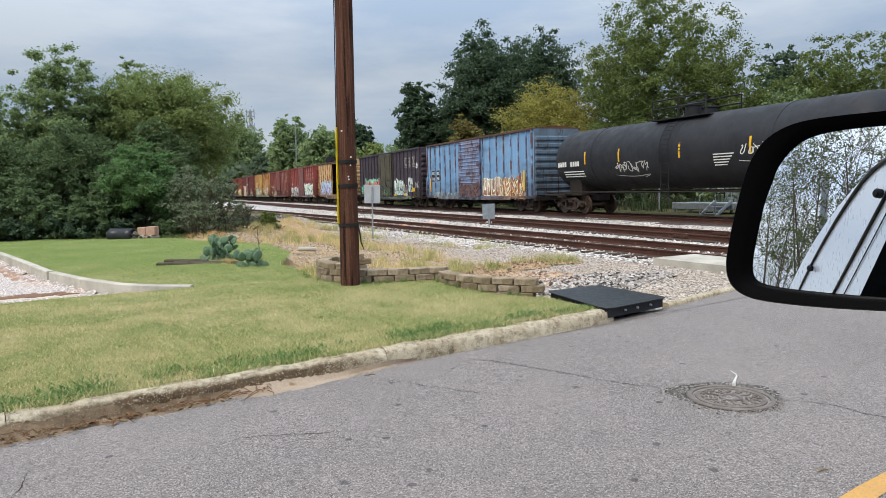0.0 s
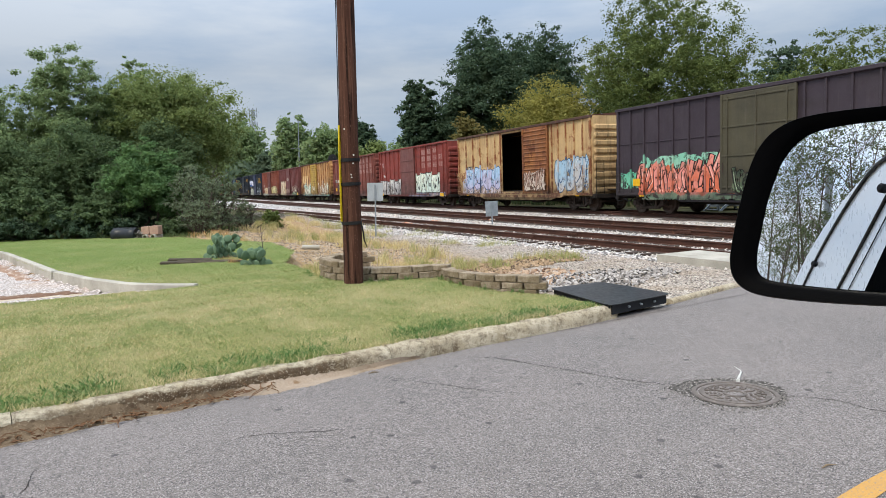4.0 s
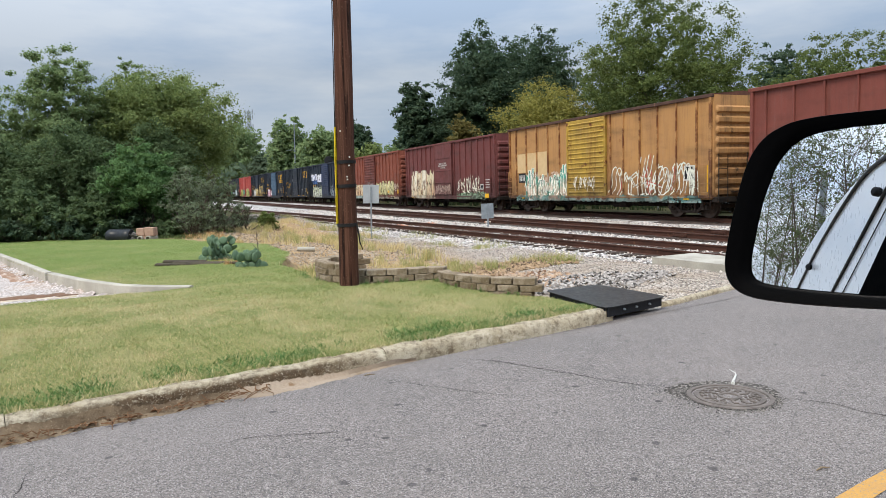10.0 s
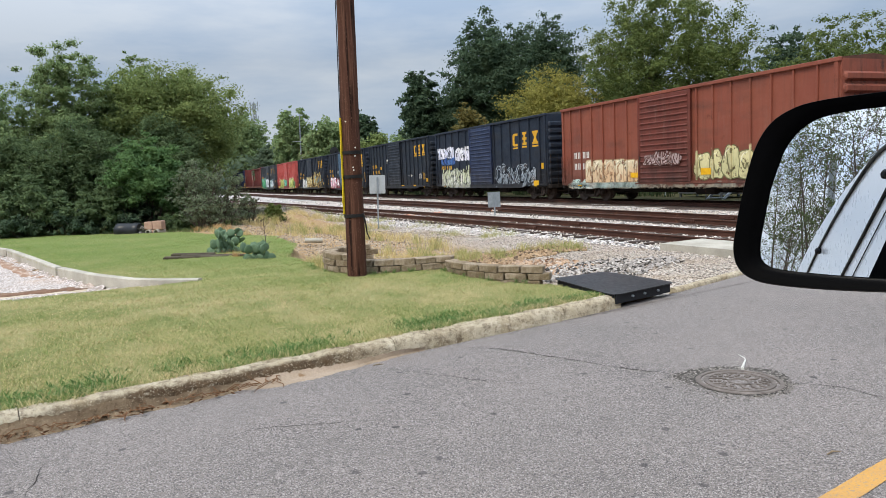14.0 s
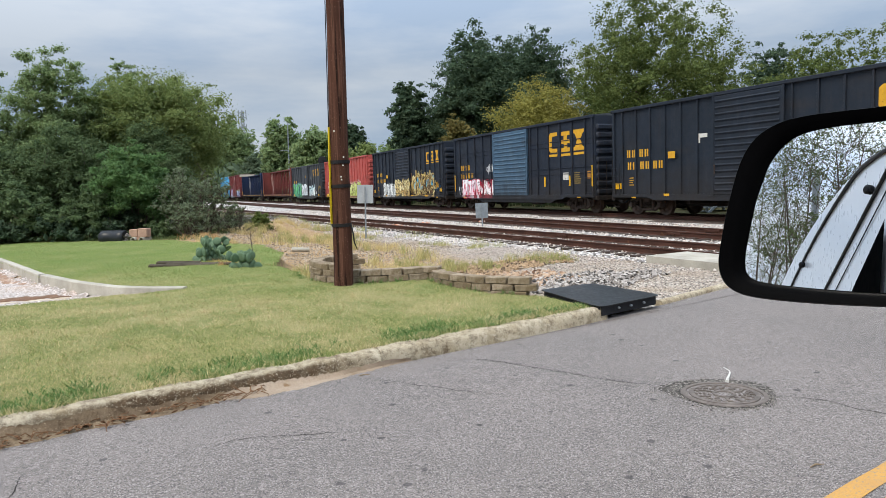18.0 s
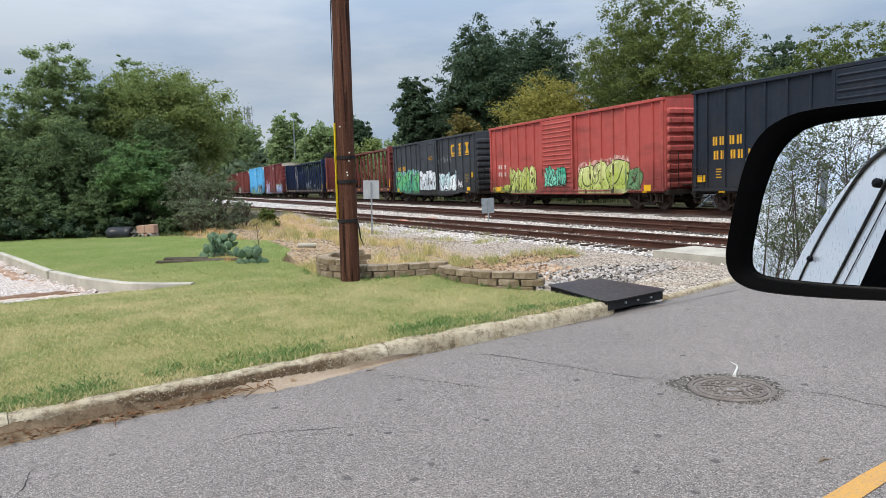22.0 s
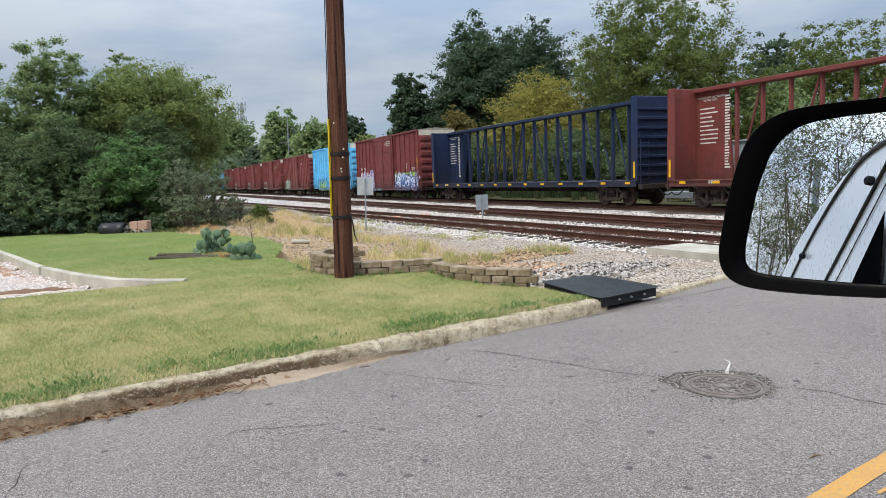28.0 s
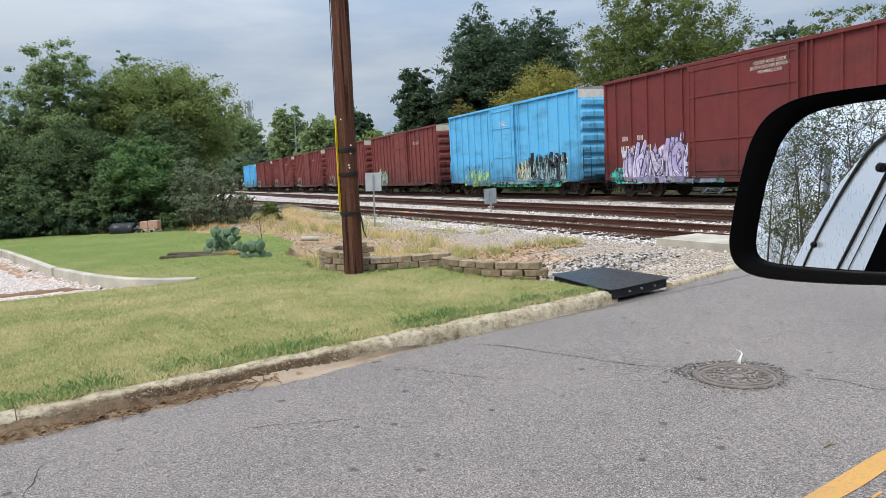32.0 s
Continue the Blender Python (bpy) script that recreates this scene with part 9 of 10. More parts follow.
# low concrete kerb round the gravel place
drive_kerb = thing("drive_kerb", "pale concrete kerb round the gravel parking place", "kerb", kind="structure")
for k, pts in enumerate([[(-3.75, 10.2), (-4.35, 10.28), (-4.92, 10.47), (-5.9, 11.25), (-7.12, 12.47)], [(-7.18, 12.5), (-9.1, 14.85), (-11.05, 17.2)], [(-11.1, 17.25), (-15, 21), (-19, 25)]]):
    rows = []
    for i, (x, y) in enumerate(pts):
        a, b = pts[max(0, i - 1)], pts[min(len(pts) - 1, i + 1)]
        d = Vector((b[0] - a[0], b[1] - a[1], 0)).normalized()
        rows.append(((x, y, 0.0), (-d.y, d.x, 0)))
    hgt = [0.245 + 0.015 * min(1, i / 2) if k == 0 else 0.265 for i in range(len(pts))]
    s = Solid()
    for (p, side), h in zip(rows, hgt):
        for u, z in ((-0.0, -0.05), (0.0, h - 0.015), (0.015, h), (0.115, h), (0.13, h - 0.015), (0.13, -0.05)):
            q = Vector(p) - Vector(side) * u
            s.v.append((q.x, q.y, z))
    s.f = [(i * 6 + j, i * 6 + j + 1, (i + 1) * 6 + j + 1, (i + 1) * 6 + j) for i in range(len(rows) - 1) for j in range(5)]
    s.f += [tuple(range(5, -1, -1)), tuple(range(len(s.v) - 6, len(s.v)))]
    part("kerb_stone", s, M["pale_concrete"], drive_kerb)

# manhole: frame, cover with raised bars, broken rim, wire
MX, MY = 2.09, 5.0
man = thing("manhole", "rusty cast iron manhole cover in broken asphalt", "manhole cover", pose(MX, MY, road_z(MX, MY)) @ Matrix.Diagonal((0.93, 0.93, 1, 1)))
s = Solid()
for r, z in ((0.325, -0.05), (0.325, 0.006), (0.318, 0.01), (0.29, 0.01), (0.287, 0.004), (0.287, -0.05)):
    s.v += [(r * math.cos(a), r * math.sin(a), z) for a in (2 * math.pi * k / 48 for k in range(48))]
s.f = [(b * 48 + k, b * 48 + (k + 1) % 48, ((b + 1) % 6) * 48 + (k + 1) % 48, ((b + 1) % 6) * 48 + k) for b in range(6) for k in range(48)]
part("frame", s, M["iron"], man, "iron ring frame", 40)
part("joint", Solid().lathe([(0.322, -0.004), (0.338, 0.0042), (0.352, -0.004)], (0, 0, 0), "z", 48), M["tarred"], man, "dark open joint round the frame", 40)
# low face of the cover, darker than the raised rings and bars
cover = part("cover", Solid().lathe([(0.05, -0.03), (0.27, -0.03), (0.27, -0.004), (0.01, -0.003)], (0, 0, 0), "z", 48), M["iron_low"], man, "round patterned cover", 40)
for r0, r1 in ((0.228, 0.268), (0.062, 0.09)):
    part("raised_ring", Solid().lathe([(r0, -0.006), (r0 + 0.003, 0.009), (r1 - 0.003, 0.009), (r1, -0.006)], (0, 0, 0), "z", 48), M["iron"], cover, smooth=40)
for ring, cnt in ((0.115, 9), (0.15, 12), (0.182, 15), (0.211, 18)):
    for i in range(cnt):
        a = 2 * math.pi * i / cnt + ring * 9
        part("raised_bar", Solid().box(-0.019, 0.019, -0.0095, 0.0095, -0.006, 0.009, 0.002, pose(ring * math.cos(a), ring * math.sin(a), 0.001, 0, 0, math.degrees(a) + 90 * (i % 2))), M["iron"], cover)
part("wire", Solid().tube([(0.15, 0.3, 0.012), (0.19, 0.38, 0.02), (0.26, 0.5, 0.03), (0.27, 0.54, 0.034), (0.25, 0.62, 0.045)], [0.016, 0.011, 0.006, 0.0045, 0.003], 6), M["white"], man, "bent white strip stuck in the joint")
rk = np.random.default_rng(14)
a = rk.uniform(0, 6.283, 900)
r = 0.306 + np.abs(rk.normal(0, 0.03, 900)) * (1 + 1.3 * np.maximum(0, np.sin(a - 0.9)) + 2.4 * np.maximum(0, -np.cos(a - 0.3)))
stones("broken_asphalt", np.stack([MX + r * np.cos(a), MY + r * np.sin(a), np.full(900, road_z(MX, MY) + 0.002)], -1), 0.004, 0.011, stone_material("asphalt crumbs", "5a5550", "8f887f", "2e2b27", "3f3a35"), "crumbled asphalt and grit round the manhole", 15)
s = Solid()
n = 60
rim_in, rim_out = [], []
rg = random.Random(21)
for k in range(n):
    t = 2 * math.pi * k / n
    ro = 0.315 + 0.085 * max(0, math.sin(t)) ** 1.5 + 0.13 * max(0, -math.cos(t + 0.45)) ** 8 + 0.09 * max(0, math.cos(t - 0.45)) ** 5 + rg.uniform(-0.014, 0.014)
    s.v += [(MX + 0.3 * math.cos(t), MY + 0.3 * math.sin(t), road_z(MX, MY) + 0.0025), (MX + ro * math.cos(t), MY + ro * math.sin(t), road_z(MX, MY) + 0.0025)]
s.f = [(2 * k, 2 * k + 1, 2 * ((k + 1) % n) + 1, 2 * ((k + 1) % n)) for k in range(n)]
put("asphalt_breakout", s, surface("broken dark asphalt", "59534d", "38342f", 22, 0.95, fine=90, bump=0.9, depth=0.012, spots="a69e96", spot_scale=38, spot_at=0.53), label="dark broken asphalt round the manhole", kind="structure")

# litter in the gutter and on the road
rg = random.Random(31)
LITTER = surface("dry brown leaf", "7d5c40", "5f4430", 9, 0.9)
for i in range(110):
    q = rg.uniform(-0.8, 1.7)
    p = on_road(q, KERB_R - rg.uniform(0.0, 0.2))
    L = rg.uniform(0.03, 0.09)
    o = thing("dead_leaf", "curled brown leaf in the gutter", "leaf", pose(p.x, p.y, road_z(p.x, p.y) + 0.025, rg.uniform(-25, 25), rg.uniform(-25, 25), rg.uniform(0, 360)), group="leaves in the gutter")
    part("blade", Solid().add([(-L / 2, 0, 0), (0, -L * 0.22, 0.008), (L / 2, 0, 0.004), (0, L * 0.22, 0.01), (0, 0, -0.004)], [(0, 1, 4), (1, 2, 4), (2, 3, 4), (3, 0, 4)]), LITTER, o)
for i in range(80):
    q = rg.uniform(-0.8, 2.0)
    p = on_road(q, KERB_R - rg.uniform(-0.03, 0.13))
    L = rg.uniform(0.08, 0.24)
    o = thing("dry_twig", "thin dry root or twig on the kerb", "twig", pose(p.x, p.y, road_z(p.x, p.y) + 0.03, rg.uniform(-10, 30), rg.uniform(-20, 20), rg.uniform(0, 360)), group="twigs in the gutter")
    part("stem", Solid().tube([(0, 0, 0), (L * 0.4, 0.02, 0.02), (L * 0.7, -0.015, 0.01), (L, 0.01, 0.0)], [0.004, 0.0035, 0.003, 0.0015], 5), LITTER, o)
for x, y in ((2.0, 3.65), (-0.72, 6.0)):
    o = thing("dry_twig", "pale dry leaf stalk on the asphalt", "twig", pose(x, y, road_z(x, y) + 0.006, 0, 0, 20))
    part("stem", Solid().tube([(0, 0, 0), (0.05, 0.012, 0.004), (0.1, 0.0, 0.0)], [0.003, 0.006, 0.002], 5), M["dirt"], o)

# ---- beyond the train ----
stair = thing("metal_stairs", "galvanised steel stairs up to a low platform beyond the tracks", "stairs", pose(*along(25.3, 24.5)[:2], -0.1, 0, 0, TRAIN_TURN))
for k in range(4):
    part("tread", Solid().box(-0.46, 0.46, 0.1 + 0.24 * k, 0.32 + 0.24 * k, 0.09 + 0.15 * k, 0.125 + 0.15 * k, 0.004), M["galv"], stair)
for x in (-0.5, 0.5):
    part("stringer", Solid().prism([(-0.05, -0.05), (0.12, -0.05), (1.12, 0.6), (1.12, 0.72), (1.0, 0.72)], 0.05, pose(x, 0, 0, 0, 0, 90)), M["galv"], stair)
    part("handrail", Solid().tube([(x, 0.05, 0.0), (x, 0.05, 0.95), (x, 1.05, 1.6), (x, 1.05, 0.55)], 0.024, 6), M["galv"], stair, "bent tube handrail")
part("platform", Solid().box(-3.6, 2.4, 1.13, 2.4, 0.5, 0.57, 0.006), M["galv"], stair, "grating platform")
for y in (1.12, 2.36):
    part("edge_beam", Solid().box(-3.6, 2.4, y, y + 0.06, 0.24, 0.54, 0.006), M["galv"], stair, "pale steel edge beam")
for x in (-3.5, -0.7, 2.3):
    for y in (1.2, 2.3):
        part("leg", Solid().box(x - 0.05, x + 0.05, y - 0.05, y + 0.05, -0.1, 0.5), M["galv"], stair)
SHELTER = surface("pale grey steel cladding", "8f9698", "7d8486", 2, 0.6, 0.2, fine=20, bump=0.1, spots="6c716f", spot_scale=3)
p = along(28.5, 31.5)
hut = thing("equipment_hut", "grey corrugated steel equipment hut beyond the tracks", "equipment hut", pose(p.x, p.y, -0.1, 0, 0, TRAIN_TURN))
part("wall", Solid().box(-2.6, 1.9, -1.0, 1.0, 0.4, 3.1, 0.03), SHELTER, hut)
for i in range(28):
    x = -2.55 + i * 0.16
    part("wall_rib", Solid().box(x, x + 0.06, -1.03, -0.998, 0.42, 3.05, 0.01), SHELTER, hut)
part("roof", Solid().box(-2.75, 2.05, -1.15, 1.15, 3.1, 3.2, 0.03), SHELTER, hut)
part("base", Solid().box(-2.6, 1.9, -0.95, 0.95, -0.1, 0.4), M["pale_concrete"], hut)
part("notice", Solid().box(-1.1, -0.75, -1.045, -1.031, 1.7, 2.1), M["white"], hut, "white notice plate")
p = along(31.5, 27.0)
post = thing("marker_post", "grey post with a small white sign beyond the tracks", "sign post", pose(p.x, p.y, -0.12))
part("post", Solid().tube([(0, 0, -0.1), (0, 0, 2.6)], 0.04, 8), M["galv"], post)
part("plate", Solid().box(-0.2, 0.2, -0.06, -0.045, 2.22, 2.58, 0.003), M["sign"], post, "white plate with grey strokes")
for z in (2.3, 2.42):
    part("stroke", Solid().box(-0.14, 0.14, -0.065, -0.061, z, z + 0.05), M["galv"], post, "unreadable dark stroke")
# radio mast, lattice tower, signal
mast = thing("radio_mast", "slim grey mast with a short crossarm beyond the train", "mast", pose(-0.207 * 112, 112, -0.1, 0, 1.2, 0))
part("shaft", Solid().tube([(0, 0, 0), (0, 0, 12.6)], [0.13, 0.07], 8), M["galv"], mast)
part("crossarm", Solid().tube([(-1.3, 0, 8.2), (0.15, 0, 8.2)], 0.035, 6), M["galv"], mast)
tower = thing("lattice_tower", "distant grey lattice communication tower", "tower", pose(-0.268 * 320, 320, 0))
for i in range(4):
    sx, sy = (1, 1, -1, -1)[i], (1, -1, 1, -1)[i]
    part("leg", Solid().tube([(1.5 * sx, 1.5 * sy, 0), (0.5 * sx, 0.5 * sy, 38)], 0.11, 5), M["galv"], tower)
for j in range(16):
    z = 8 + j * 1.9
    w = 1.5 - 1.0 * z / 38
    w2 = 1.5 - 1.0 * (z + 1.9) / 38
    part("lattice", Solid().tube([(-w, -w, z), (w2, -w2, z + 1.9)], 0.1, 4).tube([(w, -w, z), (-w2, -w2, z + 1.9)], 0.1, 4).tube([(-w, w, z), (w2, w2, z + 1.9)], 0.1, 4), M["galv"], tower)
for z in (31.5, 35.5, 37.8):
    part("antenna_ring", Solid().box(-1.7, 1.7, -0.1, 0.1, z, z + 0.2).box(-1.8, -1.5, -0.2, 0.2, z - 0.9, z + 1.1).box(1.5, 1.8, -0.2, 0.2, z - 0.9, z + 1.1).box(-0.2, 0.2, -0.4, 0.1, z - 0.9, z + 1.1), M["galv"], tower, "ring of panel antennas")
sig = thing("railway_signal", "black round railway signal head beyond the train", "signal", pose(-0.158 * 98, 98, -0.1))
part("mast", Solid().tube([(0, 0, 0), (0, 0, 5.6)], 0.1, 8), M["galv"], sig)
part("target", Solid().lathe([(0.05, 0), (0.6, 0.0), (0.62, 0.03), (0.05, 0.06)], (0, -0.1, 5.8), "y", 20), M["black"], sig, "round black backplate")
part("hood", Solid().tube([(0, -0.1, 5.8), (0, -0.4, 5.8)], 0.22, 12), M["black"], sig)

# orange-sprayed stones by the switch
rk = np.random.default_rng(44)
ORANGE = stone_material("orange sprayed stones", "c9764a", "d98a62", "b9a79a", "a08472")
for x, y in ((-1.8, 30.6), (2.5, 31.4), (-0.66, 31.6)):
    stones("painted_stones", np.stack([x + rk.normal(0, 0.22, 26), y + rk.normal(0, 0.2, 26), np.full(26, -0.04)], -1), 0.05, 0.09, ORANGE, "ballast stones sprayed orange by the rail", 45)
# the wood behind the car's back, seen in its mirror
for q, r, h, sp, seed, lf in ((-15, -3.9, 8.8, 2.8, 81, "dark"), (-20, -3.6, 10.2, 3.2, 82, "dark"), (-27, -3.4, 13, 3.6, 83, "mid"), (-36, -3.7, 16, 4.2, 84, "dark"), (-22, -7.5, 14, 3.6, 86, "dark"), (-46, -2.6, 18, 4.6, 87, "dark"), (-58, -3.4, 17.5, 5.0, 88, "dark")):
    p = on_road(q, r)
    tree("tree", "thin-leaved roadside tree with bare lower branches", p.x, p.y, -0.08, h, sp, "twiggy", seed, 0.06, 7600 if q > -24 else 8600, 0.037 if q > -24 else 0.06, 0.07, 60, 0.8, stems=2, core=0.0, puff=0.8, reach=0.75)
p = on_road(-30, -3.57)
rp = thing("utility_pole", "grey roadside utility pole behind the car", "utility pole", pose(p.x, p.y, -0.1))
part("shaft", Solid().tube([(0, 0, 0), (0, 0, 9.25)], [0.17, 0.135], 14), M["galv"], rp, smooth=60)


# ---- grass ----
def blades(name, x, y, z, h_lo, h_hi, width, lean, material, label, seed, segs=1):
    rng = np.random.default_rng(seed)
    n = len(x)
    h = rng.uniform(h_lo, h_hi, n)
    a = rng.uniform(0, 6.283, n)
    t = rng.uniform(0, 6.283, n)
    bend = rng.uniform(0.1, 1.0, n) * lean * h
    w = width * rng.uniform(0.6, 1.2, n)
    bx, by = np.cos(a) * w, np.sin(a) * w
    base = np.stack([x, y, z], -1)
    side = np.stack([bx, by, 0 * bx], -1)
    mid = base + np.stack([np.cos(t) * bend * 0.35, np.sin(t) * bend * 0.35, h * 0.6], -1)
    tip = base + np.stack([np.cos(t) * bend, np.sin(t) * bend, h], -1)
    if segs == 0:
        V = np.stack([base - side, base + side, tip], 1).reshape(-1, 3)
        return tagged(new(name, flat_mesh(name, V, np.arange(3 * n).reshape(-1, 3), material)), label, "grass", kind="stuff")
    V = np.stack([base - side, base + side, mid + side * 0.7, mid - side * 0.7, tip], 1).reshape(-1, 3)
    k = 5 * np.arange(n)[:, None]
    F = np.concatenate([k + np.array([[0, 1, 2]]), k + np.array([[0, 2, 3]]), k + np.array([[3, 2, 4]])])
    return tagged(new(name, flat_mesh(name, V, F, material)), label, "grass", kind="stuff")


def grass_material(name, a, b, c3, dry, where=0.5):
    n = Nodes(name)
    g = n.node("ShaderNodeNewGeometry")
    r = g.outputs["Random Per Island"]
    c = n.mix(r, lin(a), lin(b))
    c = n.mix(n.step(n.math("FRACT", n.math("MULTIPLY", r, 13.7)), 0.6, 0.9), c, lin(c3))
    big = n.math("ADD", n.math("MULTIPLY", n.noise(0.75, 5, 0.62), 0.75), n.math("MULTIPLY", n.noise(5, 4), 0.25))
    c = n.mix(n.math("MULTIPLY", n.step(big, where - 0.06, where + 0.1), n.step(n.math("FRACT", n.math("MULTIPLY", r, 5.1)), 0.0, 0.7)), c, lin(dry))
    if name == "mown grass":
        # kept greener towards the house end of the lawn
        c = n.mix(n.step(n.xyz()[1], 8.0, 14.0, 0.0, 0.6), c, lin("788f46"))
    tr = n.node("ShaderNodeBsdfTranslucent", Color=c)
    mx = n.node("ShaderNodeMixShader", Fac=0.3)
    n.link(n.bsdf.outputs[0], mx.inputs[1])
    n.link(tr.outputs[0], mx.inputs[2])
    n.link(mx.outputs[0], n.out.inputs[0])
    return n.done(c, 0.7, 0, Specular_IOR_Level=0.2)


LAWN_GRASS = grass_material("mown grass", "929e5c", "687845", "d6c494", "dac098", 0.512)
LUSH = grass_material("lush kerb grass", "5f8044", "4e6d3a", "7b8d52", "999468", 0.57)
DRY = grass_material("dry bank grass", "d2bf8c", "bfa873", "e4d4a8", "a8a060", 0.56)
UNDER = grass_material("rough dark grass", "55673c", "475833", "6b7445", "7f7c50", 0.75)
GREENDRY = grass_material("greenish bank grass", "959a5e", "aba66c", "7f8a52", "ccba84", 0.5)


def lawn_z(x, y):
    return lawn_top(x, y)


def lawn_test(seed, reach):
    def t(x, y):
        keep = np.random.default_rng(seed).uniform(0, 1, len(x)) < np.clip((reach / np.maximum(y - 0.35 * x, 3)) ** 1.6, 0.04, 1)
        return (edge_distance(LAWN, x, y) > 0.0) & (-0.571 * x + 0.821 * y > KERB_R + 0.165) & keep & (x > -0.72 * y - 1.5)
    return t


x, y = scatter(3000000, 61, lawn_test(62, 6.2), (-17, 2, 3, 23))
blades("lawn_grass", x, y, lawn_z(x, y) - 0.005, 0.012, 0.036, 0.0032, 1.6, LAWN_GRASS, "short mown grass, green mixed with straw", 63, 0)


def tuft_points(n_tufts, per, spread, test, box, seed):
    cx, cy = scatter(n_tufts, seed, test, box)
    rng = np.random.default_rng(seed + 1)
    x = np.repeat(cx, per) + rng.normal(0, spread, len(cx) * per)
    y = np.repeat(cy, per) + rng.normal(0, spread, len(cx) * per)
    return x, y


def kerb_side(x, y):
    r = -0.571 * x + 0.821 * y
    q = 0.821 * x + 0.571 * y
    return (r > KERB_R + 0.17) & (r < KERB_R + 0.17 + 0.55 * np.random.default_rng(5).uniform(0, 1, len(x)) ** 1.5) & (q < 6.2) & (waves(x, y, 1.3) + 0.4 * waves(x, y, 3.1) + 1.2 * (q < 0.9) > -0.12)


x, y = tuft_points(12000, 34, 0.08, kerb_side, (-8, 2, 1, 9), 64)
keep = (-0.571 * x + 0.821 * y) > KERB_R + 0.1
x, y = x[keep], y[keep]
blades("kerb_grass", x, y, lawn_z(x, y) - 0.005, 0.02, 0.06, 0.006, 2.2, LUSH, "lush green grass tufts hanging over the kerb", 65)


def kerb_edge(x, y):
    r = -0.571 * x + 0.821 * y
    return (r > KERB_R + 0.1) & (r < KERB_R + 0.26) & (0.821 * x + 0.571 * y < 6.1)


x, y = scatter(330000, 78, kerb_edge, (-8, 2.2, 0.5, 9))
blades("edge_grass", x, y, np.maximum(lawn_z(x, y) - 0.005, 0.098), 0.02, 0.075, 0.004, 1.6, LAWN_GRASS, "dry and green grass creeping over the kerb", 79, 0)


def wall_foot(x, y):
    d = edge_distance(LAWN, x, y)
    return (d > 0) & (d < 0.12) & (x > -2.4) & (y > 8.9)


x, y = tuft_points(500, 30, 0.03, wall_foot, (-2.5, 1.6, 8.8, 12), 66)
blades("wall_grass", x, y, lawn_z(x, y) - 0.01, 0.03, 0.1, 0.004, 0.8, LUSH, "grass left standing at the wall's foot", 67)


def bank(x, y):
    a, w = a_of(x, y), w_of(x, y)
    return (edge_distance(LAWN, x, y) < -0.15) & ~inside(DRIVE, x, y) & (w < near_w(a) - 3.3 + 0.8 * waves(x, y, 0.7)) & (x < 0.9 - 0.12 * (y - 10)) & (x > -13) & (y > 10.6) & (y < 44) & ~((x < -7.4) & (y > 21)) & (waves(x, y, 0.9) + 0.6 * waves(x, y, 2.7) > 0.0 + 0.7 * ((x + 3.6) ** 2 / 6.0 + (y - 18.0) ** 2 / 8.0 < 1))


x, y = tuft_points(3000, 40, 0.09, bank, (-14, 2, 10.5, 44), 68)
blades("dry_grass", x, y, bed_z(x, y) - 0.01, 0.08, 0.27, 0.006, 0.8, DRY, "dry straw-coloured grass on the ditch bank", 69)


def bank_green(x, y):
    return bank(x, y) & (waves(x, y, 0.55) + 0.5 * waves(x, y, 1.9) > 0.25)


x, y = tuft_points(900, 50, 0.08, bank_green, (-9, 2, 10.5, 30), 70)
blades("green_bank_grass", x, y, bed_z(x, y) - 0.01, 0.14, 0.4, 0.006, 0.7, GREENDRY, "greenish wild grass on the ditch bank", 71)
x, y = tuft_points(1000, 44, 0.14, lambda x, y: (w_of(x, y) < near_w(a_of(x, y)) - 1.3) & (w_of(x, y) > near_w(a_of(x, y)) - 3.2) & (waves(x, y, 0.8) > -0.3 + 1.2 * (y < 19)), (-16, 3, 12, 46), 72)
blades("track_weeds", x, y, bed_z(x, y), 0.05, 0.2, 0.006, 0.9, GREENDRY, "thin weeds growing in the ballast", 73)


x, y = tuft_points(110, 40, 0.09, on_ditch, (-1.5, 3.6, 13, 16), 84)
blades("ditch_grass", x, y, bed_z(x, y), 0.08, 0.24, 0.006, 0.9, GREENDRY, "wild grass on the washed-out ditch edge", 85)


def straw_spot(x, y):
    return ((x + 4.1) ** 2 / 0.35 + (y - 13.7) ** 2 / 0.12 < 1) | ((x + 7.6) ** 2 / 0.5 + (y - 22.2) ** 2 / 0.3 < 1)


x, y = tuft_points(700, 40, 0.06, straw_spot, (-9, -3, 13, 23), 74)
blades("straw", x, y, ground_z(x, y) + 0.02, 0.05, 0.22, 0.006, 1.6, grass_material("orange straw", "c29a68", "a97f52", "d8b988", "94714c", 0.6), "heap of orange-brown dry straw and needles", 75)
x, y = scatter(14000, 76, lambda x, y: (edge_distance(LAWN, x, y) < -0.05) & (x < -7.4 + 0.8 * waves(x, y, 2.0)), (-18, -6, 21.5, 27))
blades("thicket_grass", x, y, ground_z(x, y), 0.03, 0.13, 0.01, 1.4, UNDER, "rough grass at the thicket's foot", 77)


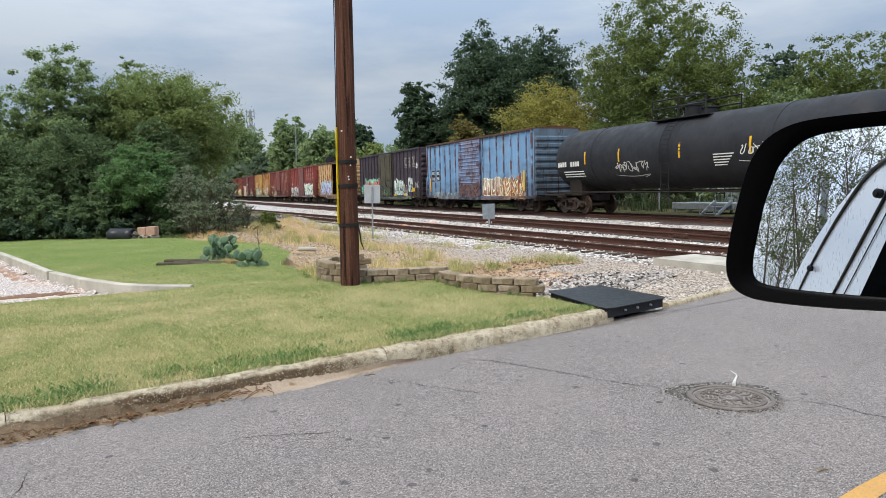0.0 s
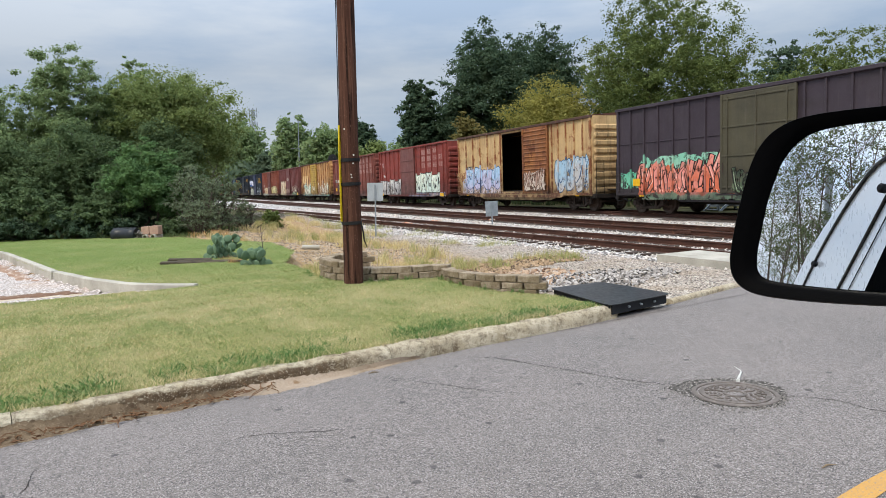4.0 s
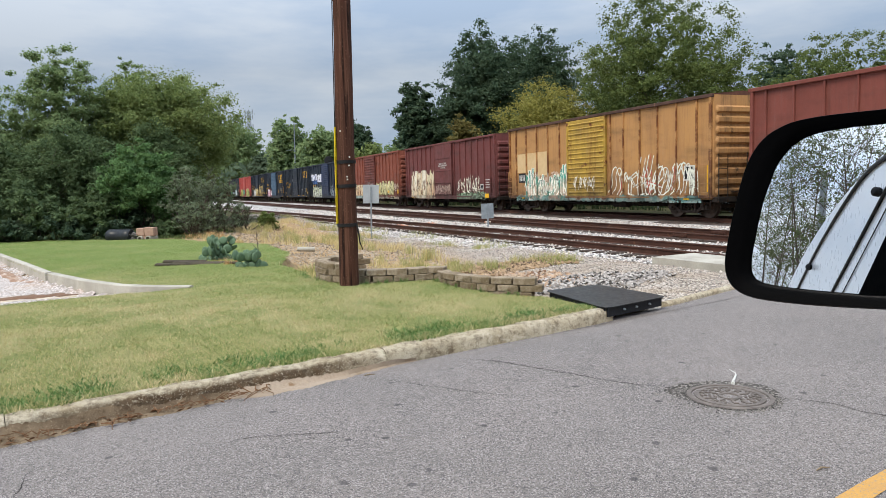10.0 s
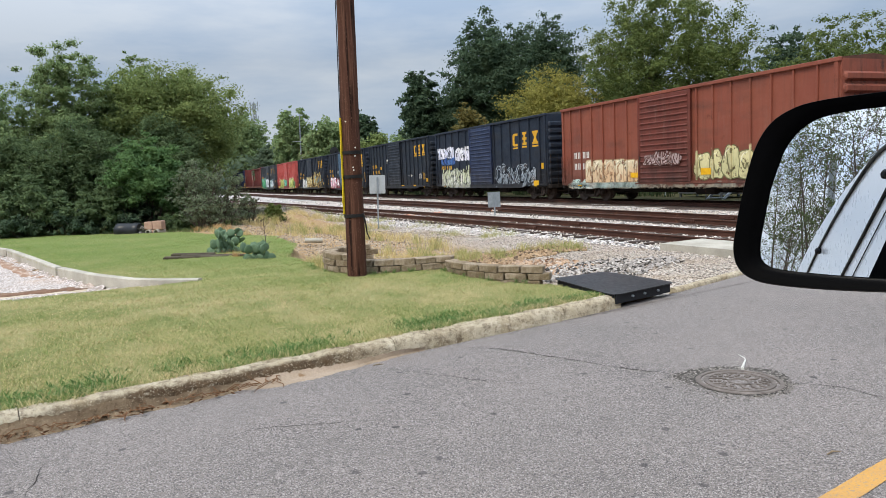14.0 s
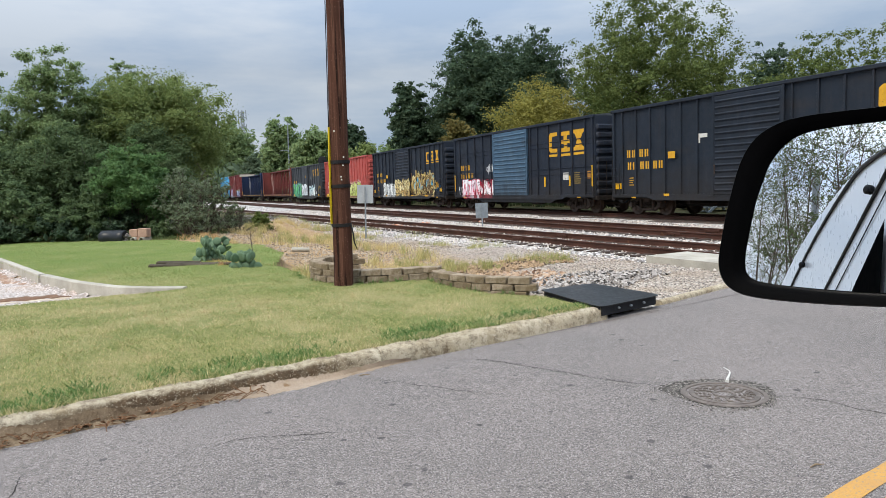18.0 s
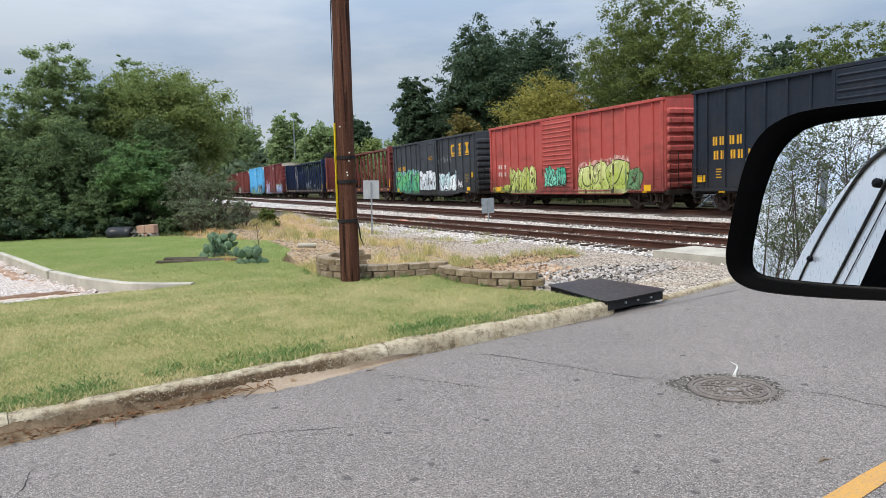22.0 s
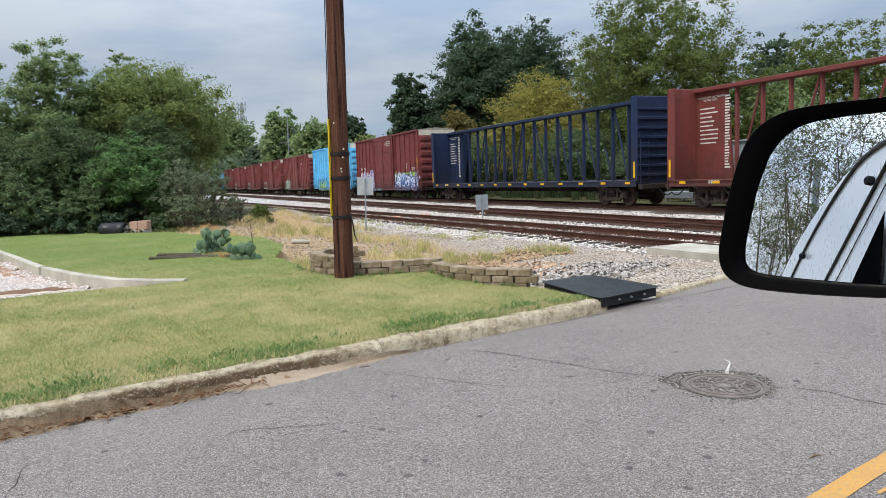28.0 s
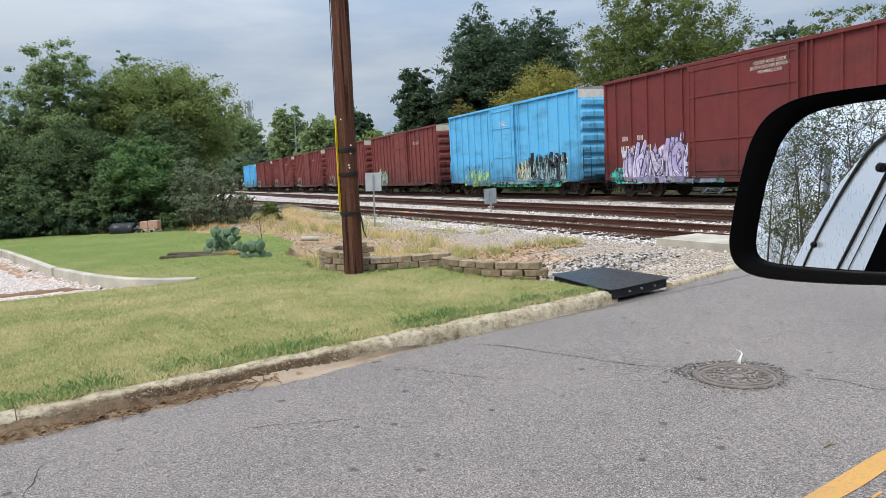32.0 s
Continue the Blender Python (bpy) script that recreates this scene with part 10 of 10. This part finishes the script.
x, y = tuft_points(4600, 16, 0.16, lambda x, y: (w_of(x, y) > 24.9 + 2.6 * ((a_of(x, y) > 22.5) & (a_of(x, y) < 30))) & (w_of(x, y) < 30) & (a_of(x, y) > -8) & (a_of(x, y) < 75) & (waves(x, y, 0.7) > -0.6), (-45, 36, 8, 80), 92)
blades("far_weeds", x, y, np.full(len(x), -0.12), 0.3, 1.3, 0.03, 0.7, grass_material("dark rank weeds", "3c4a2e", "333f28", "4a5536", "54503a", 0.6), "rank green weeds along the far side of the tracks", 93)


# ---- the parked car that the camera looks out of ----
def in_car(f, l, z):
    """f metres ahead of the eye along the car, l to its left, z above the road."""
    p = ROAD_DIR * f + ROAD_LEFT * l
    return Vector((p.x, p.y, z))


def gloss(name, c, rough=0.25, coat=0.5):
    n = Nodes(name)
    col = n.mix(n.step(n.noise(3, 4), 0.4, 0.7, 0.0, 0.12), lin(c), (0.4, 0.38, 0.35, 1))
    return n.done(col, n.step(n.noise(40, 3), 0.3, 0.7, rough, rough + 0.12), 0, Coat_Weight=coat, Coat_Roughness=0.08)


WHITE = gloss("white car paint", "dfe2e6")
RUBBER = surface("black rubber seal", "101011", "18181a", 8, 0.6, bump=0.05)
def dull_black(name):
    n = Nodes(name)
    g = n.noise(160, 3)
    return n.done(n.mix(g, (0.0012, 0.0012, 0.0013, 1), (0.002, 0.002, 0.0022, 1)), 0.55, 0, n.bump(g, 0.08, 0.001), Specular_IOR_Level=0.02)


HOUSING = dull_black("black mirror housing plastic")
GLASSY = surface("dark tinted car glass", "050607", "080a0c", 6, 0.6, bump=0.0, gloss=0.0)
TRIM = surface("grey car trim", "3a3b3d", "2c2d2f", 8, 0.6)


def mirror_glass():
    n = Nodes("mirror glass")
    return n.done((0.96, 0.96, 0.96, 1), 0.004, 1.0)


car = thing("car", "white car parked on the road, its black door mirror outside", "car")


def strip(rows, thick=0.03):
    """A panel along the car: rows of (f, list of (l, z))."""
    s = Solid()
    n = len(rows[0][1])
    for f, prof in rows:
        for l, z in prof:
            s.v.append(tuple(in_car(f, l, z)))
    s.f = [(i * n + k, i * n + k + 1, (i + 1) * n + k + 1, (i + 1) * n + k) for i in range(len(rows) - 1) for k in range(n - 1)]
    return s


def roof_z(f):
    """Height of the roof's side edge along the car."""
    return 1.868 - 0.07 * max(0.0, -f - 0.5) ** 2 - 0.15 * max(0.0, min(f, 0.1) + 0.5) ** 2


fs = [-0.06, -0.12, -0.2, -0.3, -0.4, -0.5, -0.6, -0.75, -0.95, -1.15, -1.4, -1.7, -2.0, -2.3, -2.6]
part("roof_rail", strip([(f, [(0.15, 1.14), (0.12, 1.5), (0.119, roof_z(f) - 0.06), (0.118, roof_z(f)), (0.09, roof_z(f) + 0.015), (0.0, roof_z(f) + 0.03), (-0.2, roof_z(f) + 0.05), (-0.65, roof_z(f) + 0.06), (-1.1, roof_z(f) + 0.05), (-1.4, roof_z(f) + 0.02)]) for f in fs]), WHITE, car, "white roof and side rail", 60)
LINES = (("roof_seal", 0.0045, lambda f: roof_z(f) - 0.006 - 0.088 * max(0.0, -f - 0.35)), ("door_seal", 0.0042, lambda f: 1.815 + 0.278 * f), ("door_gap", 0.0013, lambda f: 1.779 + 0.315 * f))
for name, radius, height_at in LINES:
    part(name, Solid().tube([in_car(f, 0.1215, height_at(f)) for f in fs if height_at(f) > 1.25], radius, 8), RUBBER, car, "black rubber seal line", 60)
for f, z in ((-0.2, 1.781), (-1.18, 1.735)):
    part("clip", Solid().lathe([(0.010, 0), (0.010, 0.01), (0.006, 0.014)], tuple(in_car(f, 0.124, z)), "y", 12), RUBBER, car, "black plastic clip")
part("rear_window", strip([(f, [(0.126, max(1.3, 1.722 + 0.42 * f)), (0.132, 1.25)]) for f in fs[:10]]), GLASSY, car, "dark side window")
part("side_panel", strip([(f, [(0.15, 1.16), (0.19, 1.1), (0.21, 0.9), (0.2, 0.6), (0.16, 0.35)]) for f in [1.9, 1.2, 0.5, 0.0] + fs[1:] + [-2.9]]), WHITE, car, "white door panels", 60)
part("far_side", strip([(f, [(-1.4, roof_z(min(f, 0.2)) + 0.03), (-1.47, 1.15), (-1.55, 0.9), (-1.54, 0.6), (-1.5, 0.35)]) for f in fs]), WHITE, car, "white far side", 60)
part("tail", Solid().add([in_car(-2.6, 0.1, 1.75), in_car(-2.6, -1.4, 1.75), in_car(-2.92, -1.5, 1.1), in_car(-2.92, 0.18, 1.1), in_car(-2.92, -1.5, 0.4), in_car(-2.92, 0.18, 0.4)], [(0, 1, 2, 3), (3, 2, 4, 5)]), WHITE, car, "white tailgate")
ff = [-0.06, 0.1, 0.25, 0.38]
part("front_roof", strip([(f, [(0.1, roof_z(0.0) + 0.01 - 0.25 * max(0.0, f - 0.1) ** 2), (0.0, roof_z(0.0) + 0.03 - 0.25 * max(0.0, f - 0.1) ** 2), (-0.65, roof_z(0.0) + 0.06 - 0.25 * max(0.0, f - 0.1) ** 2), (-1.4, roof_z(0.0) + 0.01 - 0.25 * max(0.0, f - 0.1) ** 2)]) for f in ff]), WHITE, car, "white front of the roof", 60)
part("windscreen", strip([(f, [(0.06, z), (-0.65, z + 0.04), (-1.36, z)]) for f, z in ((0.39, 1.83), (0.6, 1.58), (0.95, 1.12))]), GLASSY, car, "dark raked windscreen", 60)
for l in (0.09, -1.39):
    part("windscreen_pillar", Solid().tube([in_car(0.36, l, 1.84), in_car(0.62, l, 1.57), in_car(0.97, l + 0.02, 1.1)], [0.03, 0.035, 0.04], 8), WHITE, car, "white pillar beside the windscreen", 60)
part("far_door", strip([(f, [(-1.47, 1.15), (-1.55, 0.9), (-1.54, 0.6), (-1.5, 0.35)]) for f in (-0.06, 0.5, 1.0, 1.6, 2.2)]), WHITE, car, "white far door and wing", 60)
part("bonnet", strip([(f, [(0.15, 1.04 - 0.06 * (f - 0.9)), (0.0, 1.1 - 0.06 * (f - 0.9)), (-0.68, 1.13 - 0.06 * (f - 0.9)), (-1.35, 1.1 - 0.06 * (f - 0.9)), (-1.5, 1.04 - 0.06 * (f - 0.9))]) for f in (0.95, 1.4, 1.9, 2.2)]), WHITE, car, "white bonnet", 60)
part("front", Solid().add([in_car(2.2, 0.15, 0.95), in_car(2.2, -1.5, 0.95), in_car(2.3, -1.5, 0.4), in_car(2.3, 0.15, 0.4)], [(0, 1, 2, 3)]), TRIM, car, "front grille and bumper")
part("floor_pan", Solid().add([in_car(2.2, 0.12, 0.35), in_car(2.2, -1.48, 0.35), in_car(-2.9, -1.48, 0.35), in_car(-2.9, 0.12, 0.35)], [(0, 1, 2, 3)]), TRIM, car)
for f in (1.45, -1.75):
    for l in (0.08, -1.42):
        c0 = in_car(f, l, 0.36)
        d = ROAD_LEFT * 0.11
        w = part("wheel", Solid().tube([c0 - d, c0 - d * 0.8, c0 + d * 0.8, c0 + d], [0.33, 0.36, 0.36, 0.33], 28), RUBBER, car, "black tyre", 40)
        part("rim", Solid().tube([c0 - d * 1.02, c0 + d * 1.02], 0.22, 20), M["galv"], w, "silver wheel rim", 40)

# door mirror
MN = Vector((-0.6149, -0.7796, 0.1188))
MC = Vector((0.3775, 0.6471, 1.5646))
MR = Vector((0.7852, -0.6193, 0.0))
MU = Vector((0.0736, 0.0933, 0.9929))
OUTER = [(0.175, 0.075), (0.15, 0.093), (0.11, 0.098), (0.057, 0.0955), (0.027, 0.0935), (-0.004, 0.0925), (-0.032, 0.0905), (-0.054, 0.0855), (-0.074, 0.0725), (-0.088, 0.048), (-0.098, 0.005), (-0.104, -0.035),
         (-0.105, -0.055), (-0.1, -0.071), (-0.087, -0.0815), (-0.065, -0.0863), (-0.02, -0.088), (0.034, -0.087), (0.1, -0.084), (0.15, -0.075), (0.178, -0.05), (0.185, 0.0)]
INNER = [(0.158, 0.065), (0.138, 0.078), (0.1, 0.083), (0.057, 0.0825), (0.027, 0.081), (-0.003, 0.0795), (-0.031, 0.075), (-0.048, 0.065), (-0.061, 0.047), (-0.0675, 0.028), (-0.073, 0.008), (-0.079, -0.029),
         (-0.081, -0.049), (-0.079, -0.062), (-0.07, -0.069), (-0.05, -0.072), (-0.011, -0.074), (0.033, -0.0745), (0.095, -0.072), (0.138, -0.063), (0.16, -0.043), (0.167, 0.0)]


def at_mirror(u, v, d):
    return MC + MR * u + MU * v + MN * d


def rounded(pts, k=4):
    """A smooth closed curve through the points."""
    out_ = []
    for i in range(len(pts)):
        p0, p1, p2, p3 = (Vector(pts[(i + j) % len(pts)]) for j in (-1, 0, 1, 2))
        for s in range(k):
            t = s / k
            out_.append(tuple(0.5 * (2 * p1 + (p2 - p0) * t + (2 * p0 - 5 * p1 + 4 * p2 - p3) * t * t + (3 * p1 - p0 - 3 * p2 + p3) * t ** 3)))
    return out_


OUTER, INNER = rounded(OUTER), rounded(INNER)
ms, n = Solid(), len(OUTER)
cu_, cv_ = 0.04, 0.0
for scale, d, ring in ((1.0, -0.004, INNER), (1.03, 0.006, INNER), (None, 0.010, None), (0.985, 0.012, OUTER), (1.0, 0.006, OUTER), (1.0, -0.03, OUTER), (0.94, -0.065, OUTER), (0.8, -0.09, OUTER), (0.5, -0.105, OUTER), (0.1, -0.11, OUTER)):
    for i in range(n):
        if ring is None:
            u, v = (INNER[i][0] + OUTER[i][0]) / 2, (INNER[i][1] + OUTER[i][1]) / 2
        else:
            u, v = cu_ + (ring[i][0] - cu_) * scale, cv_ + (ring[i][1] - cv_) * scale
        ms.v.append(tuple(at_mirror(u, v, d)))
ms.f = [(b * n + k, b * n + (k + 1) % n, (b + 1) * n + (k + 1) % n, (b + 1) * n + k) for b in range(9) for k in range(n)]
ms.f.append(tuple(9 * n + k for k in range(n)))
mirror = part("door_mirror", ms, HOUSING, car, "black plastic door mirror housing", 50)
gs = Solid()
gs.v = [tuple(at_mirror(u, v, -0.001)) for u, v in INNER]
gs.f = [tuple(range(n))]
part("mirror_glass", gs, mirror_glass(), mirror, "silvered mirror glass")
arm = Solid()
a, b = at_mirror(0.15, -0.04, -0.06), in_car(0.62, 0.13, 1.43)
arm.tube([a, a.lerp(b, 0.5), b], [0.035, 0.03, 0.05], 12)
part("mirror_arm", arm, HOUSING, car, "black mirror arm on the door", 60)


# ---- what moves ----
def motions():
    times = [i / 15 for i in range(481)]
    for car, s in CARS:
        walk(car, [(t, car_pose(s + run(t))) for t in (0.0, 4.0, 8.0, 12.0, 16.0, 20.0, 24.0, 28.0, 32.0)])
    turns = [(t, math.degrees(run(t) / 0.457)) for t in times]
    for ws in WHEELSETS:
        p = ws.matrix_basis.translation.copy()
        walk(ws, [(t, pose(p.x, p.y, p.z, 0, a, 0)) for t, a in turns])


motions()
